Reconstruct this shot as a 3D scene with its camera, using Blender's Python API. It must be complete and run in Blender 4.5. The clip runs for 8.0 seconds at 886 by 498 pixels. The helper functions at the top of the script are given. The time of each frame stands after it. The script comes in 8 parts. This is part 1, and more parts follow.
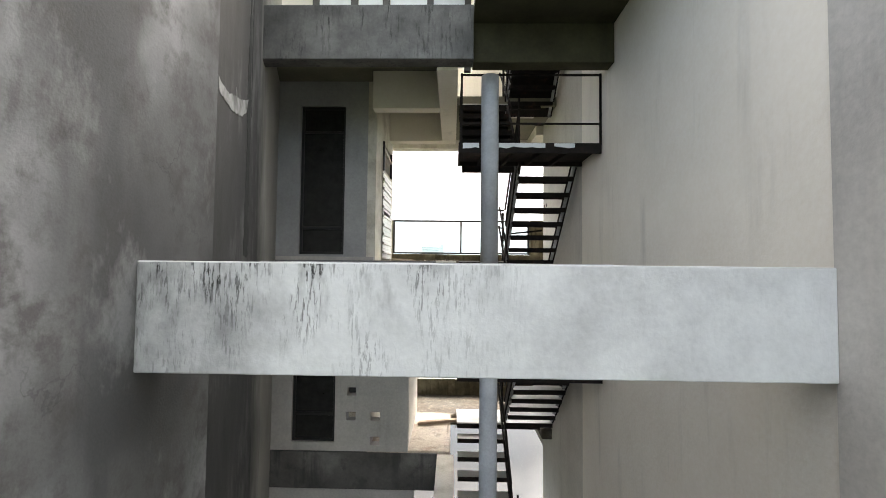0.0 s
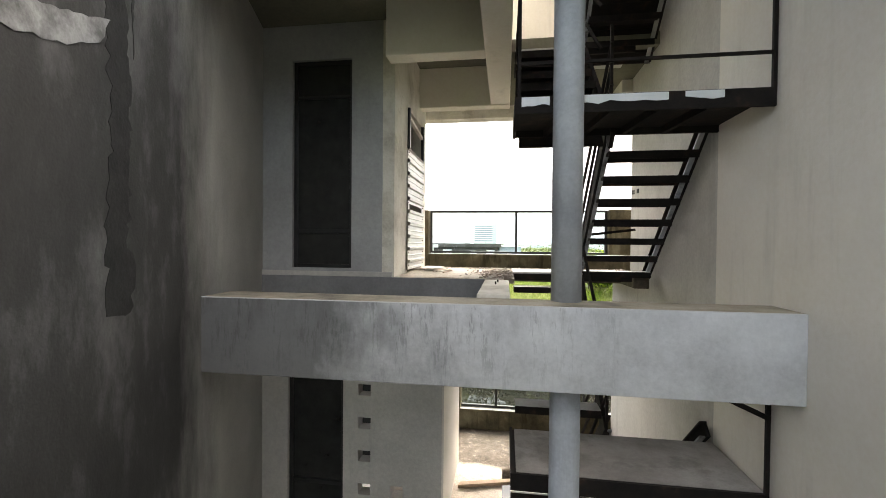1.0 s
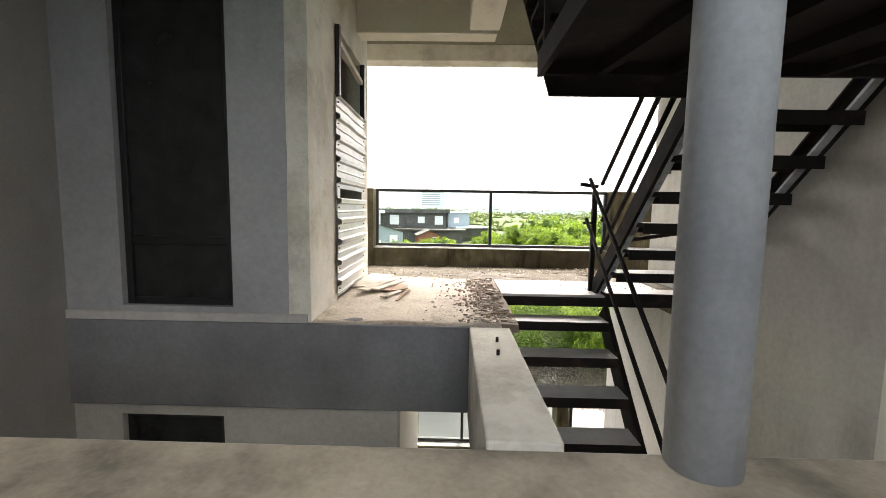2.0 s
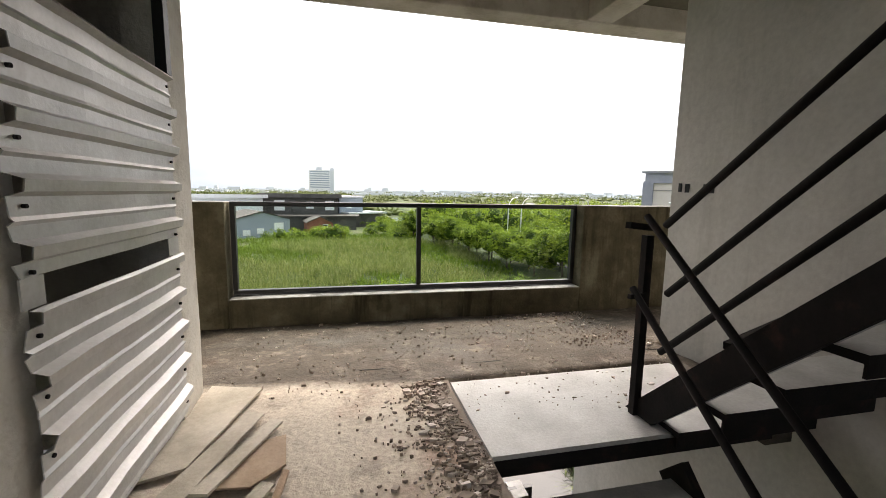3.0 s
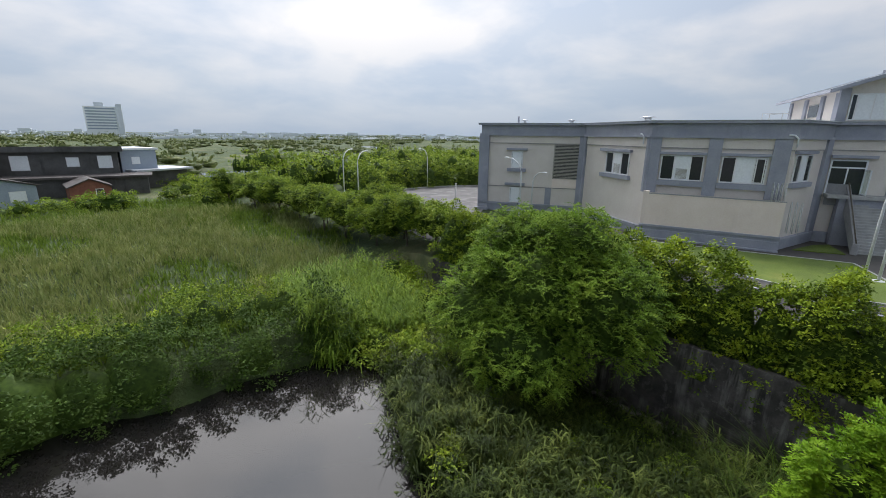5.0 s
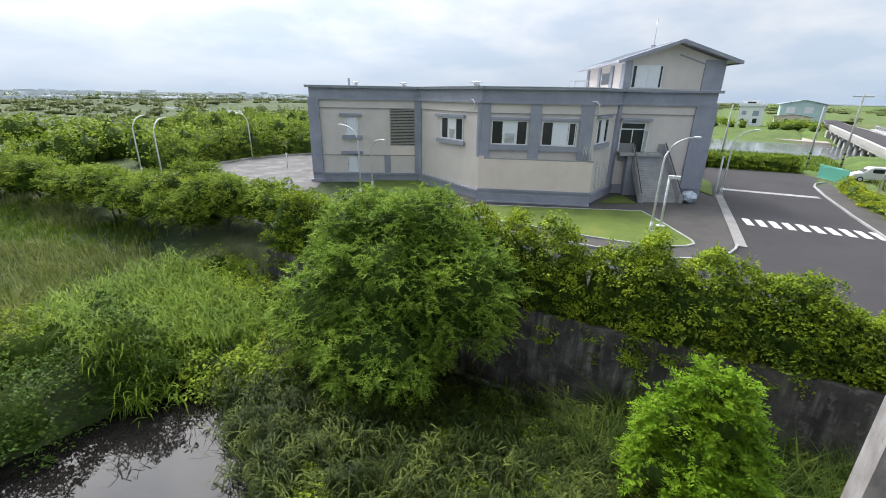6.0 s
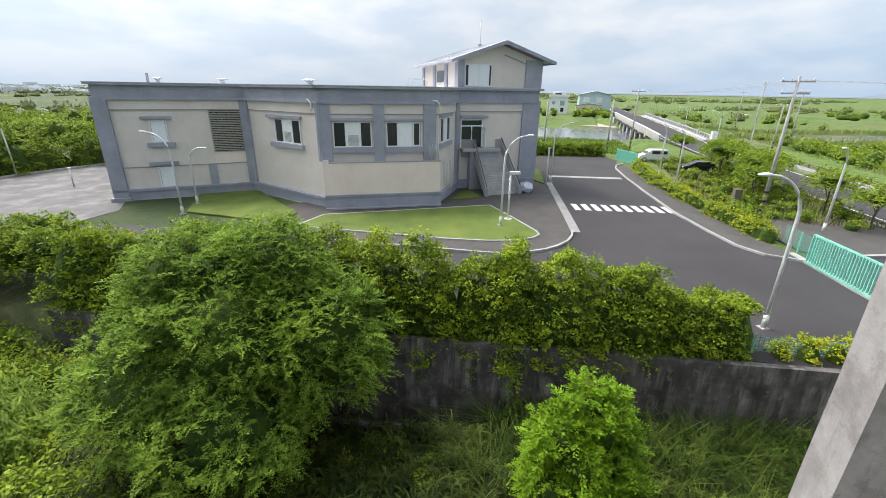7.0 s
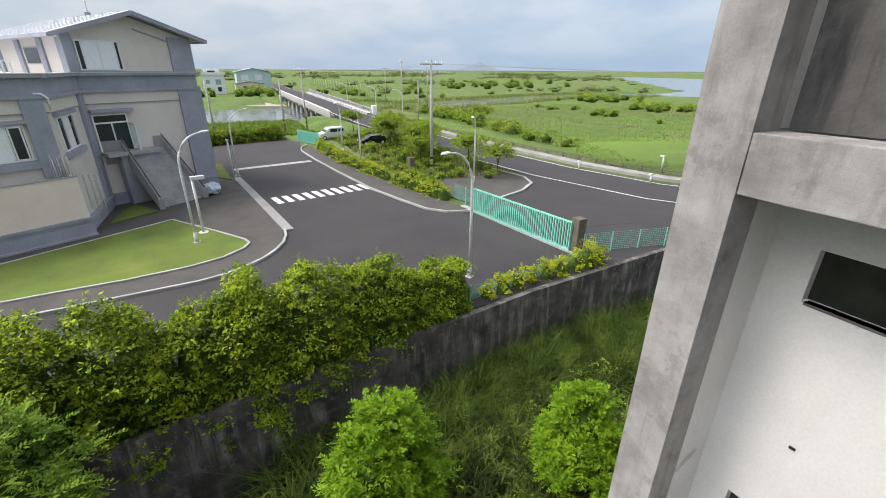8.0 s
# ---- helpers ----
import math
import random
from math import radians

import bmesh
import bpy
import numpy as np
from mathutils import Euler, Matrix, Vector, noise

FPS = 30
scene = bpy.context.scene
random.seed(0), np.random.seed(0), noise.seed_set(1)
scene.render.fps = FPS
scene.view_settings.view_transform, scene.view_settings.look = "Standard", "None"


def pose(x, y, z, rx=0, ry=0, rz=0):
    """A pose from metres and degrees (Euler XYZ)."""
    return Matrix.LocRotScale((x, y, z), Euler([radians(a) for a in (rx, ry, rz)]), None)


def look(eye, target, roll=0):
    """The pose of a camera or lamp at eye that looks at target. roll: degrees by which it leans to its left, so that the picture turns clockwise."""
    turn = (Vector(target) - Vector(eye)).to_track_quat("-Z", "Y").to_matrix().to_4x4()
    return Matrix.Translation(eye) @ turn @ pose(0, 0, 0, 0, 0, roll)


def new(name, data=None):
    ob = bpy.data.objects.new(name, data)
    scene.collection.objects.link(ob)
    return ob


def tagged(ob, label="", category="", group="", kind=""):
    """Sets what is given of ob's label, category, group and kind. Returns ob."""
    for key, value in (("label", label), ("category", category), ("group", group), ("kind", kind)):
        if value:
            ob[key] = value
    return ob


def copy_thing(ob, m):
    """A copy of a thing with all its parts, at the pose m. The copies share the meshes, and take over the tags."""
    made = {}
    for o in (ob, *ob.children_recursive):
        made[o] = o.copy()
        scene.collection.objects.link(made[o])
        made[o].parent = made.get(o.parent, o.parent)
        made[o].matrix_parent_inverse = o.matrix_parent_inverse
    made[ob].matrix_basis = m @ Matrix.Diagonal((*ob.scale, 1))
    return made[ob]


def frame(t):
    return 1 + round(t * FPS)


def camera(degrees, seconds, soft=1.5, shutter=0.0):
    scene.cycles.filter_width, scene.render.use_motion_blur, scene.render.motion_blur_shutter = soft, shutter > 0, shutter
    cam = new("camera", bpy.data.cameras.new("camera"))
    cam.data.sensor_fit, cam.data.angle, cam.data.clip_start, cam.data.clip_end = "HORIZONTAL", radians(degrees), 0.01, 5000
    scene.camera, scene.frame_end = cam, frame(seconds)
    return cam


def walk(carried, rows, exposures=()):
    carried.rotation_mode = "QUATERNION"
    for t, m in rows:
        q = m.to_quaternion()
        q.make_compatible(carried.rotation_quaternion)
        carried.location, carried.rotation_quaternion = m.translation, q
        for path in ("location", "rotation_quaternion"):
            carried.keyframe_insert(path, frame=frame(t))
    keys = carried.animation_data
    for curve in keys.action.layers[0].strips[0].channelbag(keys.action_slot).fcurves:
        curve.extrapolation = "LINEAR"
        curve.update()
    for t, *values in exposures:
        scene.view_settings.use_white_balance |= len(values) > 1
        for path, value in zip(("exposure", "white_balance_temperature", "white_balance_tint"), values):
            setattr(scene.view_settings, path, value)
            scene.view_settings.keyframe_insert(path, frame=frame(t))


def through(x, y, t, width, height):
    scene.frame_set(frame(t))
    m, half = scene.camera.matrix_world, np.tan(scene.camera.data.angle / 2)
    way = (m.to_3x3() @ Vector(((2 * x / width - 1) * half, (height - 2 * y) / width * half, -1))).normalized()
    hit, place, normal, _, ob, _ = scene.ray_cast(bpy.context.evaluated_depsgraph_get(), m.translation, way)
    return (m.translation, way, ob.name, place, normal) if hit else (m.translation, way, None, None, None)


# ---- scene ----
cam = camera(92.5, 8.0, soft=0.9)
PATH = [
    (0, (0.595, -6.155, -0.08), (0.553, -4.157, -0.003), 0.6),
    (0.5, (0.665, -4.954, 0.216), (0.489, -2.967, 0.351), 0.5),
    (1, (0.611, -3.765, 0.444), (0.321, -1.786, 0.416), 0.5),
    (1.2, (0.571, -3.294, 0.531), (0.284, -1.317, 0.44), 0.5),
    (2.3, (0.135, -0.788, 0.951), (0.199, 1.197, 0.71), 0.7),
    (2.5, (0.122, -0.32, 1.0), (0.243, 1.657, 0.724), 0.5),
    (3, (0.051, 0.941, 1.278), (0.507, 2.87, 1.01), 1.0),
    (3.5, (0.187, 2.18, 1.578), (0.931, 4.025, 1.371), 1.0),
    (4, (0.649, 3.399, 1.87), (1.554, 5.147, 1.513), 1.0),
    (4.2, (0.916, 3.894, 1.972), (1.866, 5.605, 1.563), 0.9),
    (5.3, (3.024, 6.516, 2.949), (4.242, 7.996, 2.376), 0.9),
    (5.5, (3.32, 6.877, 3.026), (4.647, 8.244, 2.419), 1.0),
    (6, (4.117, 7.542, 3.281), (5.682, 8.586, 2.603), 1.0),
    (6.5, (5.004, 8.143, 3.596), (6.727, 8.865, 2.882), 0.9),
    (7, (6.02, 8.628, 3.991), (7.842, 9.056, 3.287), 0.9),
    (7.2, (6.403, 8.804, 4.073), (8.26, 9.048, 3.37), 0.8),
    (7.5, (6.901, 8.966, 4.201), (8.764, 8.842, 3.485), 0.5),
    (8, (8.025, 9.419, 4.623), (9.65, 8.555, 3.84), 0.4),
]
EXPOSURES = [(0, 2.02, 7650, 14), (0.5, 1.75, 7700, 14), (1.2, 2.14, 8050, 15), (2.5, 1.78, 7950, 17), (3.0, 0.88, 7850, 18), (3.5, -0.13, 7100, 16), (4.2, -0.6, 6750, 14), (5.3, 0.0, 6750, 14), (7.0, 0.35, 7000, 14), (8.0, 0.18, 7100, 15)]
SKY_STRENGTH, SUN_POWER = 0.076, 2.0
cam_rows = [(t, look(e, g, r)) for t, e, g, r in PATH]
walk(cam, cam_rows, exposures=EXPOSURES)

# ---- world and sun ----
SUN_EL, SUN_AZ = radians(56), radians(24)      # azimuth from +y towards +x
world = bpy.data.worlds.new("world")
scene.world = world
world.use_nodes = True
wt = world.node_tree
wt.nodes.clear()


def nd(tree, kind, **values):
    n = tree.nodes.new(kind)
    for k, v in values.items():
        if k == "inputs":
            for i, x in v.items():
                n.inputs[i].default_value = x
        else:
            setattr(n, k, v)
    return n


def sky():
    L = wt.links.new
    out = nd(wt, "ShaderNodeOutputWorld")
    bg = nd(wt, "ShaderNodeBackground")
    tex = nd(wt, "ShaderNodeTexSky", sky_type="NISHITA", sun_disc=False)
    tex.sun_elevation, tex.sun_rotation = SUN_EL, SUN_AZ
    tex.dust_density, tex.ozone_density = 2.0, 1.5
    co = nd(wt, "ShaderNodeTexCoord")
    sep = nd(wt, "ShaderNodeSeparateXYZ")
    L(co.outputs["Generated"], sep.inputs[0])
    # clouds lie on a plane overhead: the direction divided by its height
    up = nd(wt, "ShaderNodeMath", operation="MAXIMUM", inputs={1: 0.0})
    L(sep.outputs["Z"], up.inputs[0])
    hz = nd(wt, "ShaderNodeMath", operation="ADD", inputs={1: 0.27})
    L(up.outputs[0], hz.inputs[0])
    div = nd(wt, "ShaderNodeVectorMath", operation="DIVIDE")
    comb = nd(wt, "ShaderNodeCombineXYZ", inputs={2: 1.0})
    L(hz.outputs[0], comb.inputs[0]), L(hz.outputs[0], comb.inputs[1])
    L(co.outputs["Generated"], div.inputs[0]), L(comb.outputs[0], div.inputs[1])
    n1 = nd(wt, "ShaderNodeTexNoise", inputs={"Scale": 1.7, "Detail": 7.0, "Roughness": 0.5, "Distortion": 0.15})
    n2 = nd(wt, "ShaderNodeTexNoise", inputs={"Scale": 0.55, "Detail": 3.0, "Roughness": 0.5})
    L(div.outputs[0], n1.inputs["Vector"]), L(div.outputs[0], n2.inputs["Vector"])
    r1 = nd(wt, "ShaderNodeValToRGB")
    r1.color_ramp.elements[0].position, r1.color_ramp.elements[1].position = 0.38, 0.6
    r1.color_ramp.elements[0].color, r1.color_ramp.elements[1].color = (7.2, 8.5, 10.1, 1), (10.8, 11.2, 11.6, 1)
    L(n1.outputs[0], r1.inputs[0])
    r2 = nd(wt, "ShaderNodeValToRGB")
    r2.color_ramp.elements[0].position, r2.color_ramp.elements[1].position = 0.3, 0.62
    r2.color_ramp.elements[0].color, r2.color_ramp.elements[1].color = (0.82, 0.9, 1.0, 1), (1.1, 1.09, 1.07, 1)
    L(n2.outputs[0], r2.inputs[0])
    mul = nd(wt, "ShaderNodeMix", data_type="RGBA", blend_type="MULTIPLY")
    mul.inputs[0].default_value = 1.0
    L(r1.outputs[0], mul.inputs[6]), L(r2.outputs[0], mul.inputs[7])
    # a pale band of haze low down
    hr = nd(wt, "ShaderNodeMapRange", inputs={1: 0.0, 2: 0.2, 3: 0.8, 4: 0.0})
    L(sep.outputs["Z"], hr.inputs[0])
    haze = nd(wt, "ShaderNodeMix", data_type="RGBA")
    haze.inputs[7].default_value = (5.6, 7.4, 9.5, 1)
    L(hr.outputs[0], haze.inputs[0]), L(mul.outputs[2], haze.inputs[6])
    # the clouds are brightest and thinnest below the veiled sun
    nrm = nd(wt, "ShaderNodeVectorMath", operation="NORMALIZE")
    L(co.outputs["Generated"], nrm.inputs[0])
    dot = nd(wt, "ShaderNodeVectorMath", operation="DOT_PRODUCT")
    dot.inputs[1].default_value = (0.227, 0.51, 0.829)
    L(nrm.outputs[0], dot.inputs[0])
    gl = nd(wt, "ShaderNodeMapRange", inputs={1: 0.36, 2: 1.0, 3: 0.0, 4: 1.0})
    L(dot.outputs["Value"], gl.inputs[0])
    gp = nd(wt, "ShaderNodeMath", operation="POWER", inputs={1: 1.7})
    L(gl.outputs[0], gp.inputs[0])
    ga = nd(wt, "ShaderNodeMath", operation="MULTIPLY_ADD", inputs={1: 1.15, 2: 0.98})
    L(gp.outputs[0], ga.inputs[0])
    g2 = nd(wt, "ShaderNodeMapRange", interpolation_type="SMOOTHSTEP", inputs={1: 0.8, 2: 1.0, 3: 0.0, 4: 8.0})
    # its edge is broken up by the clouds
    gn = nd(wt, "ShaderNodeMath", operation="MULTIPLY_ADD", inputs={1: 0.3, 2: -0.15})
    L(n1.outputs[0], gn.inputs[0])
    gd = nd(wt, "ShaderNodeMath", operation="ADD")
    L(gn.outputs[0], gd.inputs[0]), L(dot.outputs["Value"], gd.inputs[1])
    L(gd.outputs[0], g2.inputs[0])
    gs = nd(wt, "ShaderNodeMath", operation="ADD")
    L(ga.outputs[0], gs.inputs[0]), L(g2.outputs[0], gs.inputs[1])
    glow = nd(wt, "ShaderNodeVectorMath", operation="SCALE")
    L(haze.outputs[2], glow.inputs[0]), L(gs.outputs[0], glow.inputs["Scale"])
    mix = nd(wt, "ShaderNodeMix", data_type="RGBA")
    mix.inputs[0].default_value = 0.86
    # away from the sun the clouds turn bluer
    away = nd(wt, "ShaderNodeMapRange", inputs={1: -0.1, 2: 0.42, 3: 0.0, 4: 1.0})
    L(dot.outputs["Value"], away.inputs[0])
    blue = nd(wt, "ShaderNodeMix", data_type="RGBA")
    blue.inputs[6].default_value, blue.inputs[7].default_value = (0.85, 0.96, 1.06, 1), (1, 1, 1, 1)
    L(away.outputs[0], blue.inputs[0])
    cool = nd(wt, "ShaderNodeMix", data_type="RGBA", blend_type="MULTIPLY")
    cool.inputs[0].default_value = 1.0
    L(glow.outputs[0], cool.inputs[6]), L(blue.outputs[2], cool.inputs[7])
    L(tex.outputs[0], mix.inputs[6]), L(cool.outputs[2], mix.inputs[7])
    bg.inputs[1].default_value = SKY_STRENGTH
    L(mix.outputs[2], bg.inputs[0]), L(bg.outputs[0], out.inputs[0])


sky()
sun = new("sun", bpy.data.lights.new("sun", "SUN"))
sun.data.energy, sun.data.angle, sun.data.color = SUN_POWER, radians(14), (1.0, 0.95, 0.87)
sun.matrix_world = look((math.cos(SUN_EL) * math.sin(SUN_AZ) * 90, math.cos(SUN_EL) * math.cos(SUN_AZ) * 90, math.sin(SUN_EL) * 90), (0, 0, 0))


# ---- materials ----
def base_mat(name, rough=0.8, metal=0.0):
    m = bpy.data.materials.new(name)
    m.use_nodes = True
    t = m.node_tree
    b = t.nodes["Principled BSDF"]
    b.inputs["Roughness"].default_value, b.inputs["Metallic"].default_value = rough, metal
    return m, t, b


def ramp(t, fac, stops):
    r = nd(t, "ShaderNodeValToRGB")
    e = r.color_ramp.elements
    while len(e) < len(stops):
        e.new(0.5)
    for i, (p, c) in enumerate(stops):
        e[i].position, e[i].color = p, (*c, 1) if len(c) == 3 else c
    t.links.new(fac, r.inputs[0])
    return r.outputs[0]


def noise_at(t, scale, detail=5.0, rough=0.55, stretch=(1, 1, 1), shift=(0, 0, 0)):
    co = nd(t, "ShaderNodeTexCoord")
    mp = nd(t, "ShaderNodeMapping")
    mp.inputs["Scale"].default_value, mp.inputs["Location"].default_value = stretch, shift
    n = nd(t, "ShaderNodeTexNoise", inputs={"Scale": scale, "Detail": detail, "Roughness": rough})
    t.links.new(co.outputs["Object"], mp.inputs[0]), t.links.new(mp.outputs[0], n.inputs["Vector"])
    return n.outputs[0]


def blend(t, fac, a, b, mode="MIX"):
    m = nd(t, "ShaderNodeMix", data_type="RGBA", blend_type=mode)
    for v, i in ((fac, 0), (a, 6), (b, 7)):
        if isinstance(v, bpy.types.NodeSocket):
            t.links.new(v, m.inputs[i])
        else:
            m.inputs[i].default_value = v if i == 0 else (*v, 1)
    return m.outputs[2]


def bump(t, b, height, strength=0.3, dist=0.02):
    n = nd(t, "ShaderNodeBump", inputs={"Strength": strength, "Distance": dist})
    t.links.new(height, n.inputs["Height"]), t.links.new(n.outputs[0], b.inputs["Normal"])


def rough_mat(name, stops, scale=1.5, fine=30.0, rough=0.85, streak=0.0, streak_col=(0.03, 0.03, 0.03), bmp=0.25, streak_scale=5.0, streak_at=(0.52, 0.66), metal=0.0, spots=0.0):
    """Mottled mineral or painted surface: broad blotches, fine grain, and dirt that has run down it."""
    m, t, b = base_mat(name, rough, metal)
    big, small = noise_at(t, scale, 6.0, 0.62), noise_at(t, fine, 4.0, 0.6)
    c = ramp(t, big, stops)
    c = blend(t, 0.16, c, ramp(t, small, [(0.3, (0.25, 0.25, 0.25)), (0.7, (0.75, 0.75, 0.75))]), "OVERLAY")
    if streak:
        s = ramp(t, noise_at(t, streak_scale, 5.0, 0.65, (1, 1, 0.1)), [(streak_at[0], (0, 0, 0)), (streak_at[1], (1, 1, 1))])
        k = ramp(t, noise_at(t, 0.9, 3.0, 0.5, (1, 1, 1), (3, 5, 1)), [(0.4, (0, 0, 0)), (0.62, (streak, streak, streak))])
        c = blend(t, blend(t, 1.0, s, k, "MULTIPLY"), c, streak_col)
    if spots:
        s = ramp(t, noise_at(t, 2.2, 7.0, 0.7, (1, 1, 1), (9, 2, 4)), [(0.56, (0, 0, 0)), (0.63, (spots, spots, spots))])
        c = blend(t, s, c, streak_col)
    t.links.new(c, b.inputs["Base Color"])
    bump(t, b, small, bmp)
    return m


def leaf_mat(name, dark, mid, light, through=0.3, tuft=1.7, gloss=0.12):
    """Leaves: each a tone of its own, whole tufts paler or deeper, and a slow drift over the stand."""
    m, t, b = base_mat(name, 0.62)
    g = nd(t, "ShaderNodeNewGeometry")
    tone = nd(t, "ShaderNodeMath", operation="MULTIPLY_ADD", inputs={1: 0.42})
    t.links.new(g.outputs["Random Per Island"], tone.inputs[0])
    lump = nd(t, "ShaderNodeMapRange", inputs={1: 0.32, 2: 0.68, 3: -0.05, 4: 0.55})
    t.links.new(noise_at(t, tuft, 2.0, 0.5), lump.inputs[0]), t.links.new(lump.outputs[0], tone.inputs[2])
    c = ramp(t, tone.outputs[0], [(0.0, dark), (0.45, mid), (1.0, light)])
    c = blend(t, 0.45, c, ramp(t, noise_at(t, 0.35, 3.0), [(0.3, (0.36, 0.4, 0.36)), (0.7, (0.66, 0.62, 0.5))]), "OVERLAY")
    t.links.new(c, b.inputs["Base Color"])
    b.inputs["Specular IOR Level"].default_value = gloss
    tr = nd(t, "ShaderNodeBsdfTranslucent")
    t.links.new(c, tr.inputs[0])
    mx = nd(t, "ShaderNodeMixShader", inputs={0: through * 0.6})
    out = t.nodes["Material Output"]
    t.links.new(b.outputs[0], mx.inputs[1]), t.links.new(tr.outputs[0], mx.inputs[2]), t.links.new(mx.outputs[0], out.inputs[0])
    return m


def plain(name, col, rough=0.5, metal=0.0, vary=0.12, scale=6.0):
    m, t, b = base_mat(name, rough, metal)
    n = noise_at(t, scale, 6.0, 0.6)
    lo, hi = [max(0.0, x * (1 - 2 * vary)) for x in col], [min(1.0, x * (1 + 1.3 * vary)) for x in col]
    t.links.new(ramp(t, n, [(0.3, lo), (0.7, hi)]), b.inputs["Base Color"])
    bump(t, b, noise_at(t, 60.0, 2.0), 0.08)
    return m


def glass_mat(name, tint=(0.9, 0.95, 0.93), rough=0.02):
    m, t, b = base_mat(name, rough)
    gl = nd(t, "ShaderNodeBsdfGlossy", inputs={"Roughness": rough})
    tr = nd(t, "ShaderNodeBsdfTransparent")
    tr.inputs[0].default_value = (*tint, 1)
    lw = nd(t, "ShaderNodeLayerWeight", inputs={0: 0.5})
    pw = nd(t, "ShaderNodeMath", operation="POWER", inputs={1: 5.0})
    t.links.new(lw.outputs["Facing"], pw.inputs[0])
    fr = nd(t, "ShaderNodeMath", operation="MULTIPLY_ADD", inputs={1: 0.2, 2: 0.006})
    t.links.new(pw.outputs[0], fr.inputs[0])
    mx = nd(t, "ShaderNodeMixShader")
    t.links.new(fr.outputs[0], mx.inputs[0]), t.links.new(tr.outputs[0], mx.inputs[1]), t.links.new(gl.outputs[0], mx.inputs[2])
    t.links.new(mx.outputs[0], t.nodes["Material Output"].inputs[0])
    return m


M = {}


def run_mat(name, stops, dirt, reach, clean_x=None, lines=16.0, soot_x=None):
    """Pale concrete with black dirt that has run down from its top edge; clean_x: where, along x, the dirt thins out."""
    m, t, b = base_mat(name, 0.88)
    big, small = noise_at(t, 1.3, 7.0, 0.65), noise_at(t, 28, 4.0, 0.6)
    c = ramp(t, big, stops)
    c = blend(t, 0.16, c, ramp(t, small, [(0.3, (0.25, 0.25, 0.25)), (0.7, (0.75, 0.75, 0.75))]), "OVERLAY")
    co = nd(t, "ShaderNodeTexCoord")
    gz = nd(t, "ShaderNodeSeparateXYZ")
    t.links.new(co.outputs["Generated"], gz.inputs[0])
    ox = nd(t, "ShaderNodeSeparateXYZ")
    t.links.new(co.outputs["Object"], ox.inputs[0])
    white, black = (1, 1, 1), (0, 0, 0)
    # short scratchy runs in clusters, more of them near the top, and a dirty top edge
    dash = ramp(t, noise_at(t, lines, 8.0, 0.74, (1, 1, 0.15)), [(0.515, black), (0.565, white)])
    knots = ramp(t, noise_at(t, 4.5, 6.0, 0.68, (1, 1, 0.35), (6, 1, 2)), [(0.45, black), (0.61, white)])
    low = nd(t, "ShaderNodeMapRange", inputs={1: 0.0, 2: 1.0, 3: 1.0 - reach, 4: 1.0})
    t.links.new(gz.outputs["Z"], low.inputs[0])
    f = blend(t, 1.0, blend(t, 1.0, dash, knots, "MULTIPLY"), low.outputs[0], "MULTIPLY")
    soot = ramp(t, noise_at(t, 5.0, 5.0, 0.65, (1, 1, 0.35), (1, 4, 7)), [(0.5, black), (0.68, (0.75, 0.75, 0.75))])
    top = nd(t, "ShaderNodeMapRange", inputs={1: 0.3, 2: 1.0, 3: 0.0, 4: 1.0})
    t.links.new(gz.outputs["Z"], top.inputs[0])
    f = blend(t, 1.0, f, blend(t, 1.0, soot, top.outputs[0], "MULTIPLY"), "ADD")
    if clean_x is not None:
        cx = nd(t, "ShaderNodeMapRange", inputs={1: clean_x, 2: clean_x + 0.9, 3: 1.0, 4: 0.06})
        t.links.new(ox.outputs["X"], cx.inputs[0])
        f = blend(t, 1.0, f, cx.outputs[0], "MULTIPLY")
    f = blend(t, 1.0, f, (dirt, dirt, dirt), "MULTIPLY")
    if soot_x is not None:
        sx = nd(t, "ShaderNodeMath", operation="MULTIPLY_ADD", inputs={1: 2.4})
        t.links.new(noise_at(t, 1.7, 6.0, 0.65, (1, 1, 0.8), (3, 3, 3)), sx.inputs[0]), t.links.new(ox.outputs["X"], sx.inputs[2])
        sm = nd(t, "ShaderNodeMapRange", inputs={1: soot_x, 2: soot_x + 1.1, 3: 0.85, 4: 0.0})
        t.links.new(sx.outputs[0], sm.inputs[0])
        c = blend(t, sm.outputs[0], c, (0.085, 0.084, 0.085))
    c = blend(t, f, c, (0.035, 0.034, 0.034))
    t.links.new(c, b.inputs["Base Color"])
    bump(t, b, small, 0.12)
    return m


M["beam"] = run_mat("dirt_run_concrete", [(0.3, (0.526, 0.526, 0.536)), (0.5, (0.696, 0.700, 0.710)), (0.7, (0.808, 0.813, 0.823))], 0.97, 0.6, 0.2, 46.0, -0.3)
M["beam_two"] = run_mat("soot_stained_concrete", [(0.3, (0.423, 0.427, 0.445)), (0.5, (0.547, 0.553, 0.576)), (0.7, (0.653, 0.661, 0.683))], 0.4, 0.6, 0.9, 34.0, 0.35)
M["beam_top"] = rough_mat("blackened_beam_top", [(0.3, (0.03, 0.03, 0.03)), (0.6, (0.07, 0.068, 0.066)), (0.75, (0.16, 0.155, 0.15))], 2.5, 40, 0.9)
M["beam_dust"] = rough_mat("dusty_beam_top", [(0.35, (0.16, 0.14, 0.115)), (0.5, (0.36, 0.31, 0.24)), (0.7, (0.5, 0.44, 0.35))], 1.6, 40, 0.9)
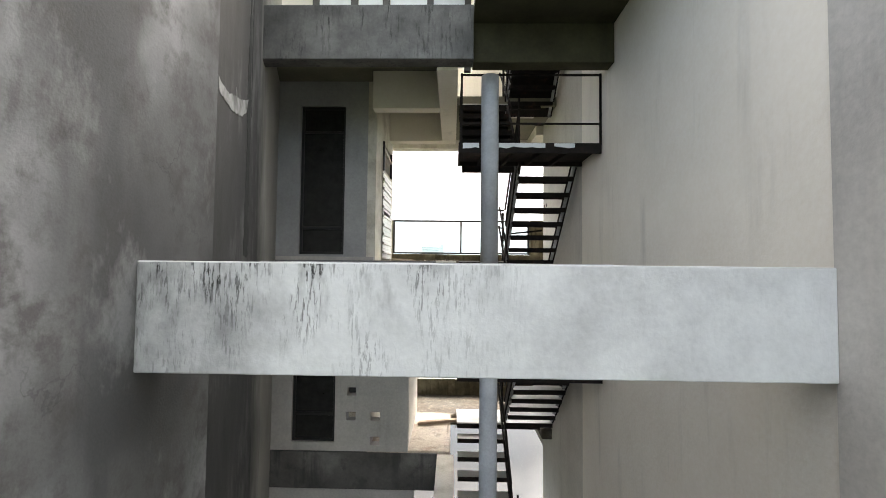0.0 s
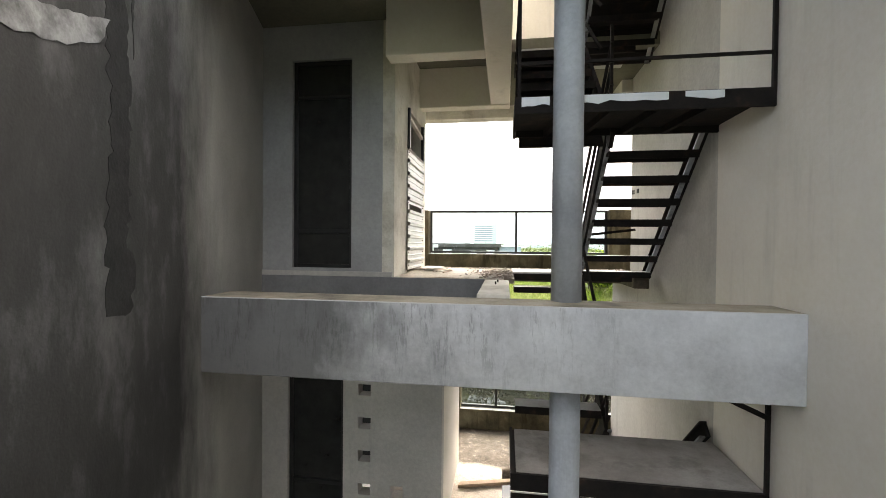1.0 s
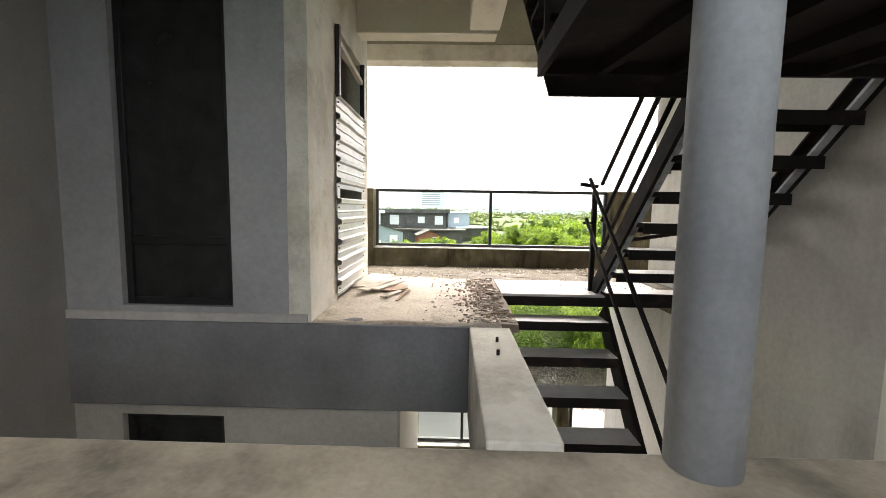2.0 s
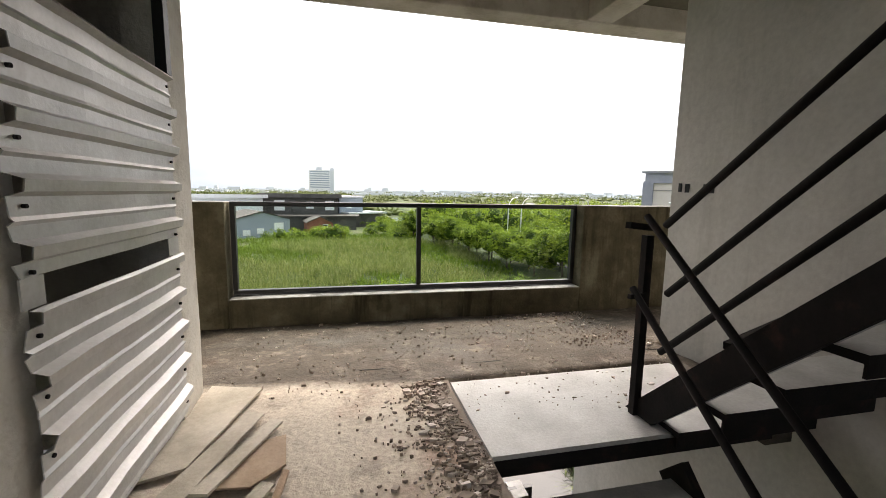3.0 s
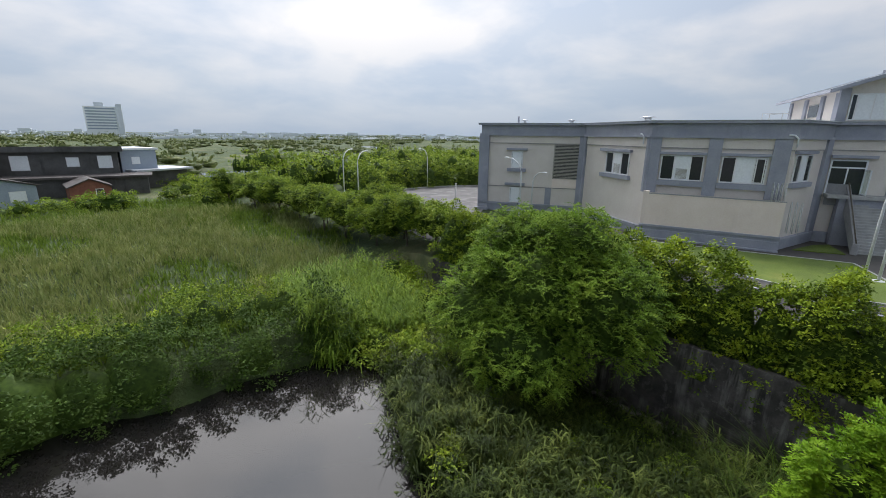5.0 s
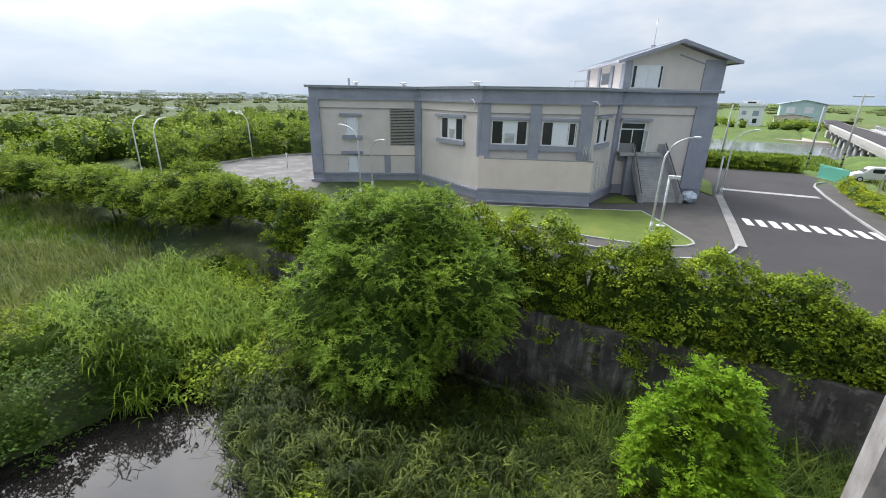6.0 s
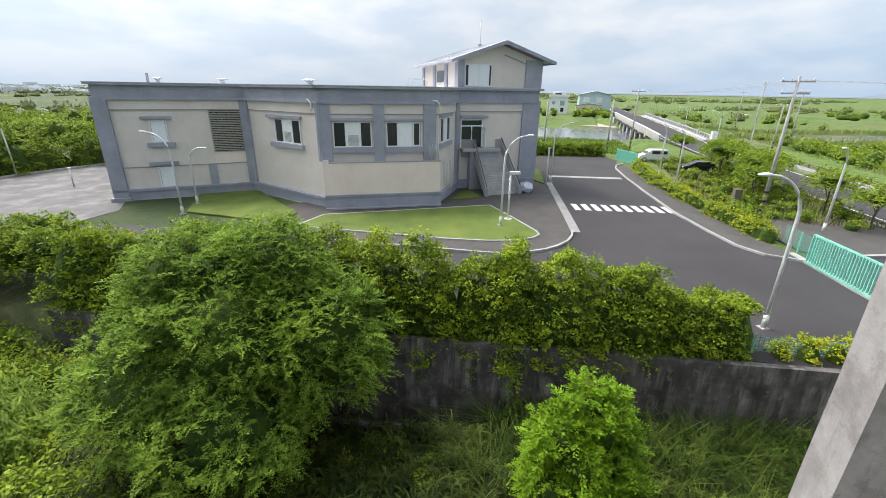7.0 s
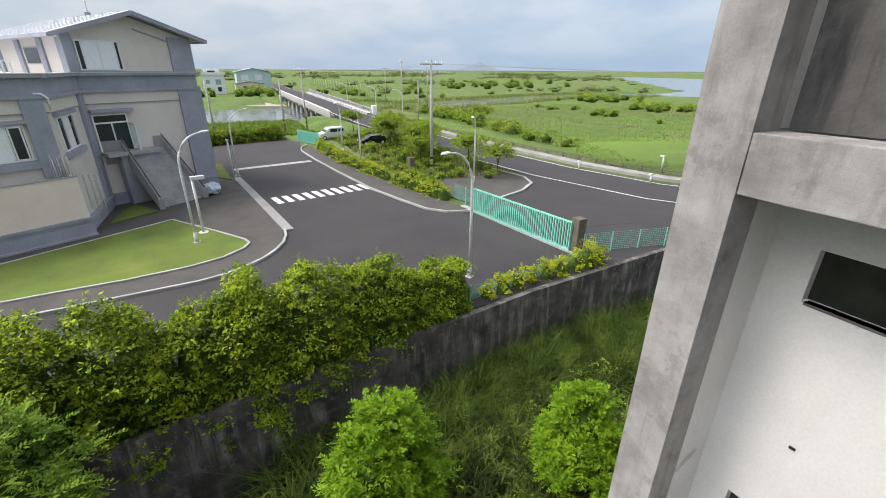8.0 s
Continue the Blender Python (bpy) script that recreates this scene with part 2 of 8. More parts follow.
M["beam_dark"] = run_mat("black_stained_concrete", [(0.3, (0.054, 0.053, 0.052)), (0.5, (0.108, 0.107, 0.105)), (0.7, (0.184, 0.181, 0.178))], 0.95, 0.3, None, 22.0)
M["beam_pale"] = rough_mat("pale_concrete", [(0.3, (0.45, 0.445, 0.45)), (0.7, (0.63, 0.625, 0.625))], 1.1, 26, 0.88, 0.5, (0.1, 0.1, 0.1), 0.25, 8.0, (0.56, 0.68))
M["dark_wall"] = rough_mat("mouldy_concrete", [(0.3, (0.05, 0.047, 0.045)), (0.52, (0.11, 0.105, 0.1)), (0.7, (0.22, 0.21, 0.205))], 0.9, 22, 0.9, 0.8, (0.025, 0.025, 0.027), 0.35, 4.0, (0.5, 0.62), spots=0.35)
M["plaster"] = rough_mat("cream_plaster", [(0.3, (0.74, 0.685, 0.61)), (0.7, (0.84, 0.79, 0.715))], 0.8, 24, 0.85, 0.35, (0.2, 0.19, 0.16), 0.18, 3.0, (0.55, 0.75))
# Front wall plaster; the cool grey of its shade is mixed into the colour.
M["plaster_shade"] = rough_mat("shaded_grey_plaster", [(0.3, (0.27, 0.27, 0.275)), (0.7, (0.4, 0.4, 0.405))], 0.8, 24, 0.85, 0.4, (0.15, 0.15, 0.155), 0.15, 2.4, (0.52, 0.7))
# Cream plaster dimmed for the stairwell: its shade is put into the colour.
M["plaster_dim"] = rough_mat("dimmed_cream_plaster", [(0.3, (0.451, 0.424, 0.382)), (0.7, (0.591, 0.559, 0.511))], 0.9, 24, 0.85, 0.4, (0.172, 0.151, 0.118), 0.2, 3.0, (0.52, 0.7))
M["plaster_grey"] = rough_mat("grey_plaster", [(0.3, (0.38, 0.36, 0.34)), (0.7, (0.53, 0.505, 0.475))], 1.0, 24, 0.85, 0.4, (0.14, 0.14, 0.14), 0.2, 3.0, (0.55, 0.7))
M["edge_grey"] = rough_mat("grey_floor_edge", [(0.3, (0.13, 0.13, 0.135)), (0.7, (0.24, 0.24, 0.25))], 1.2, 30, 0.85, 0.4, (0.09, 0.09, 0.09), 0.15, 3.0, (0.5, 0.7))
M["plaster_worn"] = rough_mat("worn_plaster", [(0.3, (0.5, 0.46, 0.39)), (0.5, (0.68, 0.64, 0.565)), (0.72, (0.78, 0.75, 0.68))], 2.2, 30, 0.9, 0.4, (0.26, 0.215, 0.16), 0.35, 2.2, (0.54, 0.72), spots=0.25)
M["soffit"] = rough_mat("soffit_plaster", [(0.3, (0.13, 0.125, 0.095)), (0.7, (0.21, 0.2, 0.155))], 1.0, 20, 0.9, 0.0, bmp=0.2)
# Cream plaster coloured near black: the shade under the upper slab is painted in.
M["soffit_dark"] = rough_mat("shaded_cream_plaster", [(0.3, (0.035, 0.033, 0.022)), (0.7, (0.085, 0.08, 0.053))], 1.0, 20, 0.9, 0.5, (0.04, 0.04, 0.03), 0.2)
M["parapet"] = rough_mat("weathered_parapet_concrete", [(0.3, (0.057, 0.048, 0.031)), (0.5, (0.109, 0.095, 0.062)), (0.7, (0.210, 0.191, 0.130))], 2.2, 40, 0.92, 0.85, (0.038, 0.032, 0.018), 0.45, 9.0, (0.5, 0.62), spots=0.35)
M["parapet_top"] = rough_mat("pale_parapet_top", [(0.3, (0.14, 0.136, 0.126)), (0.5, (0.24, 0.236, 0.225)), (0.7, (0.33, 0.326, 0.315))], 5.0, 60, 0.92, 0.0, bmp=0.4, streak_col=(0.06, 0.055, 0.05), spots=0.7)
M["pier"] = rough_mat("bare_concrete", [(0.3, (0.17, 0.158, 0.15)), (0.5, (0.27, 0.254, 0.243)), (0.7, (0.37, 0.352, 0.34))], 1.4, 60, 0.92, 0.45, (0.12, 0.11, 0.105), 0.1, 7.0, (0.5, 0.68), spots=0.35)
M["white_wall"] = rough_mat("white_plaster", [(0.3, (0.53, 0.52, 0.5)), (0.7, (0.62, 0.61, 0.59))], 0.8, 30, 0.8, 0.2, (0.35, 0.34, 0.32), 0.1, 3.0, (0.6, 0.8))
M["column"] = rough_mat("painted_column", [(0.3, (0.36, 0.38, 0.42)), (0.7, (0.5, 0.53, 0.57))], 2.0, 30, 0.7, 0.4, (0.24, 0.23, 0.22), 0.15)
M["rust"] = rough_mat("rusted_dark_steel", [(0.32, (0.009, 0.008, 0.008)), (0.58, (0.017, 0.013, 0.012)), (0.76, (0.055, 0.03, 0.022))], 5.0, 50, 0.88, 0.0, bmp=0.15)
M["rust"].node_tree.nodes["Principled BSDF"].inputs["Specular IOR Level"].default_value = 0.25
M["steel_pale"] = rough_mat("flaking_grey_paint", [(0.35, (0.06, 0.05, 0.05)), (0.5, (0.34, 0.35, 0.37)), (0.7, (0.5, 0.51, 0.53))], 4.0, 40, 0.6, 0.0, bmp=0.3)
M["plate"] = rough_mat("worn_landing_plate", [(0.3, (0.38, 0.37, 0.35)), (0.7, (0.56, 0.55, 0.53))], 3.5, 60, 0.6, 0.0, bmp=0.2)
M["black_frame"] = plain("black_aluminium", (0.02, 0.021, 0.022), 0.45, 0.3)
M["dark_pane"] = plain("dark_glass", (0.022, 0.023, 0.023), 0.22, 0.0, 0.2)
M["glass"] = glass_mat("clear_glass")
M["sheet"] = rough_mat("corrugated_white_sheet", [(0.3, (0.492, 0.474, 0.450)), (0.7, (0.656, 0.642, 0.623))], 2.0, 40, 0.4, 0.5, (0.182, 0.149, 0.115), 0.1, 3.0, (0.55, 0.7), metal=0.2)
M["board"] = rough_mat("weathered_plywood", [(0.3, (0.34, 0.29, 0.22)), (0.7, (0.58, 0.52, 0.43))], 3.0, 45, 0.8, 0.0)
M["board_brown"] = rough_mat("stained_brown_board", [(0.3, (0.3, 0.19, 0.12)), (0.7, (0.44, 0.33, 0.23))], 3.0, 45, 0.8, 0.0)


def debris_mat():
    m, t, b = base_mat("rubble_flakes", 0.9)
    c = ramp(t, nd(t, "ShaderNodeNewGeometry").outputs["Random Per Island"], [(0.0, (0.13, 0.1, 0.078)), (0.35, (0.3, 0.235, 0.19)), (0.7, (0.46, 0.38, 0.32)), (1.0, (0.7, 0.64, 0.58))])
    c = blend(t, 0.35, c, ramp(t, noise_at(t, 30.0, 5.0, 0.6), [(0.3, (0.25, 0.25, 0.25)), (0.7, (0.75, 0.75, 0.75))]), "OVERLAY")
    t.links.new(c, b.inputs["Base Color"])
    return m


M["debris"] = debris_mat()
# Near black colour stands in for the darkness inside the closed rooms.
M["black_void"] = plain("unlit_black", (0.03, 0.03, 0.03), 0.9)


def floor_mat(name="dusty_concrete_floor", wet=1.0):
    m, t, b = base_mat(name, 0.8)
    big, mid, small = noise_at(t, 0.9, 6.0, 0.65), noise_at(t, 3.5, 7.0, 0.7, (1, 1, 1), (4, 2, 0)), noise_at(t, 34.0, 6.0, 0.65)
    c = ramp(t, big, [(p, tuple(x * wet for x in k)) for p, k in ((0.3, (0.4, 0.335, 0.265)), (0.5, (0.56, 0.485, 0.4)), (0.7, (0.68, 0.61, 0.515)))])
    c = blend(t, ramp(t, mid, [(0.54, (0, 0, 0)), (0.66, (0.55, 0.55, 0.55))]), c, (0.2, 0.16, 0.125))
    c = blend(t, ramp(t, noise_at(t, 1.3, 5.0, 0.6, (1, 1, 1), (7, 9, 0)), [(0.55, (0, 0, 0)), (0.66, (0.55, 0.55, 0.55))]), c, (0.33 * wet, 0.2 * wet, 0.15 * wet))
    sp = nd(t, "ShaderNodeSeparateXYZ")
    t.links.new(nd(t, "ShaderNodeTexCoord").outputs["Object"], sp.inputs[0])
    # damp balcony floor; the enclosed end's shade is put into its colour too
    edge = nd(t, "ShaderNodeMath", operation="MULTIPLY_ADD", inputs={1: 2.5})
    out_y = nd(t, "ShaderNodeMapRange", inputs={1: 3.5, 2: 4.25, 3: 0.0, 4: 6.0})
    t.links.new(sp.outputs["Y"], out_y.inputs[0])
    both = nd(t, "ShaderNodeMath", operation="ADD")
    t.links.new(out_y.outputs[0], both.inputs[0]), t.links.new(sp.outputs["X"], both.inputs[1])
    t.links.new(noise_at(t, 1.6, 6.0, 0.65, (1, 1, 1), (2, 2, 8)), edge.inputs[0]), t.links.new(both.outputs[0], edge.inputs[2])
    damp = nd(t, "ShaderNodeMapRange", inputs={1: 2.0, 2: 3.2, 3: 0.0, 4: 0.88})
    t.links.new(edge.outputs[0], damp.inputs[0])
    grit = ramp(t, noise_at(t, 6.5, 7.0, 0.7, (1, 1, 1), (5, 1, 3)), [(0.4, (0.016, 0.012, 0.009)), (0.56, (0.052, 0.04, 0.031)), (0.68, (0.18, 0.148, 0.12))])
    c = blend(t, damp.outputs[0], c, grit)
    c = blend(t, 0.4, c, ramp(t, small, [(0.3, (0.2, 0.2, 0.2)), (0.7, (0.8, 0.8, 0.8))]), "OVERLAY")
    t.links.new(c, b.inputs["Base Color"])
    t.links.new(ramp(t, big, [(0.35, (0.45, 0.45, 0.45)), (0.6, (0.9, 0.9, 0.9))]), b.inputs["Roughness"])
    bump(t, b, blend(t, 0.5, small, mid), 0.6, 0.03)
    return m


M["floor"] = floor_mat()
for k in ("floor", "parapet", "pier", "soffit", "soffit_dark"):
    M[k].node_tree.nodes["Principled BSDF"].inputs["Specular IOR Level"].default_value = 0.12
# outdoors
M["asphalt"] = rough_mat("asphalt", [(0.3, (0.027, 0.024, 0.025)), (0.7, (0.043, 0.039, 0.040))], 0.22, 18, 0.85, 0.0, bmp=0.3)
M["paving"] = rough_mat("dark_paving", [(0.3, (0.050, 0.045, 0.042)), (0.7, (0.081, 0.075, 0.068))], 0.5, 9, 0.85)
M["wet_paving"] = rough_mat("wet_pale_paving", [(0.35, (0.06, 0.057, 0.056)), (0.5, (0.085, 0.081, 0.079)), (0.65, (0.15, 0.143, 0.14))], 0.5, 6, 0.75, 0.0)
M["kerb"] = rough_mat("kerb_concrete", [(0.3, (0.28, 0.28, 0.27)), (0.7, (0.42, 0.42, 0.41))], 1.0, 20, 0.9)
M["footway"] = rough_mat("worn_footway_concrete", [(0.3, (0.203, 0.196, 0.189)), (0.7, (0.324, 0.317, 0.304))], 0.6, 14, 0.9, 0.3, (0.135, 0.128, 0.121), 0.2, 1.5)
M["paint_white"] = plain("road_paint", (0.72, 0.72, 0.72), 0.7, 0, 0.08)
M["lawn"] = rough_mat("mown_lawn", [(0.3, (0.068, 0.101, 0.015)), (0.55, (0.108, 0.154, 0.021)), (0.72, (0.153, 0.178, 0.033))], 0.35, 22, 0.95, 0.0, bmp=0.6)
M["retaining"] = rough_mat("damp_retaining_wall", [(0.3, (0.026, 0.024, 0.022)), (0.5, (0.066, 0.059, 0.054)), (0.7, (0.132, 0.120, 0.111))], 0.8, 14, 0.9, 0.8, (0.299, 0.282, 0.264), 0.4, 2.2, (0.48, 0.64), spots=0.3)
M["cream"] = rough_mat("cream_render", [(0.3, (0.616, 0.557, 0.505)), (0.7, (0.701, 0.643, 0.589))], 0.4, 9, 0.85, 0.3, (0.383, 0.351, 0.308), 0.1, 1.2, (0.56, 0.8))
M["tile_panel"] = rough_mat("cream_tile_panel", [(0.3, (0.734, 0.621, 0.545)), (0.7, (0.821, 0.707, 0.632))], 0.5, 9, 0.6, 0.25, (0.486, 0.410, 0.356), 0.1, 1.4, (0.55, 0.75))
M["trim_grey"] = rough_mat("blue_grey_render", [(0.3, (0.254, 0.270, 0.317)), (0.7, (0.356, 0.366, 0.415))], 0.5, 10, 0.8, 0.4, (0.165, 0.168, 0.184), 0.1, 1.5, (0.55, 0.75))
M["frieze_line"] = plain("trim_shadow_render", (0.3, 0.285, 0.27), 0.8, 0, 0.1)
M["stair_grey"] = rough_mat("weathered_grey_render", [(0.3, (0.26, 0.26, 0.265)), (0.7, (0.36, 0.36, 0.365))], 0.6, 10, 0.85, 0.5, (0.16, 0.16, 0.165), 0.12, 1.6, (0.52, 0.72))
M["roof_metal"] = plain("pale_roof_metal", (0.52, 0.54, 0.57), 0.4, 0.2, 0.06, 0.8)
M["white_frame"] = plain("white_window_frame", (0.75, 0.75, 0.75), 0.5, 0, 0.04)
M["window_dark"] = plain("dark_window_glass", (0.03, 0.034, 0.038), 0.08, 0.0, 0.1)
M["window_white"] = plain("white_window_panel", (0.8, 0.82, 0.84), 0.4, 0, 0.04)
M["louvre"] = plain("louvre_slats", (0.36, 0.34, 0.3), 0.6)
M["lamp_paint"] = plain("white_lamp_paint", (0.62, 0.63, 0.63), 0.5, 0.1, 0.08)
M["pole"] = rough_mat("concrete_pole", [(0.3, (0.3, 0.29, 0.27)), (0.7, (0.42, 0.41, 0.39))], 2.0, 20, 0.9)
M["mint"] = plain("mint_green_paint", (0.22, 0.62, 0.5), 0.5, 0, 0.06)
M["mint_dark"] = plain("green_mesh_paint", (0.09, 0.36, 0.26), 0.6)
M["brown_steel"] = plain("weathered_gate_post", (0.120, 0.102, 0.078), 0.8)
M["car_white"] = plain("white_car_paint", (0.68, 0.68, 0.68), 0.25, 0.0, 0.03)
M["car_dark"] = plain("black_car_paint", (0.015, 0.018, 0.022), 0.2, 0.2, 0.05)
M["tyre"] = plain("tyre_rubber", (0.02, 0.02, 0.02), 0.9)
M["brick"] = rough_mat("red_brick", [(0.3, (0.2, 0.075, 0.05)), (0.7, (0.3, 0.12, 0.08))], 2.0, 18, 0.9)
M["house_white"] = rough_mat("white_house_render", [(0.3, (0.68, 0.7, 0.72)), (0.7, (0.8, 0.82, 0.84))], 0.5, 8, 0.8, 0.4, (0.3, 0.31, 0.32), 0.1, 1.2)
M["house_dark"] = rough_mat("dark_weathered_concrete", [(0.3, (0.056, 0.053, 0.050)), (0.7, (0.118, 0.115, 0.112))], 0.5, 8, 0.9, 0.5, (0.019, 0.019, 0.019), 0.2, 1.5)
M["house_blue"] = rough_mat("blue_grey_sheet", [(0.3, (0.26, 0.31, 0.38)), (0.7, (0.33, 0.38, 0.45))], 0.4, 6, 0.6)
M["roof_dark"] = rough_mat("dark_roof_sheet", [(0.3, (0.05, 0.042, 0.04)), (0.7, (0.1, 0.085, 0.08))], 0.6, 8, 0.8)
M["turquoise"] = rough_mat("pale_turquoise_render", [(0.3, (0.4, 0.55, 0.56)), (0.7, (0.5, 0.64, 0.64))], 0.4, 6, 0.8)
M["post_green"] = plain("yellow_green_paint", (0.3, 0.44, 0.16), 0.6)
M["sand"] = rough_mat("pale_sand", [(0.3, (0.3, 0.27, 0.22)), (0.7, (0.44, 0.4, 0.34))], 0.3, 6, 0.95)
# Far things: haze is mixed into their pale, bluish base colours.
M["hotel"] = plain("hazy_hotel_render", (0.86, 0.88, 0.9), 0.8)
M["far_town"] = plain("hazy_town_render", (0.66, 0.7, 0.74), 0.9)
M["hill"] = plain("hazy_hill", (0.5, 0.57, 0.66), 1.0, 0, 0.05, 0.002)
# Inner leaves and hearts are coloured for shade, outer feathery leaves for light.
M["leaf_tree"] = leaf_mat("feathery_shaded_leaves", (0.027, 0.057, 0.009), (0.053, 0.100, 0.015), (0.090, 0.150, 0.022), 0.35)
M["leaf_lit"] = leaf_mat("feathery_lit_leaves", (0.084, 0.153, 0.021), (0.161, 0.266, 0.032), (0.291, 0.400, 0.055), 0.45, 1.1)
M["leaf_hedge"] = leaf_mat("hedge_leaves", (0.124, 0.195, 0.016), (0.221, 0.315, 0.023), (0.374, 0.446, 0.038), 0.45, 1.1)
M["leaf_inner"] = leaf_mat("shaded_green_leaves", (0.050, 0.086, 0.011), (0.092, 0.147, 0.016), (0.162, 0.235, 0.026), 0.35, 1.1)
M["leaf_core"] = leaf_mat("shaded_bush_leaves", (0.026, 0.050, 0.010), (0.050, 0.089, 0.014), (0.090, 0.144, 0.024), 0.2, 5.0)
M["leaf_bright"] = leaf_mat("lime_green_leaves", (0.072, 0.153, 0.008), (0.145, 0.267, 0.013), (0.237, 0.363, 0.026), 0.45)
M["leaf_bush"] = leaf_mat("bush_leaves", (0.098, 0.162, 0.016), (0.193, 0.282, 0.027), (0.354, 0.426, 0.048), 0.4, 1.1)
# scrub on the plain, its green lightened and greyed in colour for haze
M["leaf_far"] = leaf_mat("hazed_scrub_leaves", (0.060, 0.083, 0.030), (0.120, 0.149, 0.054), (0.213, 0.226, 0.089), 0.4)
M["leaf_yellow"] = leaf_mat("golden_hedge_leaves", (0.170, 0.230, 0.013), (0.323, 0.374, 0.021), (0.493, 0.493, 0.034), 0.4)
M["reed"] = leaf_mat("reed_blades", (0.008, 0.014, 0.003), (0.031, 0.050, 0.008), (0.149, 0.184, 0.041), 0.3, 0.9)
M["reed_lime"] = leaf_mat("fresh_reed_leaves", (0.055, 0.105, 0.008), (0.115, 0.195, 0.016), (0.22, 0.31, 0.035), 0.45)
M["reed_pale"] = leaf_mat("arching_reed_blades", (0.011, 0.019, 0.004), (0.042, 0.063, 0.011), (0.220, 0.251, 0.075), 0.3, 0.9)
M["reed_tall"] = leaf_mat("tall_reed_blades", (0.020, 0.040, 0.006), (0.049, 0.085, 0.012), (0.137, 0.180, 0.032), 0.35, 0.9)
M["meadow"] = leaf_mat("meadow_reed_blades", (0.114, 0.157, 0.046), (0.219, 0.260, 0.081), (0.387, 0.378, 0.191), 0.4)
M["grass"] = leaf_mat("wild_grass_blades", (0.064, 0.091, 0.019), (0.136, 0.156, 0.036), (0.257, 0.227, 0.098), 0.35)
M["grass_lime"] = leaf_mat("bright_meadow_grass", (0.069, 0.125, 0.016), (0.130, 0.202, 0.024), (0.212, 0.271, 0.051), 0.4)
M["bark"] = rough_mat("bark", [(0.3, (0.05, 0.04, 0.03)), (0.7, (0.12, 0.1, 0.08))], 4.0, 30, 0.95)
M["bag"] = plain("crumpled_plastic_sheet", (0.45, 0.5, 0.56), 0.4)


def ground_mat():
    m, t, b = base_mat("meadow_ground", 0.95)
    a, c2, f = noise_at(t, 0.03, 6.0, 0.6), noise_at(t, 0.16, 6.0, 0.65, (1, 1, 1), (5, 3, 0)), noise_at(t, 2.5, 6.0, 0.65)
    c = ramp(t, a, [(0.3, (0.03, 0.05, 0.012)), (0.5, (0.052, 0.078, 0.019)), (0.66, (0.085, 0.108, 0.03))])
    c = blend(t, ramp(t, c2, [(0.52, (0, 0, 0)), (0.6, (0.75, 0.75, 0.75))]), c, (0.032, 0.06, 0.018))
    c = blend(t, ramp(t, noise_at(t, 0.075, 5.0, 0.6, (1, 1, 1), (1, 8, 0)), [(0.56, (0, 0, 0)), (0.66, (0.6, 0.6, 0.6))]), c, (0.19, 0.17, 0.085))
    # fresh marsh grass on the low land beyond the road, with drifts of dry stalks
    co = nd(t, "ShaderNodeTexCoord")
    sp = nd(t, "ShaderNodeSeparateXYZ")
    t.links.new(co.outputs["Object"], sp.inputs[0])
    mx, my = nd(t, "ShaderNodeMapRange", inputs={1: 30.0, 2: 60.0}), nd(t, "ShaderNodeMapRange", inputs={1: 45.0, 2: 20.0})
    t.links.new(sp.outputs[0], mx.inputs[0]), t.links.new(sp.outputs[1], my.inputs[0])
    inside = nd(t, "ShaderNodeMath", operation="MULTIPLY")
    t.links.new(mx.outputs[0], inside.inputs[0]), t.links.new(my.outputs[0], inside.inputs[1])
    fresh = ramp(t, noise_at(t, 0.022, 5.0, 0.6, (1, 1, 1), (2, 6, 0)), [(0.34, (0.062, 0.1, 0.02)), (0.46, (0.1, 0.165, 0.022)), (0.54, (0.09, 0.138, 0.026)), (0.64, (0.125, 0.14, 0.05))])
    fresh = blend(t, ramp(t, noise_at(t, 0.16, 6.0, 0.7, (1, 1, 1), (4, 1, 0)), [(0.5, (0, 0, 0)), (0.64, (0.7, 0.7, 0.7))]), fresh, (0.045, 0.082, 0.016))
    # a patch of short bright grass by the road
    lawn = nd(t, "ShaderNodeVectorMath", operation="DISTANCE")
    lawn.inputs[1].default_value = (49.0, -51.0, -6.5)
    t.links.new(co.outputs["Object"], lawn.inputs[0])
    la = nd(t, "ShaderNodeMath", operation="MULTIPLY_ADD", inputs={1: 14.0})
    t.links.new(noise_at(t, 0.12, 4.0, 0.6), la.inputs[0]), t.links.new(lawn.outputs["Value"], la.inputs[2])
    lm = nd(t, "ShaderNodeMapRange", inputs={1: 19.0, 2: 23.0, 3: 0.85, 4: 0.0})
    t.links.new(la.outputs[0], lm.inputs[0])
    fresh = blend(t, lm.outputs[0], fresh, (0.13, 0.225, 0.018))
    c = blend(t, inside.outputs[0], c, fresh)
    c = blend(t, 0.5, c, ramp(t, f, [(0.3, (0.3, 0.3, 0.3)), (0.7, (0.7, 0.7, 0.7))]), "OVERLAY")
    t.links.new(c, b.inputs["Base Color"])
    bump(t, b, f, 0.8, 0.3)
    return m


def water_mat(name, col, rough=0.03):
    m, t, b = base_mat(name, rough)
    b.inputs["Base Color"].default_value = (*col, 1)
    b.inputs["IOR"].default_value = 1.33
    b.inputs["Specular IOR Level"].default_value = 0.5
    bump(t, b, noise_at(t, 1.2, 3.0, 0.5), 0.03, 0.05)
    return m


M["ground"] = ground_mat()
M["water"] = water_mat("still_dark_water", (0.012, 0.011, 0.01))
M["river"] = water_mat("pale_river_water", (0.16, 0.18, 0.19), 0.12)


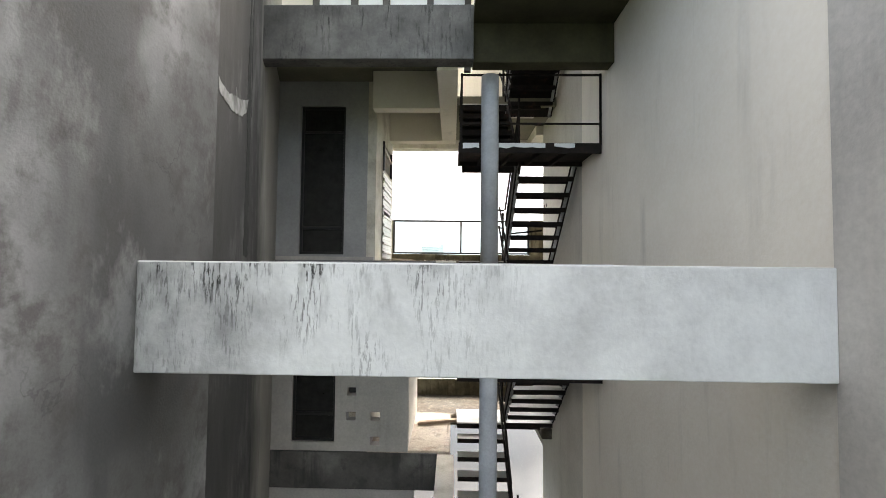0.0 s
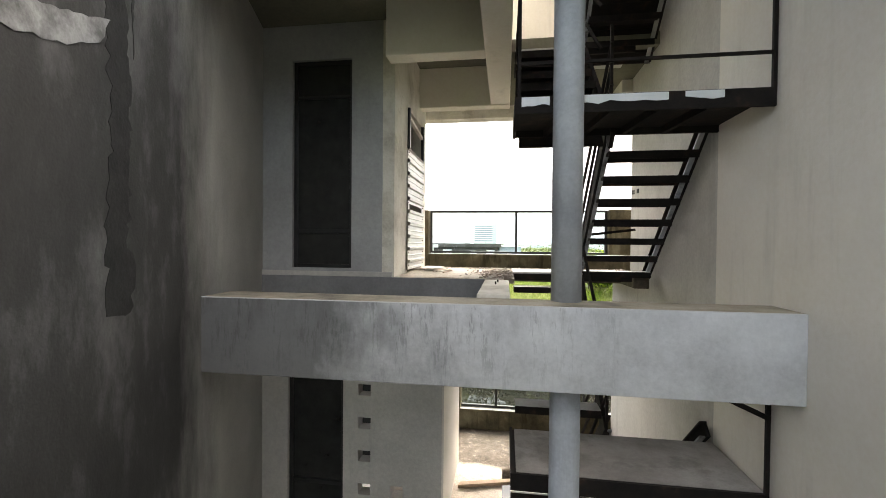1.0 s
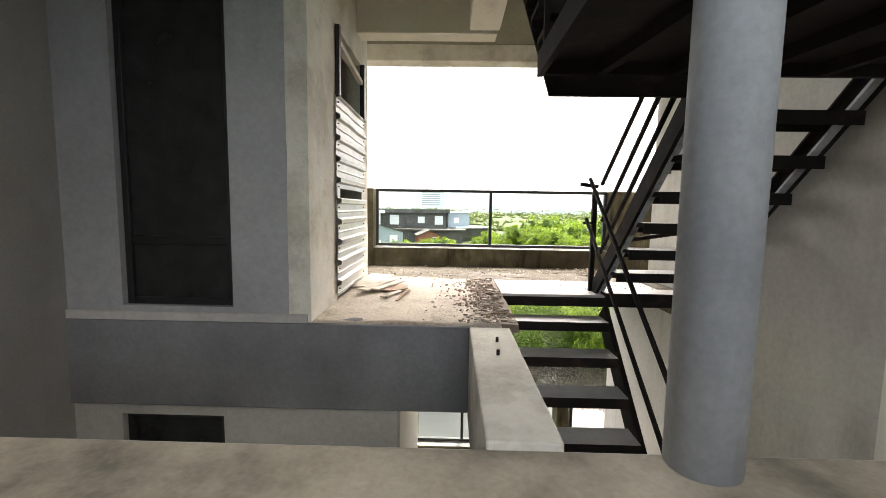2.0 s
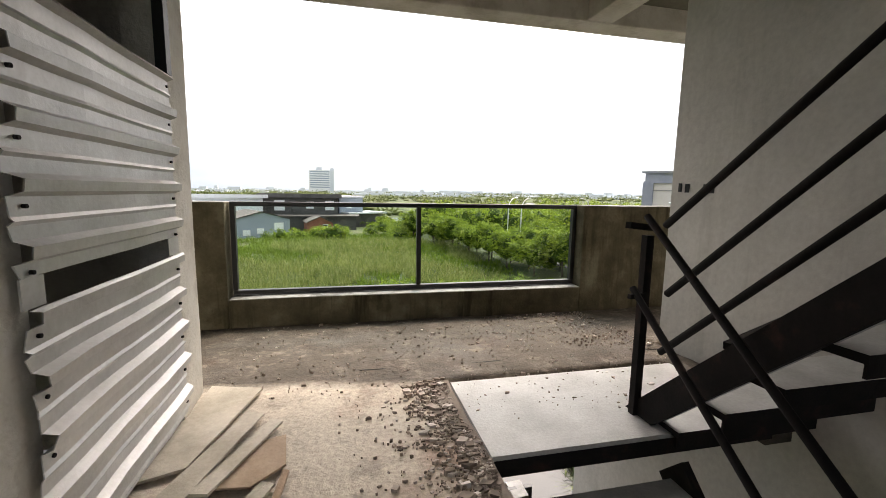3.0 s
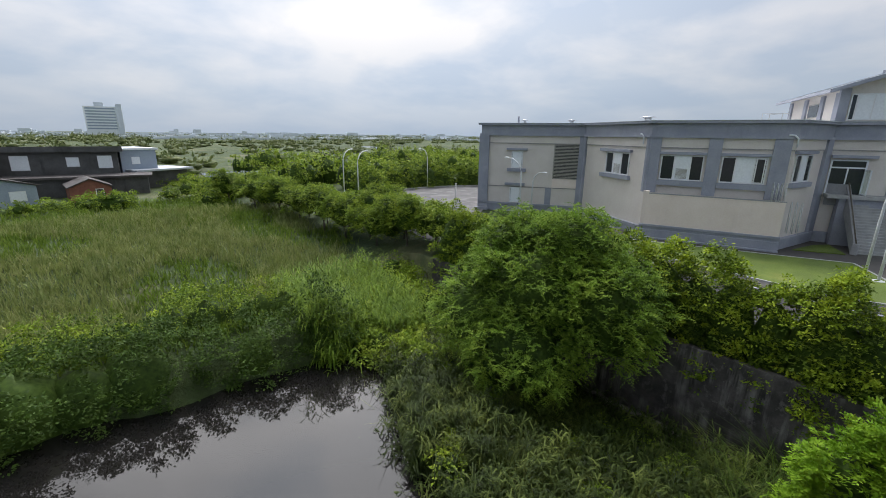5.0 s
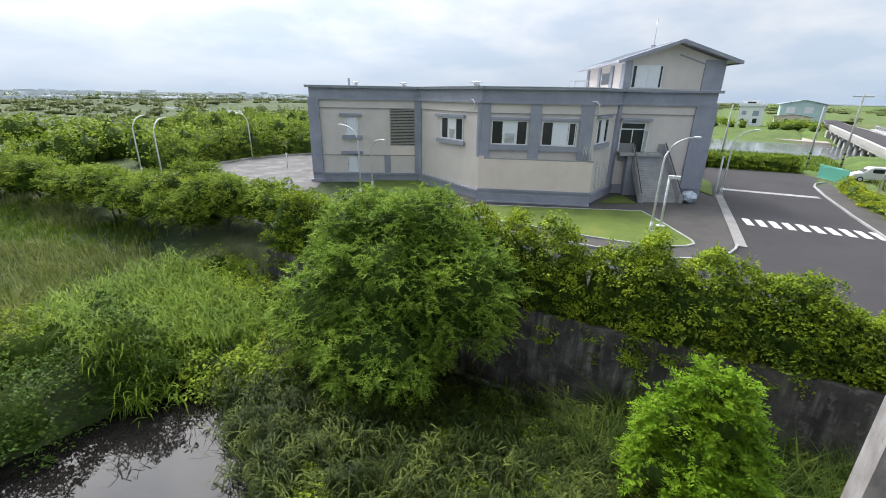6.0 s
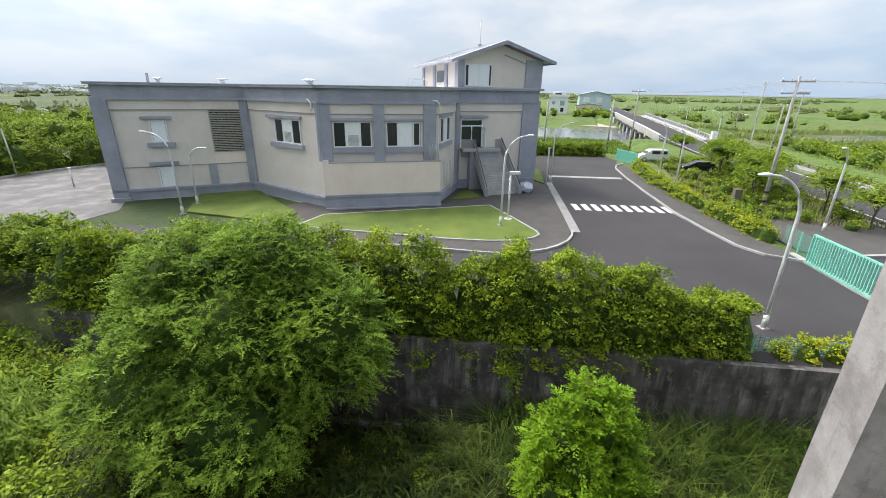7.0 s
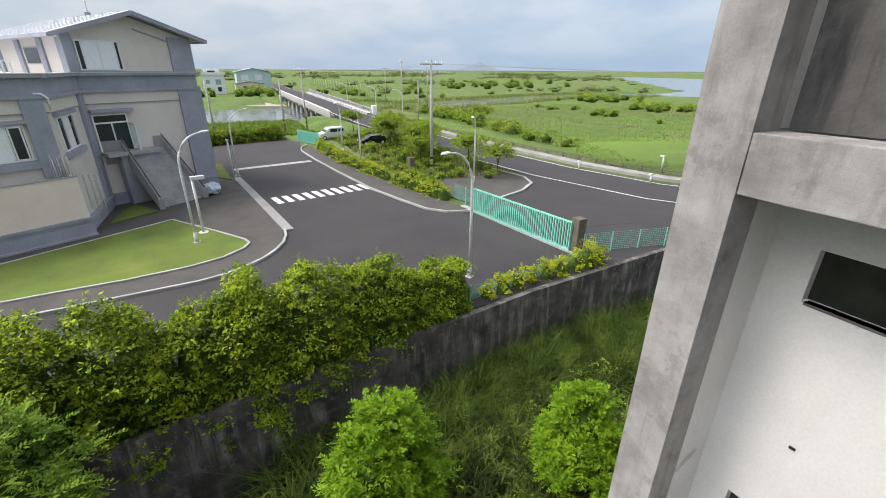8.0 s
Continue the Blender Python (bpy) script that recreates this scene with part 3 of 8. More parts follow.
# ---- builders ----
def mesh_of(name, bm, mat):
    me = bpy.data.meshes.new(name)
    bm.normal_update()
    bm.to_mesh(me)
    bm.free()
    me.materials.append(mat)
    return me


def thing(name, label, category, group="", kind="", at=(0, 0, 0)):
    e = new(name)
    e.location = at
    return tagged(e, label, category, group, kind)


def part(name, bm, mat, parent, label=""):
    ob = new(name, mesh_of(name, bm, mat))
    ob.parent = parent
    return tagged(ob, label)


def solid(name, bm, mat, label="", category="", group="", kind=""):
    return tagged(new(name, mesh_of(name, bm, mat)), label, category, group, kind)


def box(x0, x1, y0, y1, z0, z1, bevel=0.0, bm=None):
    own = bm or bmesh.new()
    vs = [own.verts.new((x, y, z)) for x in (x0, x1) for y in (y0, y1) for z in (z0, z1)]
    fs = [own.faces.new([vs[i] for i in q]) for q in ((0, 1, 3, 2), (4, 6, 7, 5), (0, 4, 5, 1), (2, 3, 7, 6), (0, 2, 6, 4), (1, 5, 7, 3))]
    if bevel:
        bmesh.ops.bevel(own, geom=list({e for f in fs for e in f.edges}), offset=bevel, segments=2, profile=0.5, affect="EDGES")
    return own


def prism(pts, z0, z1, bm=None):
    """An upright solid over a plan polygon."""
    own = bm or bmesh.new()
    lo, hi = [own.verts.new((x, y, z0)) for x, y in pts], [own.verts.new((x, y, z1)) for x, y in pts]
    n = len(pts)
    own.faces.new(lo[::-1]), own.faces.new(hi)
    for i in range(n):
        own.faces.new((lo[i], lo[(i + 1) % n], hi[(i + 1) % n], hi[i]))
    bmesh.ops.recalc_face_normals(own, faces=own.faces[:])
    return own


def along(p, q, s0, s1, d0, d1, z0, z1, bm=None):
    """A box on the vertical face from plan point p to q: s along it, d out of it to the right of p to q."""
    p, q = Vector(p[:2]), Vector(q[:2])
    u = (q - p).normalized()
    n = Vector((u.y, -u.x))
    c = [p + u * s + n * d for s, d in ((s0, d0), (s1, d0), (s1, d1), (s0, d1))]
    return prism([(v.x, v.y) for v in c], z0, z1, bm)


def tube(points, radius, sides=8, bm=None, ends=True, tip=None):
    """A round bar through the points; tip: the radius at its end."""
    own = bm or bmesh.new()
    pts = [Vector(p) for p in points]
    rings = []
    for i, p in enumerate(pts):
        d = (pts[min(i + 1, len(pts) - 1)] - pts[max(i - 1, 0)]).normalized()
        a = d.orthogonal().normalized()
        if abs(d.z) < 0.9:
            a = d.cross(Vector((0, 0, 1))).normalized()
        b = d.cross(a)
        r = radius if tip is None else radius + (tip - radius) * i / (len(pts) - 1)
        rings.append([own.verts.new(p + (a * math.cos(k) + b * math.sin(k)) * r) for k in (2 * math.pi * j / sides for j in range(sides))])
    for r0, r1 in zip(rings, rings[1:]):
        for j in range(sides):
            f = own.faces.new((r0[j], r0[(j + 1) % sides], r1[(j + 1) % sides], r1[j]))
            f.smooth = True
    if ends:
        own.faces.new(rings[0][::-1]), own.faces.new(rings[-1])
    bmesh.ops.recalc_face_normals(own, faces=own.faces[:])
    return own


def bar(p, q, w, h, bm=None):
    """A rectangular bar from p to q, w wide across and h deep."""
    own = bm or bmesh.new()
    p, q = Vector(p), Vector(q)
    d = (q - p).normalized()
    a = d.cross(Vector((0, 0, 1)))
    a = a.normalized() if a.length > 0.01 else Vector((1, 0, 0))
    b = a.cross(d).normalized()
    vs = [own.verts.new(e + a * (w / 2 * i) + b * (h / 2 * j)) for e in (p, q) for i, j in ((-1, -1), (1, -1), (1, 1), (-1, 1))]
    for f in ((0, 1, 2, 3), (7, 6, 5, 4), (0, 4, 5, 1), (1, 5, 6, 2), (2, 6, 7, 3), (3, 7, 4, 0)):
        own.faces.new([vs[i] for i in f])
    bmesh.ops.recalc_face_normals(own, faces=own.faces[:])
    return own


def roughen(bm, amount, cuts=6, scale=3.0, keep=None):
    """Cuts a solid finer and works its surface uneven."""
    bmesh.ops.subdivide_edges(bm, edges=bm.edges[:], cuts=cuts, use_grid_fill=True)
    for v in bm.verts:
        if keep is None or keep(v.co):
            v.co += noise.noise_vector(v.co * scale) * amount
    return bm


def raw_mesh(name, verts, quads, mat, core=None):
    """A mesh straight from arrays of corners and four-sided faces; core: so many last faces take another material."""
    me = bpy.data.meshes.new(name)
    nv, nf = len(verts), len(quads)
    me.vertices.add(nv)
    me.vertices.foreach_set("co", np.asarray(verts, np.float32).ravel())
    me.loops.add(nf * 4)
    me.loops.foreach_set("vertex_index", np.asarray(quads, np.int32).ravel())
    me.polygons.add(nf)
    me.polygons.foreach_set("loop_start", np.arange(0, nf * 4, 4, dtype=np.int32))
    me.polygons.foreach_set("loop_total", np.full(nf, 4, np.int32))
    me.update(calc_edges=True)
    me.materials.append(mat)
    if core is not None:
        me.materials.append(core[1])
        me.polygons.foreach_set("material_index", (np.arange(nf) >= nf - core[0]).astype(np.int32))
    return me


def unit(a):
    return a / np.maximum(np.linalg.norm(a, axis=1, keepdims=True), 1e-6)


UP = np.array((0, 0, 1.0))


def domes(rng, centres, rad, per, size, droop=0.25, flat=0.75):
    """Tufts of leaves: each a dome, open and dark below, its leaves lying like shingles. Corners and faces."""
    n = len(centres)
    d = unit(rng.normal(size=(n * per, 3)))
    d[:, 2] = np.abs(d[:, 2]) * 1.1 - 0.3
    d = unit(d)
    r = np.repeat(np.broadcast_to(rad, (n,)) * rng.uniform(0.5, 1.55, n), per)[:, None]
    p = np.repeat(centres, per, 0) + d * r * rng.uniform(0.6, 1.05, (n * per, 1)) * np.array((1, 1, flat))
    face = unit(d * 0.7 + UP * 0.75 + rng.normal(size=d.shape) * 0.2)
    way = unit(d + rng.normal(size=d.shape) * 0.55 - UP * droop)
    side = unit(np.cross(face, way))
    s = (np.repeat(np.broadcast_to(size, (n,)), per) * rng.uniform(0.6, 1.35, n * per))[:, None]
    v = np.stack((p - way * s * 0.4, p + side * s * 0.3, p + way * s * 0.65, p - side * s * 0.3), 1)
    return v.reshape(-1, 3), np.arange(n * per * 4).reshape(-1, 4)


def lump_ball(rng, centre, radii, cuts=9, rough=0.14):
    """A rough closed ball of faces: a bush's woody heart, its shade in the colour."""
    a, b = np.meshgrid(np.linspace(0, 2 * math.pi, cuts + 1)[:-1], np.linspace(-1.4, 1.5, 6), indexing="ij")
    v = np.stack((np.cos(a) * np.cos(b), np.sin(a) * np.cos(b), np.sin(b)), 2).reshape(-1, 3)
    v = v * rng.uniform(1 - rough, 1 + rough, (len(v), 1)) * np.array(radii) + np.array(centre)
    q = np.array([(i * 6 + j, (i + 1) % cuts * 6 + j, (i + 1) % cuts * 6 + j + 1, i * 6 + j + 1) for i in range(cuts) for j in range(5)])
    return v, q


def joined(pieces):
    """Several lots of corners and faces as one."""
    V, Q, base = [], [], 0
    for v, q in pieces:
        V.append(v), Q.append(q + base)
        base += len(v)
    return np.concatenate(V), np.concatenate(Q)


def blades(rng, bases, height, width, lean=0.45, parts=3):
    """Bent blades of grass or reed on the bases."""
    n = len(bases)
    a = rng.uniform(0, 2 * math.pi, n)
    d = np.stack((np.cos(a), np.sin(a), np.zeros(n)), 1)
    s = np.stack((-np.sin(a), np.cos(a), np.zeros(n)), 1)
    h = height * rng.uniform(0.55, 1.25, n)
    k = lean * rng.uniform(0.2, 1.6, n)
    rows = []
    for i in range(parts + 1):
        f = i / parts
        c = bases + d * (h * k * f * f)[:, None] + np.array((0, 0, 1.0)) * (h * (f - 0.28 * k * f * f))[:, None]
        w = (width * (1 - 0.85 * f) * rng.uniform(0.8, 1.2, n))[:, None]
        rows += [c - s * w, c + s * w]
    v = np.stack(rows, 1).reshape(-1, 3)
    m = 2 * (parts + 1)
    f = [np.stack([np.arange(n) * m + q for q in (2 * i, 2 * i + 1, 2 * i + 3, 2 * i + 2)], 1) for i in range(parts)]
    return v, np.concatenate(f)


def canes(rng, bases, height, n, leaf, width):
    """Reed stems with n long arching leaves each: a strip of two faces for a leaf, drooping to a point."""
    k = len(bases)
    h = height * rng.uniform(0.6, 1.25, k)
    lean = rng.normal(size=(k, 2)) * 0.16
    V = []
    for i in range(n):
        f = 0.25 + 0.75 * (i + rng.uniform(0, 1, k)) / n
        root = bases + np.stack((lean[:, 0] * h * f, lean[:, 1] * h * f, h * f), 1)
        a = rng.uniform(0, 2 * math.pi, k)
        d = np.stack((np.cos(a), np.sin(a), np.zeros(k)), 1)
        s = np.stack((-np.sin(a), np.cos(a), np.zeros(k)), 1)
        ln = (leaf * rng.uniform(0.6, 1.3, k))[:, None]
        up, w = rng.uniform(0.15, 0.6, k)[:, None], (width * rng.uniform(0.7, 1.3, k))[:, None]
        z = np.array((0, 0, 1.0))
        mid = root + d * ln * 0.5 + z * ln * up * 0.62
        end = root + d * ln * (0.95 - 0.25 * up) + z * ln * (up * 0.62 - rng.uniform(0.15, 0.7, k)[:, None])
        V += [root - s * w * 0.5, root + s * w * 0.5, mid + s * w, mid - s * w, end + s * w * 0.1, end - s * w * 0.1]
    v = np.stack(V, 1).reshape(-1, 3)
    o = np.arange(k * n)[:, None] * 6
    return v, np.concatenate((o + np.array((0, 1, 2, 3)), o + np.array((3, 2, 4, 5))))


def fronds(rng, clumps, outs, per, length, n, size, droop=0.45):
    """Rosettes of feathery twigs: per of them spread from each clump."""
    k = len(clumps)
    a = rng.uniform(0, 2 * math.pi, (k, 1)) + np.arange(per) * 2 * math.pi / per + rng.normal(size=(k, per)) * 0.25
    d = np.stack((np.cos(a), np.sin(a), rng.uniform(0.0, 0.75, (k, per))), 2) * 0.85 + outs[:, None, :] * 0.75
    roots = np.repeat(clumps, per, 0) + rng.normal(size=(k * per, 3)) * 0.12
    return sprays(rng, roots, d.reshape(-1, 3), length, n, size, droop, 0.18)


def sprays(rng, roots, outs, length, n, size, droop=0.35, spread=0.45):
    """Leafy twigs: n leaves set left and right along each, from the roots outwards."""
    k = len(roots)
    d = unit(outs + rng.normal(size=(k, 3)) * spread)
    side = unit(np.cross(d, np.array((0, 0, 1.0)) + rng.normal(size=(k, 3)) * 0.3))
    ln = length * rng.uniform(0.55, 1.35, k)
    V = []
    for i in range(n):
        f = (i + 1) / n
        pos = roots + d * (ln * f)[:, None]
        pos[:, 2] -= droop * ln * f * f
        way = unit(d * (0.45 + f) + side * (0.9 if i % 2 else -0.9) + rng.normal(size=(k, 3)) * 0.18 - np.array((0, 0, droop * f)))
        face = unit(np.array((0, 0, 1.0)) + rng.normal(size=(k, 3)) * 0.45 + d * 0.2)
        cr = unit(np.cross(face, way))
        s = (size * rng.uniform(0.7, 1.25, k) * (1.05 - 0.35 * f))[:, None]
        V.append(np.stack((pos, pos + way * s * 0.45 + cr * s * 0.2, pos + way * s, pos + way * s * 0.45 - cr * s * 0.2), 1))
    v = np.stack(V, 1).reshape(-1, 3)
    return v, np.arange(len(v)).reshape(-1, 4)


# ---- the unfinished concrete building ----
S = "structure"


def wall(name, b, mat, label, uneven=0.0):
    bm = box(*b)
    if uneven:
        roughen(bm, uneven, 8)
    return solid(name, bm, M[mat], label, "wall", kind=S)


def stained_wall(name, k0):
    """Grey render: soft pale and dark fields, spotted mould, damp runs and hair cracks."""
    m, t, b = base_mat(name, 0.9)
    c = ramp(t, noise_at(t, 0.55, 4.0, 0.5, (1, 1, 0.8), (0, 3, 1)), [(p, (x * k0, x * k0 * 0.985, x * k0 * 0.98)) for p, x in ((0.36, 0.03), (0.5, 0.066), (0.64, 0.16))])
    k = ramp(t, noise_at(t, 3.2, 9.0, 0.72, (1, 1, 0.85), (5, 0, 2)), [(0.47, (0, 0, 0)), (0.62, (0.75, 0.75, 0.75))])
    c = blend(t, k, c, (0.034 * k0, 0.031 * k0, 0.029 * k0))
    k = ramp(t, noise_at(t, 2.2, 4.0, 0.6, (1, 1, 0.14), (1, 7, 0)), [(0.5, (0, 0, 0)), (0.62, (0.55, 0.55, 0.55))])
    c = blend(t, k, c, (0.03 * k0, 0.03 * k0, 0.03 * k0))
    k = ramp(t, noise_at(t, 1.5, 6.0, 0.7, (1, 1, 0.5), (8, 1, 4)), [(0.55, (0, 0, 0)), (0.66, (0.5, 0.5, 0.5))])
    c = blend(t, k, c, (0.26, 0.258, 0.255))
    crack = nd(t, "ShaderNodeTexVoronoi", feature="DISTANCE_TO_EDGE", inputs={"Scale": 1.1})
    co = nd(t, "ShaderNodeTexCoord")
    warp = nd(t, "ShaderNodeVectorMath", operation="ADD")
    wn = nd(t, "ShaderNodeTexNoise", inputs={"Scale": 4.0, "Detail": 5.0})
    t.links.new(co.outputs["Object"], wn.inputs["Vector"]), t.links.new(co.outputs["Object"], warp.inputs[0]), t.links.new(wn.outputs["Color"], warp.inputs[1])
    t.links.new(warp.outputs[0], crack.inputs["Vector"])
    k = ramp(t, crack.outputs["Distance"], [(0.003, (0.4, 0.4, 0.4)), (0.014, (0, 0, 0))])
    k = blend(t, 1.0, k, ramp(t, noise_at(t, 0.9, 3.0, 0.5, (1, 1, 1), (3, 9, 2)), [(0.5, (0, 0, 0)), (0.6, (1, 1, 1))]), "MULTIPLY")
    c = blend(t, k, c, (0.03, 0.03, 0.03))
    fine = noise_at(t, 55, 4.0, 0.6)
    c = blend(t, 0.12, c, ramp(t, fine, [(0.3, (0.25, 0.25, 0.25)), (0.7, (0.75, 0.75, 0.75))]), "OVERLAY")
    t.links.new(c, b.inputs["Base Color"])
    bump(t, b, fine, 0.12)
    return m


M["left_wall"] = stained_wall("mottled_grey_render", 1.92)
wall("wall_west_near", (-1.7, -1.24, -14, -2.94, -8.8, 2.4), "left_wall", "mottled grey rendered wall with dark damp stains")
def mould_wall():
    """Plaster under black mould, which thins out towards the recess."""
    m, t, b = base_mat("mouldy_plaster", 0.9)
    c = ramp(t, noise_at(t, 0.9, 5.0, 0.6), [(0.3, (0.36, 0.345, 0.315)), (0.7, (0.5, 0.485, 0.45))])
    co = nd(t, "ShaderNodeTexCoord")
    sp = nd(t, "ShaderNodeSeparateXYZ")
    t.links.new(co.outputs["Object"], sp.inputs[0])
    a = nd(t, "ShaderNodeMath", operation="MULTIPLY_ADD", inputs={1: 2.2})
    t.links.new(noise_at(t, 1.3, 6.0, 0.62, (1, 1, 0.35)), a.inputs[0]), t.links.new(sp.outputs["Y"], a.inputs[2])
    mr = nd(t, "ShaderNodeMapRange", inputs={1: 0.25, 2: 1.35, 3: 0.97, 4: 0.05})
    t.links.new(a.outputs[0], mr.inputs[0])
    mould = ramp(t, noise_at(t, 1.6, 8.0, 0.68, (1, 1, 0.45), (4, 4, 1)), [(0.34, (0.012, 0.011, 0.011)), (0.52, (0.03, 0.029, 0.029)), (0.68, (0.11, 0.108, 0.108))])
    c = blend(t, mr.outputs[0], c, mould)
    fine = noise_at(t, 50, 4.0, 0.6)
    c = blend(t, 0.14, c, ramp(t, fine, [(0.3, (0.25, 0.25, 0.25)), (0.7, (0.75, 0.75, 0.75))]), "OVERLAY")
    t.links.new(c, b.inputs["Base Color"])
    bump(t, b, fine, 0.2)
    return m


M["mould_wall"] = mould_wall()


def slant_x(y):
    """The slanting wall of the well in plan."""
    return -1.24 - 0.3128 * (y + 2.94)


bm = prism([(-1.243, -2.94), (slant_x(1.6), 1.6), (-3.0, 1.6), (-1.72, -2.94)], -8.8, 7)
solid("wall_west", bm, M["mould_wall"], "slanting wall of the light well black with mould", "wall", kind=S)


M["mould"] = rough_mat("black_mould", [(0.35, (0.01, 0.01, 0.01)), (0.65, (0.03, 0.029, 0.028))], 4.0, 40, 0.95)
M["bare_render"] = rough_mat("bare_render", [(0.35, (0.14, 0.138, 0.135)), (0.6, (0.36, 0.355, 0.35))], 5.0, 40, 0.9)


def smear(profile, mat, label, jitter, proud=0.008, seed=1):
    """A thin uneven patch on the slanting wall, from an outline of y and z."""
    rnd = random.Random(seed)
    out = []
    for (ya, za), (yb, zb) in zip(profile, profile[1:] + profile[:1]):
        n = max(2, int(math.hypot(yb - ya, zb - za) / 0.05))
        for k in range(n):
            f = k / n
            out.append((ya + (yb - ya) * f + rnd.uniform(-jitter, jitter), za + (zb - za) * f + rnd.uniform(-jitter, jitter)))
    bm = bmesh.new()
    hi = [bm.verts.new((slant_x(y) + proud, y, z)) for y, z in out]
    f = bm.faces.new(hi)
    g = bmesh.ops.extrude_face_region(bm, geom=[f])
    for v in g["geom"]:
        if isinstance(v, bmesh.types.BMVert):
            v.co.x -= proud + 0.02
    bmesh.ops.triangulate(bm, faces=[f for f in bm.faces if len(f.verts) > 4])
    bmesh.ops.recalc_face_normals(bm, faces=bm.faces[:])
    solid("trim", bm, M[mat], label, "trim", kind=S)


smear([(-2.92, 1.38), (-2.77, 1.38), (-2.48, 1.42), (-2.25, 1.50), (-2.24, 1.59), (-2.19, 1.51), (-1.89, 1.60), (-1.61, 1.71), (-1.69, 1.54), (-1.99, 1.40), (-2.35, 1.31), (-2.64, 1.29), (-2.85, 1.28), (-2.91, 1.30)], "bare_render", "pale smear of bare render on the dark wall", 0.012, 0.002)
# black mould where water has run down
smear([(-1.62, 3.4), (-1.5, 3.4), (-1.51, 2.6), (-1.47, 1.9), (-1.42, 1.4), (-1.4, 0.9), (-1.44, 0.45), (-1.36, 0.2), (-1.42, 0.0), (-1.62, 0.0), (-1.65, 0.4), (-1.6, 1.0), (-1.64, 1.9), (-1.6, 2.7)], "mould", "black run of mould down the wall", 0.03, 0.0015, 2)
smear([(-1.42, 3.4), (-1.36, 3.4), (-1.37, 2.5), (-1.38, 1.6), (-1.42, 2.4)], "mould", "thin black run of mould down the wall", 0.012, 0.0015, 3)
wall("wall_east", (2.78, 3.0, -3.7, 1.0, -8.8, 3.8), "plaster", "cream plastered side wall of the light well")
wall("wall_stair", (2.78, 3.0, 1.0, 4.05, -8.8, 3.8), "plaster_dim", "cream side wall of the stairwell, shade put into its colour")
wall("wall_stair_low", (2.78, 3.0, 4.05, 5.25, -4.3, -0.25), "plaster_dim", "cream side wall below the balcony, shade put into its colour")
wall("wall_east_near", (2.765, 3.0, -9, -3.7, -8.8, 2.6), "plaster_grey", "pale grey plastered wall beyond the first beam")
# cross beams of the light well
def beam(b, mat, label, bevel=0.012, top=""):
    ob = solid("beam", box(*b, bevel=bevel), M[mat], label, "beam", "concrete beams", S)
    if top:
        # the top face is dirtier, its worn arrises paler
        ob.data.materials.append(M[top]), ob.data.materials.append(M["beam_pale"])
        for p in ob.data.polygons:
            if p.normal.z > 0.98:
                p.material_index = 1
            elif p.normal.z > 0.2:
                p.material_index = 2
    return ob


beam((-1.24, 2.765, -3.72, -3.46, -0.72, -0.07), "beam", "pale concrete cross beam with black dirt runs", 0.008, "beam_top")
beam((-2.05, 2.78, -0.37, 0.06, -0.72, -0.045), "beam_two", "pale grey concrete cross beam carrying a column", 0.008, "beam_dust")
beam((-2.05, 0.86, -0.63, -0.38, 2.66, 3.4), "beam_dark", "upper concrete beam with black dirt runs")
beam((0.86, 2.78, -0.45, -0.2, 2.7, 3.25), "soffit_dark", "cream plastered upper beam, coloured dark for shade")
beam((0.36, 0.66, 0.06, 1.6, -0.7, -0.012), "plaster_worn", "dusty concrete tie beam beside the stairwell")
beam((0.36, 0.66, -0.38, 2.95, 2.62, 3.33), "plaster", "cream plastered ceiling beam")
beam((-0.82, 0.36, 1.15, 1.38, 2.66, 3.33), "plaster", "cream plastered ceiling beam over the passage")
beam((-0.82, 0.66, 3.18, 3.4, 2.68, 3.33), "plaster", "cream plastered ceiling beam over the passage")
beam((-6, 7.4, 5.25, 5.55, 3.09, 3.6), "plaster_worn", "edge beam over the balcony")
beam((2.6, 2.9, 4.06, 5.25, 3.1, 3.33), "plaster_worn", "short beam over the balcony")
beam((-6, -0.98, 3.75, 4.0, 3.1, 3.33), "plaster_worn", "beam over the balcony")
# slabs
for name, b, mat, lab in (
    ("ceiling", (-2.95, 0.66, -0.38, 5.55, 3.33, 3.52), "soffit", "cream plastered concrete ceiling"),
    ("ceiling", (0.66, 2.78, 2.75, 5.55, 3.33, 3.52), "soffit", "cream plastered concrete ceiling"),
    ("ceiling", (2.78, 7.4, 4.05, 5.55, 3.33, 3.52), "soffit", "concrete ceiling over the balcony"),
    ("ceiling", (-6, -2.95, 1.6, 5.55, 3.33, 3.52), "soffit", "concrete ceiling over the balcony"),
    # the end of this slab out of view is added to shade the east wall
    ("ceiling", (0.86, 2.78, -3.3, -0.2, 3.25, 3.4), "soffit_dark", "upper landing slab with shade coloured in and an unseen added end"),
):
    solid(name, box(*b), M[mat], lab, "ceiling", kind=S)

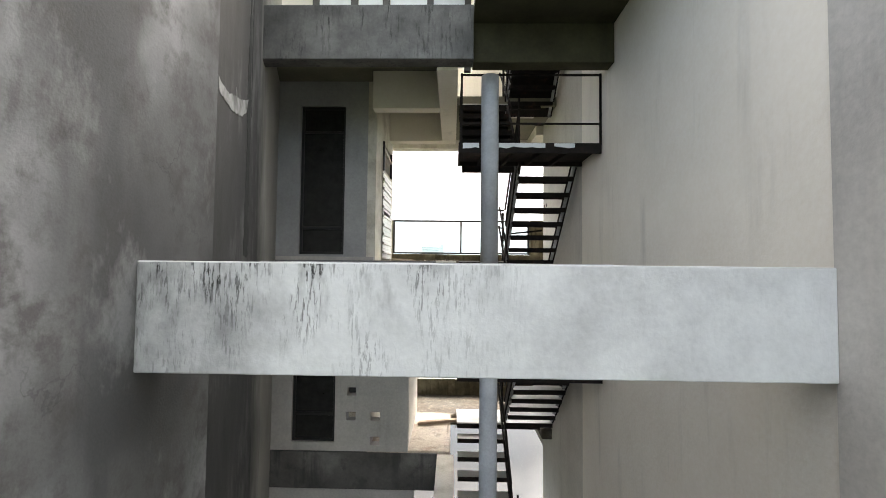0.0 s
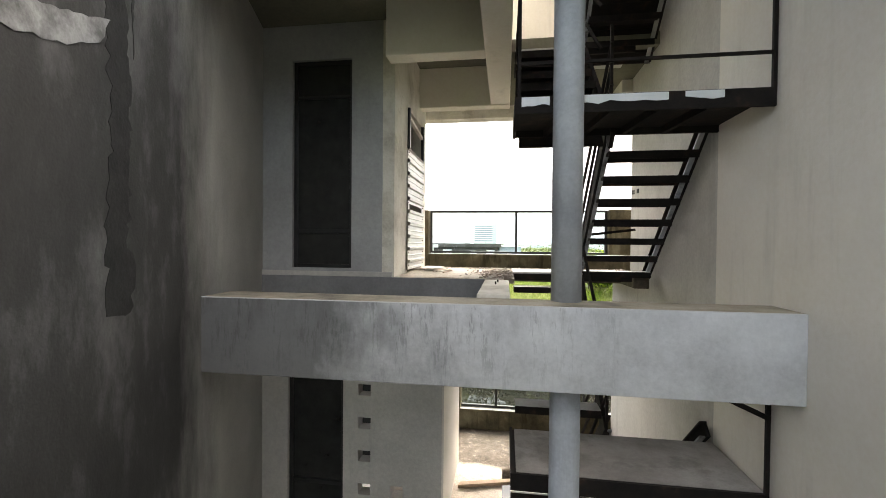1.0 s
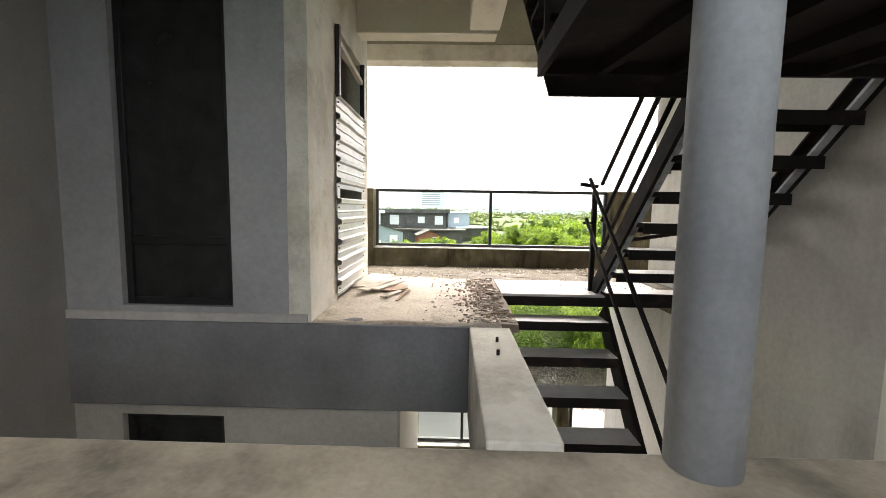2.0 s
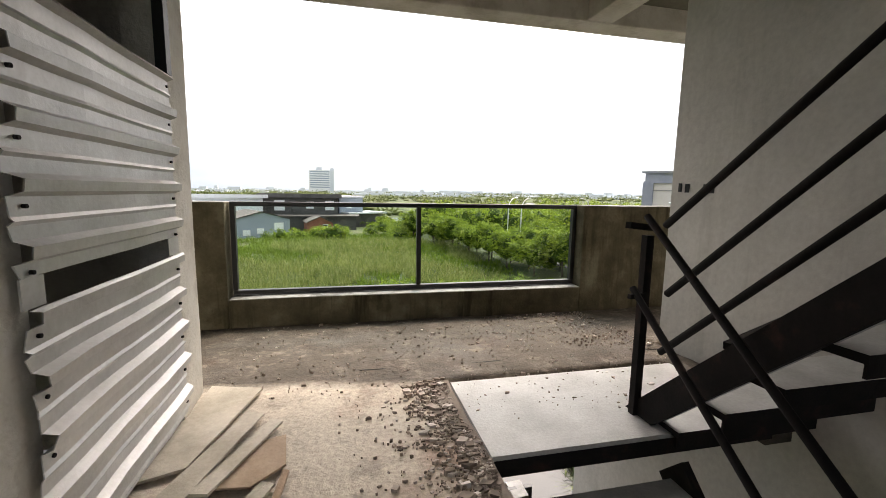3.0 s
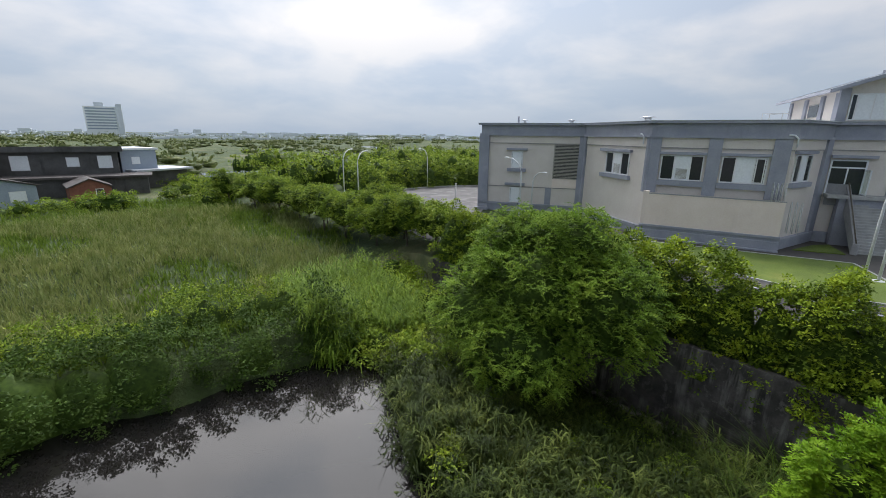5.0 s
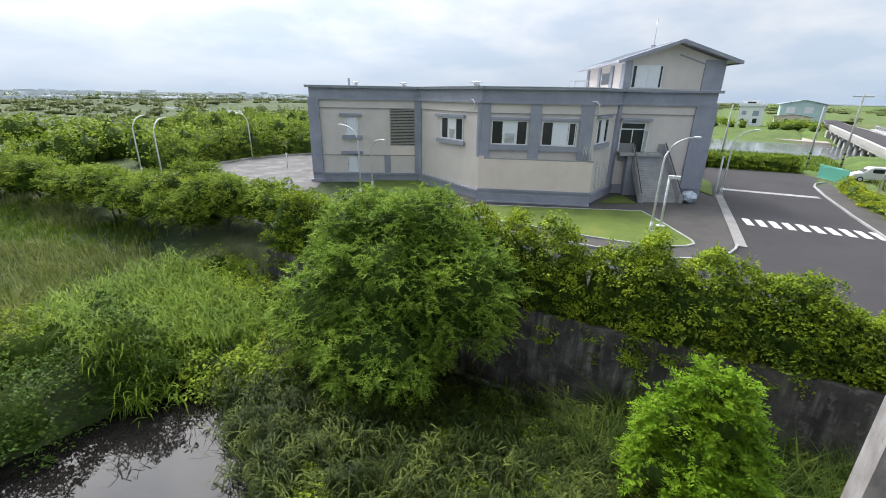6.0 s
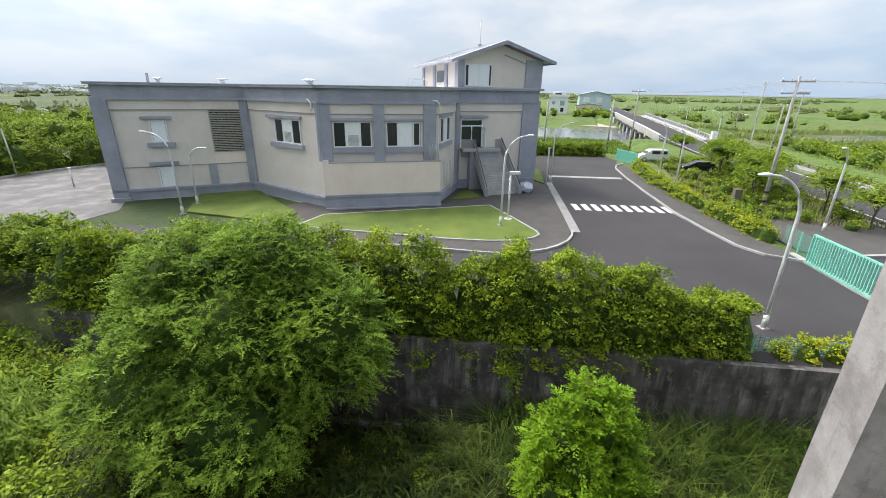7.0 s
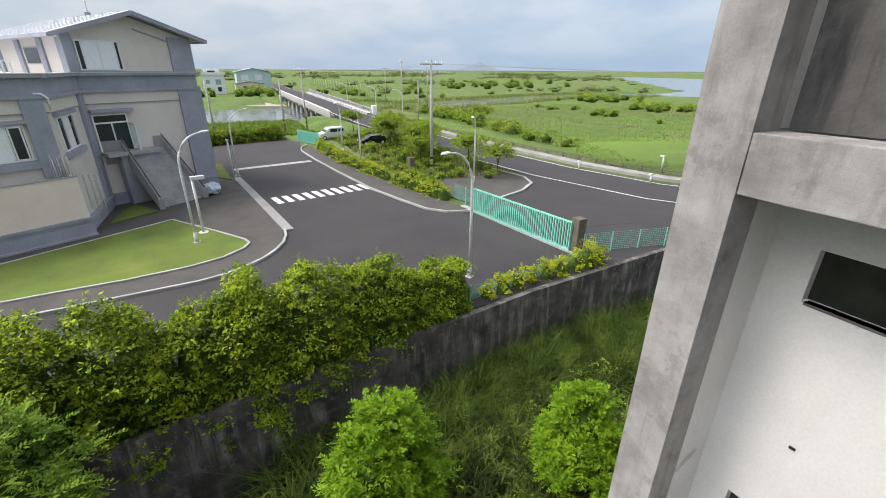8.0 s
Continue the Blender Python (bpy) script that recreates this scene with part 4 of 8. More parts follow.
FLOOR_LABEL = "rough dusty concrete floor of the passage"
def floor_sheet(z, rough_amount, xa=-6.0, cols=134, mat="floor", label=FLOOR_LABEL):
    """Passage and balcony floor, with a gap for the stair."""
    bm = bmesh.new()
    step = 0.1
    xs, ys = [xa + step * i for i in range(cols)], [1.6 + step * i for i in range(38)]
    grid = {}
    for i, x in enumerate(xs):
        for j, y in enumerate(ys):
            inside = (-0.99 <= x <= 0.66 or y >= 3.55 or (x > 2.45 and y > 2.75)) and (x <= 2.75 or y > 3.99)
            if inside:
                dip = -0.07 * max(0.0, min(1.0, (y - 4.0) / 0.9))
                grid[i, j] = bm.verts.new((x, y, z + dip + noise.noise(Vector((x * 3, y * 3, 1))) * rough_amount + noise.noise(Vector((x * 11, y * 11, 4))) * rough_amount * 0.5))
    for i, j in list(grid):
        if all(k in grid for k in ((i + 1, j), (i + 1, j + 1), (i, j + 1))):
            f = bm.faces.new((grid[i, j], grid[i + 1, j], grid[i + 1, j + 1], grid[i, j + 1]))
            f.smooth = True
    g = bmesh.ops.extrude_face_region(bm, geom=bm.faces[:])
    for v in [v for v in g["geom"] if isinstance(v, bmesh.types.BMVert)]:
        v.co.z = z - 0.2
    bmesh.ops.recalc_face_normals(bm, faces=bm.faces[:])
    return solid("floor", bm, M[mat], label, "floor", kind=S)


floor_sheet(0.0, 0.012)
floor_sheet(-3.45, 0.012)
beam((-2.7, 0.36, 1.56, 1.78, -0.66, -0.006), "edge_grey", "grey plastered edge of the passage floor", 0.008)
beam((-2.7, 0.36, 1.56, 1.78, -4.1, -3.46), "dark_wall", "dark stained edge of the lower floor", 0.008)
wall("wall_front_low", (-2.7, -0.05, 1.62, 1.77, -8.8, -4.1), "plaster_grey", "grey plastered front wall of the ground floor")
beam((0.36, 0.66, 0.06, 1.6, -4.1, -3.47), "plaster_worn", "dusty tie beam of the lower floor")
beam((-2.05, 2.78, -0.37, 0.06, -4.75, -4.3), "dark_wall", "dark lower cross beam")


# front wall of the room beside the passage, upper and lower
def pierced(name, x0, x1, y0, y1, z0, z1, holes, mat, label):
    """A wall along x with openings (x0, x1, z0, z1) cut through it."""
    bm = bmesh.new()
    xs = sorted({x0, x1, *(h[0] for h in holes), *(h[1] for h in holes)})
    zs = sorted({z0, z1, *(h[2] for h in holes), *(h[3] for h in holes)})
    for a, b in zip(xs, xs[1:]):
        for c, d in zip(zs, zs[1:]):
            if not any(h[0] <= a and b <= h[1] and h[2] <= c and d <= h[3] for h in holes):
                box(a, b, y0, y1, c, d, 0, bm)
    bmesh.ops.remove_doubles(bm, verts=bm.verts[:], dist=1e-4)
    seen = {}
    for f in bm.faces:
        seen.setdefault(tuple(sorted(v.index for v in f.verts)), []).append(f)
    bm.verts.index_update()
    seen = {}
    for f in bm.faces:
        seen.setdefault(tuple(sorted(v.index for v in f.verts)), []).append(f)
    bmesh.ops.delete(bm, geom=[f for fs in seen.values() if len(fs) > 1 for f in fs], context="FACES_ONLY")
    return solid(name, bm, M[mat], label, "wall", kind=S)


WIN = (-2.235, -1.4, 0.1, 2.865)
pierced("wall_front", -2.7, -0.98, 1.6, 1.78, 0.0, 3.33, [WIN], "plaster_shade", "plastered wall with a tall dark window, coloured grey for shade")
holes = [(-1.29, -1.12, z - 0.15, z) for z in (-1.43, -1.87, -2.31, -2.75)] + [(-0.85, -0.68, z - 0.15, z) for z in (-2.75, -3.19)]
LOW = (-2.29, -1.5, -3.3, -0.75)
pierced("wall_front_lower", -2.7, -0.17, 1.6, 1.78, -3.45, -0.67, holes + [LOW], "plaster_grey", "grey wall with small square openings and a dark window")


def tall_window(name, w, y, label):
    e = thing(name, label, "window", kind=S)
    x0, x1, z0, z1 = w
    zt = z0 + 0.49
    k = 0.05
    for a in ((x0, x0 + k, z0, z1), (x1 - k, x1, z0, z1), (x0 + k, x1 - k, z0, z0 + k), (x0 + k, x1 - k, z1 - k, z1), (x0 + k, x1 - k, zt - 0.03, zt + 0.03), (x0 + k, x1 - k, z1 - 0.5, z1 - 0.46)):
        part("window_frame", box(a[0], a[1], y - 0.03, y + 0.04, a[2], a[3], 0.006), M["black_frame"], e)
    for a, b in ((z0 + k, zt - 0.03), (zt + 0.03, z1 - 0.5), (z1 - 0.46, z1 - k)):
        part("pane", box(x0 + k, x1 - k, y, y + 0.012, a, b), M["dark_pane"], e, "dark dusty glass")
    return e


tall_window("window_1", WIN, 1.68, "tall window with black metal frame and dark glass")
tall_window("window_2", LOW, 1.68, "tall lower window with black metal frame and dark glass")
solid("window_sill", box(-2.7, -0.84, 1.57, 1.6, -0.004, 0.06, 0.004), M["plaster_grey"], "narrow grey ledge under the dark window", "sill", kind=S)
# upper windows above the beam
e = thing("window_3", "upper floor window with pale glass and grey frame", "window", kind=S)
for x0, x1 in ((-1.95, -1.35), (-1.2, -0.75), (-0.6, 0.1), (0.2, 0.8)):
    part("pane", box(x0, x1, 1.6, 1.62, 3.6, 5.4), M["window_white"], e)
for x in (-2.0, -1.28, -0.68, 0.15, 0.85):
    part("window_frame", box(x - 0.06, x + 0.06, 1.56, 1.66, 3.52, 5.5), M["house_dark"], e)
# its height out of view is added to keep the sun off the well
wall("wall_upper", (-2.7, 0.6, 1.67, 1.9, 3.52, 13), "plaster", "cream plastered upper wall")

# walls and roof added above the view to block light from the stairwell
wall("wall_upper_front", (0.86, 2.78, -0.43, -0.23, 3.4, 13), "plaster", "added upper wall over the well that blocks light")
wall("wall_upper_back", (0.6, 3.0, 4.0, 4.15, 3.52, 7), "plaster", "added cream wall closing the upper stairwell")
wall("wall_upper_side", (2.78, 3.0, -0.4, 4.0, 3.8, 13), "plaster", "added cream wall closing the upper stairwell")
solid("ceiling", box(0.6, 3.0, -0.4, 4.15, 7, 7.15), M["soffit"], "added unseen roof that darkens the stairwell", "ceiling", kind=S)

# wall along the passage, with the door that a corrugated sheet closes
DY0, DY1, DZ = 2.34, 3.4, 2.42
for b in ((-0.98, -0.82, 1.6, DY0, 0, 3.33), (-0.98, -0.82, DY1, 3.74, 0, 3.33), (-0.98, -0.82, DY0, DY1, DZ, 3.33)):
    bm = box(*b)
    roughen(bm, 0.006, 7, 5.0)
    solid("wall_passage", bm, M["plaster_worn"], "cream plastered passage wall with worn chipped edges", "wall", kind=S)
wall("wall_room_back", (-4.2, -4.0, 1.6, 3.74, 0, 3.33), "black_void", "wall of the closed room, its darkness in the colour")
wall("wall_room_side", (-4.2, -0.98, 3.6, 3.74, 0, 3.33), "plaster_worn", "plastered wall facing the balcony")
wall("wall_lower_side", (-0.35, -0.17, 1.78, 3.7, -3.45, -0.67), "plaster", "cream plastered wall of the lower passage")
# walls added to close the lower room; the black ones paint its darkness
wall("wall_lower_partition", (-1.04, -0.9, 1.78, 3.74, -3.45, -0.67), "plaster_grey", "grey partition of the lower room")
wall("wall_lower_back", (-4.2, -1.04, 3.6, 3.74, -3.45, -0.67), "black_void", "back wall of the lower room, its darkness in the colour")
wall("wall_lower_west", (-4.2, -4.0, 1.6, 3.6, -3.45, -0.67), "black_void", "end wall of the lower room, its darkness in the colour")
wall("wall_room_front", (-4.2, -2.7, 1.6, 1.78, 0, 3.33), "black_void", "wall of the closed room, its darkness in the colour")


RIBS = [0.175 + 0.184 * i for i in range(10)]


def corrugated(z0, z1, y0, y1, seed):
    """A crimped metal sheet, ribs lying level, a fine crease between each two, with wavering edges."""
    rnd = random.Random(seed)
    bm = bmesh.new()
    prof = [(z0, 0.0)]
    for r in RIBS:
        for dz, d in ((-0.112, 0.0), (-0.1, 0.007), (-0.088, 0.0), (-0.034, 0.0), (-0.02, 0.03), (0.014, 0.034), (0.03, 0.0)):
            if z0 + 0.004 < r + dz < z1 - 0.004:
                prof.append((r + dz, d))
    prof.append((z1, prof[-1][1] * 0.6))
    n = 18
    rows = []
    for z, d in prof:
        tuck = rnd.uniform(-0.012, 0.012)
        rows.append([bm.verts.new((-0.8 + d + 0.004 * math.sin(i * 0.5 + z * 3) + 0.005 * noise.noise(Vector((i * 0.4, z * 4, seed))), y0 + (tuck + 0.5 * d) * (i == 0) + (y1 - y0) * i / n + rnd.uniform(-0.012, 0.012) * (i == n), z)) for i in range(n + 1)])
    for a, b in zip(rows, rows[1:]):
        for i in range(n):
            bm.faces.new((a[i], a[i + 1], b[i + 1], b[i]))
    g = bmesh.ops.extrude_face_region(bm, geom=bm.faces[:])
    for v in [v for v in g["geom"] if isinstance(v, bmesh.types.BMVert)]:
        v.co.x -= 0.004
    bmesh.ops.recalc_face_normals(bm, faces=bm.faces[:])
    return bm


e = thing("corrugated_door_sheet", "white corrugated metal sheet closing a doorway, slotted", "metal sheet")
SY0, SY1 = 2.285, 3.42
part("sheet", corrugated(0.05, 0.935, SY0, SY1, 1), M["sheet"], e)
part("sheet", corrugated(1.022, 1.825, SY0, SY1, 2), M["sheet"], e)
part("slot_side", box(-0.803, -0.797, SY0, 2.38, 0.935, 1.022), M["sheet"], e)
part("slot_side", box(-0.803, -0.797, 3.29, SY1, 0.935, 1.022), M["sheet"], e)
for r in RIBS:
    for y in (SY0 + 0.05, SY1 - 0.03):
        part("screw", tube([(-0.802, y, r - 0.06), (-0.79, y, r - 0.06)], 0.007, 6), M["rust"], e, "rusty screw")
e = thing("door_opening_frame", "black frame of the open transom over the sheet", "frame")
part("frame", box(-0.83, -0.78, DY0 - 0.02, DY0 + 0.03, 1.83, DZ), M["black_frame"], e)
part("frame", box(-0.83, -0.78, DY1 - 0.03, DY1 + 0.03, 1.83, DZ), M["black_frame"], e)
part("bar", bar((-0.82, DY0 + 0.02, 2.32), (-0.8, DY1 - 0.12, 2.2), 0.04, 0.05), M["plaster_worn"], e, "loose pale batten")

# column
bm = tube([(1.135, 0.0, -8.8), (1.135, 0.0, -0.72)], 0.128, 28)
solid("column", bm, M["column"], "round grey painted column below the beam", "column", kind=S)
bm = tube([(1.135, 0.0, -0.045), (1.135, 0.0, 2.46), (1.135, 0.0, 2.47), (1.135, 0.0, 2.7)], 0.128, 28)
solid("column", bm, M["column"], "round grey painted column standing on the beam", "column", kind=S)


# balcony parapet
def parapet(x0, x1, z0, z1, label):
    bm = box(x0, x1, 5.25, 5.55, z0, z1, 0.012)
    roughen(bm, 0.008, 5, 4.0, lambda c: 5.26 < c.y < 5.54 or c.z > z1 - 0.02)
    ob = solid("wall_parapet", bm, M["parapet"], label, "parapet", kind=S)
    # the top face is paler
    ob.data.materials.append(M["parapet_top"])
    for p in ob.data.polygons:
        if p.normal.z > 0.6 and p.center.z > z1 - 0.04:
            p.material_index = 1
    return ob


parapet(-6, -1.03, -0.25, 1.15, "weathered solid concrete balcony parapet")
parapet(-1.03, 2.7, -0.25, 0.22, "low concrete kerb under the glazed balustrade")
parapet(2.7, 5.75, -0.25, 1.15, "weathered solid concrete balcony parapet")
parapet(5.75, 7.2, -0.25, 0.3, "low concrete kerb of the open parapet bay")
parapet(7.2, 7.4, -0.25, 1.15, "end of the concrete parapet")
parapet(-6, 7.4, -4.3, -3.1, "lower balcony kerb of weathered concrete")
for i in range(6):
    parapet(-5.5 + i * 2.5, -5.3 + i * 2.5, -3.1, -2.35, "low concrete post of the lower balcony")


def balustrade(x0, x1, z0, z1, n, y=5.42):
    e = thing("glass_balustrade", "black metal balustrade frame with clear glass panes", "balustrade", "balcony balustrades")
    k = 0.045
    part("top_rail", box(x0, x1, y - 0.03, y + 0.03, z1 - k, z1, 0.006), M["black_frame"], e)
    part("bottom_rail", box(x0, x1, y - 0.03, y + 0.03, z0, z0 + k, 0.006), M["black_frame"], e)
    for i in range(n + 1):
        x = x0 + k / 2 + (x1 - x0 - k) * i / n
        part("post", box(x - k / 2, x + k / 2, y - 0.028, y + 0.028, z0 + k, z1 - k), M["black_frame"], e)
    for i in range(n):
        a, b = x0 + k + (x1 - x0 - k) * i / n, x0 + (x1 - x0 - k) * (i + 1) / n
        p = part("pane", box(a, b, y - 0.003, y + 0.003, z0 + k, z1 - k), M["glass"], e, "clear dusty glass pane")
        p.visible_shadow = False
    return e


balustrade(-1.015, 2.69, 0.23, 1.15, 2)
balustrade(5.76, 7.19, 0.31, 1.15, 1)
balustrade(-1.4, 2.3, -3.09, -2.35, 2)

# right wing of the building, seen on the way out
wall("wall_wing", (3.0, 7.55, 3.8, 4.05, -8.8, 7), "plaster_grey", "grey plastered wall behind the balcony")
wall("wall_wing_end", (7.4, 7.55, 4.05, 5.5, -8.8, 7), "plaster_grey", "grey wall at the end of the balcony")
pierced("wall_niche", 7.55, 10.3, 4.35, 4.5, -8.8, 3.9, [(8.2, 9.62, 2.5, 3.06), (8.2, 9.62, -0.76, -0.2)], "white_wall", "white plastered wall of the tall niche")
solid("window_4", box(8.15, 9.65, 4.36, 4.38, 2.47, 3.1), M["dark_pane"], "dark strip window set in the white wall", "window", kind=S)
solid("window_5", box(8.15, 9.65, 4.36, 4.38, -0.79, -0.17), M["dark_pane"], "dark lower strip window set in the white wall", "window", kind=S)
solid("bracket", box(9.2, 9.26, 4.5, 4.515, 0.87, 0.9, 0.002), M["rust"], "small rusty bracket screwed to the white wall", "bracket")
solid("window_sill", box(8.2, 9.6, 4.4, 4.505, 2.47, 2.5, 0.004), M["house_dark"], "dark sill of the strip window", "sill", kind=S)
wall("wall_niche_side", (10.02, 10.3, 4.5, 5.05, -8.8, 3.62), "white_wall", "pale grey inner side of the niche")
bm = box(10.02, 10.54, 5.05, 5.46, -8.8, 8.0)
roughen(bm, 0.012, 14, 3.0)
solid("pier", bm, M["pier"], "bare mottled concrete corner pier", "pier", kind=S)
bm = box(7.4, 10.02, 5.05, 5.45, 3.62, 4.15, 0.01)
roughen(bm, 0.006, 6, 4.0)
solid("beam", bm, M["pier"], "bare mottled concrete beam between the piers", "beam", "concrete beams", S)
wall("wall_loft", (7.4, 10.02, 4.8, 4.9, 4.15, 8.0), "dark_wall", "dark stained back wall of the upper opening")
wall("wall_wing_top", (7.55, 10.3, 4.35, 5.05, 3.9, 4.1), "dark_wall", "dark ledge of the upper opening")
wall("wall_wing_gable", (10.3, 10.5, -10, 5.05, -8.8, 7.5), "plaster_grey", "grey end wall of the building")
# dirty run on the niche wall
bm = bar((10.012, 4.7, 0.2), (10.012, 5.04, 0.0), 0.01, 0.08)
solid("trim", bm, M["plaster_grey"], "smear of dirt in the niche", "trim", kind=S)


# ---- steel stair, one storey of it, then repeated ----
def tread(x0, x1, yc, z, d):
    bm = box(x0, x1, yc - d / 2, yc + d / 2, z - 0.035, z)
    box(x0, x1, yc - d / 2, yc - d / 2 + 0.012, z - 0.085, z - 0.035, 0, bm)
    box(x0, x1, yc + d / 2 - 0.012, yc + d / 2, z - 0.085, z - 0.035, 0, bm)
    return bm


def staircase(railed=True):
    e = thing("steel_staircase", "rusted dark steel staircase with open treads and thin rails", "staircase", "stair storeys")
    R = M["rust"]

    def step(x0, x1, y, z):
        o = part("tread", tread(x0, x1, y, z, 0.25), R, e)
        o.data.materials.append(M["plate"])
        for p in o.data.polygons:
            if p.normal.z > 0.9 and p.center.z > z - 0.02:
                p.material_index = 1

    for k in range(7):
        step(1.74, 2.68, 2.79 - 0.247 * k, 0.05 + 0.2385 * k)
    for k in range(1, 7):
        step(0.74, 1.68, 0.96 + 0.257 * k, 1.69 + 0.245 * k)
    # channel stringers: a web with a lip along each edge
    for x in (1.7, 2.72):
        lip = 0.03 if x < 2 else -0.03
        part("stringer", bar((x, 3.04, -0.1), (x, 1.0, 1.85), 0.03, 0.15), R, e)
        part("flange", bar((x + lip, 3.02, -0.16), (x + lip, 1.0, 1.77), 0.08, 0.02), M["steel_pale"], e, "flange with flaking grey paint")
        part("lip", bar((x + lip, 3.06, -0.03), (x + lip, 1.02, 1.92), 0.07, 0.014), R, e)
    part("stringer", bar((1.72, 0.96, 1.55), (1.72, 2.66, 3.2), 0.045, 0.2), R, e)
    # half landing
    part("landing_plate", box(0.7, 2.77, 0.05, 1.0, 1.68, 1.7), M["rust"], e)
    bm = box(0.68, 2.77, 0.03, 0.06, 1.58, 1.73)
    part("landing_fascia", bm, R, e)
    part("landing_fascia", box(0.68, 0.71, 0.06, 1.0, 1.6, 1.73), R, e)
    part("landing_fascia", box(0.71, 2.77, 0.97, 1.0, 1.61, 1.68), R, e)
    for x in (1.15, 1.55, 1.95, 2.35):
        part("landing_joist", bar((x, 0.06, 1.645), (x - 0.12, 0.97, 1.645), 0.05, 0.07), R, e)
    for x0, x1, z0 in () if not railed else ((0.74, 0.98, 1.655), (1.2, 1.95, 1.66), (2.08, 2.38, 1.665)):
        bm = box(x0, x1, 0.026, 0.031, z0, 1.725)
        bmesh.ops.subdivide_edges(bm, edges=bm.edges[:], cuts=7, use_grid_fill=True)
        for v in bm.verts:
            if v.co.z < 1.7:
                v.co.z += noise.noise(v.co * 9) * 0.03
        part("paint_patch", bm, M["house_white"], e, "remains of white paint")
    for z in (2.02, 2.75) if railed else ():
        part("landing_rail", bar((0.7, 0.05, z), (2.77, 0.05, z), 0.025, 0.025), R, e)
    for x in (0.72, 2.76) if railed else (2.76,):
        part("post", bar((x, 0.05, 1.7), (x, 0.05, 2.77), 0.03, 0.03), R, e)
    if not railed:
        part("handrail", bar((2.45, 0.05, 2.5), (2.76, 0.05, 2.36), 0.04, 0.04), R, e, "bent end of the handrail")
    else:
        part("post", bar((0.72, 0.98, 1.7), (0.72, 0.98, 2.75), 0.03, 0.03), R, e)
    for z in (2.02, 2.35, 2.75) if railed else ():
        part("landing_rail", bar((0.72, 0.05, z), (0.72, 0.98, z), 0.022, 0.022), R, e)
        # rails of the upper run and of the lower run
    for y, z, k in ((2.86, 1.12, 0.8), (2.81, 0.76, 0.9), (2.82, 0.435, 0.945)):
        part("rail", tube([(1.72, y, z), (1.72, 1.0, z + (y - 1.0) * k)], 0.02, 8), R, e)
    part("post", bar((1.68, 2.94, 0.0), (1.68, 2.94, 1.06), 0.045, 0.045), R, e)
    part("post", bar((1.72, 1.02, 1.7), (1.72, 1.02, 2.8), 0.03, 0.03), R, e)
    for y, z in ((2.86, 4.5), (2.93, 4.1)):
        part("rail", tube([(1.6, y, z), (1.61, 1.0, z - (y - 1.0) * 0.815)], 0.019, 8), R, e)
    part("rail_end", bar((1.52, 2.9, 4.45), (1.7, 2.93, 4.43), 0.035, 0.035), R, e)
    part("rail_end", bar((1.56, 2.9, 4.06), (1.7, 2.93, 4.06), 0.025, 0.025), R, e)
    part("loose_bar", bar((1.8, 2.5, 0.58), (2.45, 2.66, 0.66), 0.035, 0.035), R, e)
    # top landing plate
    part("top_plate", box(0.73, 2.44, 2.715, 3.535, 3.325, 3.35), M["plate"], e, "pale worn landing plate")
    part("top_fascia", box(0.73, 2.44, 2.72, 2.75, 3.23, 3.325), R, e)
    part("top_fascia", box(0.73, 0.76, 2.75, 3.52, 3.23, 3.325), R, e)
    return e


st = staircase()
copy_thing(st, Matrix.Translation((0, 0, 3.33)))
low = staircase(False)
low.location = (0, 0, -3.33)
copy_thing(low, Matrix.Translation((0, 0, -6.66)))
part("underside", bar((1.2, 1.0, 1.5), (1.2, 2.68, 3.08), 0.9, 0.012), M["rust"], st, "dark steel underside")
part("underside", bar((2.21, 3.08, 3.2), (2.21, 1.0, 5.06), 1.0, 0.012), M["rust"], st, "dark steel underside")
# concrete half landing slab below
solid("landing_slab", box(0.73, 2.76, 0.07, 0.96, -1.627, -1.6), M["pier"], "grey half landing of the lower stair", "landing", kind=S)

# ---- clutter in the passage ----
def plank(name, pts, z, th, mat, label, cat):
    return solid(name, prism(pts, z, z + th), M[mat], label, cat, "loose boards")


plank("board", [(-0.83, 2.83), (-0.65, 2.9), (-0.457, 3.66), (-0.772, 3.745)], 0.022, 0.012, "board", "weathered pale plywood sheet lying on the floor", "board")
plank("board", [(-0.71, 2.66), (-0.6, 2.62), (-0.39, 3.3), (-0.48, 3.34)], 0.036, 0.012, "board", "split plywood strip lying on another board", "board")
plank("board", [(-0.58, 2.7), (-0.5, 2.68), (-0.28, 3.2), (-0.34, 3.24)], 0.036, 0.012, "board", "narrow plywood strip beside another board", "board")
plank("board", [(-0.5, 2.74), (-0.35, 2.72), (-0.22, 2.85), (-0.25, 3.1), (-0.36, 3.06)], 0.018, 0.01, "board_brown", "warped brown board offcut beside the pile", "board")
plank("board", [(-0.45, 2.45), (-0.38, 2.43), (-0.25, 2.72), (-0.31, 2.75)], 0.016, 0.012, "board", "broken plywood offcut on the floor", "board")
plank("board", [(-0.28, 2.28), (-0.255, 2.27), (-0.2, 2.8), (-0.23, 2.81)], 0.016, 0.014, "board_brown", "thin wooden batten lying on the floor", "batten")
plank("board", [(-0.09, 2.86), (0.78, 3.1), (0.76, 3.19), (-0.06, 2.97)], -3.432, 0.05, "board_brown", "broken dark timber lying on the lower floor", "board")
rng = np.random.default_rng(5)
bm = bmesh.new()
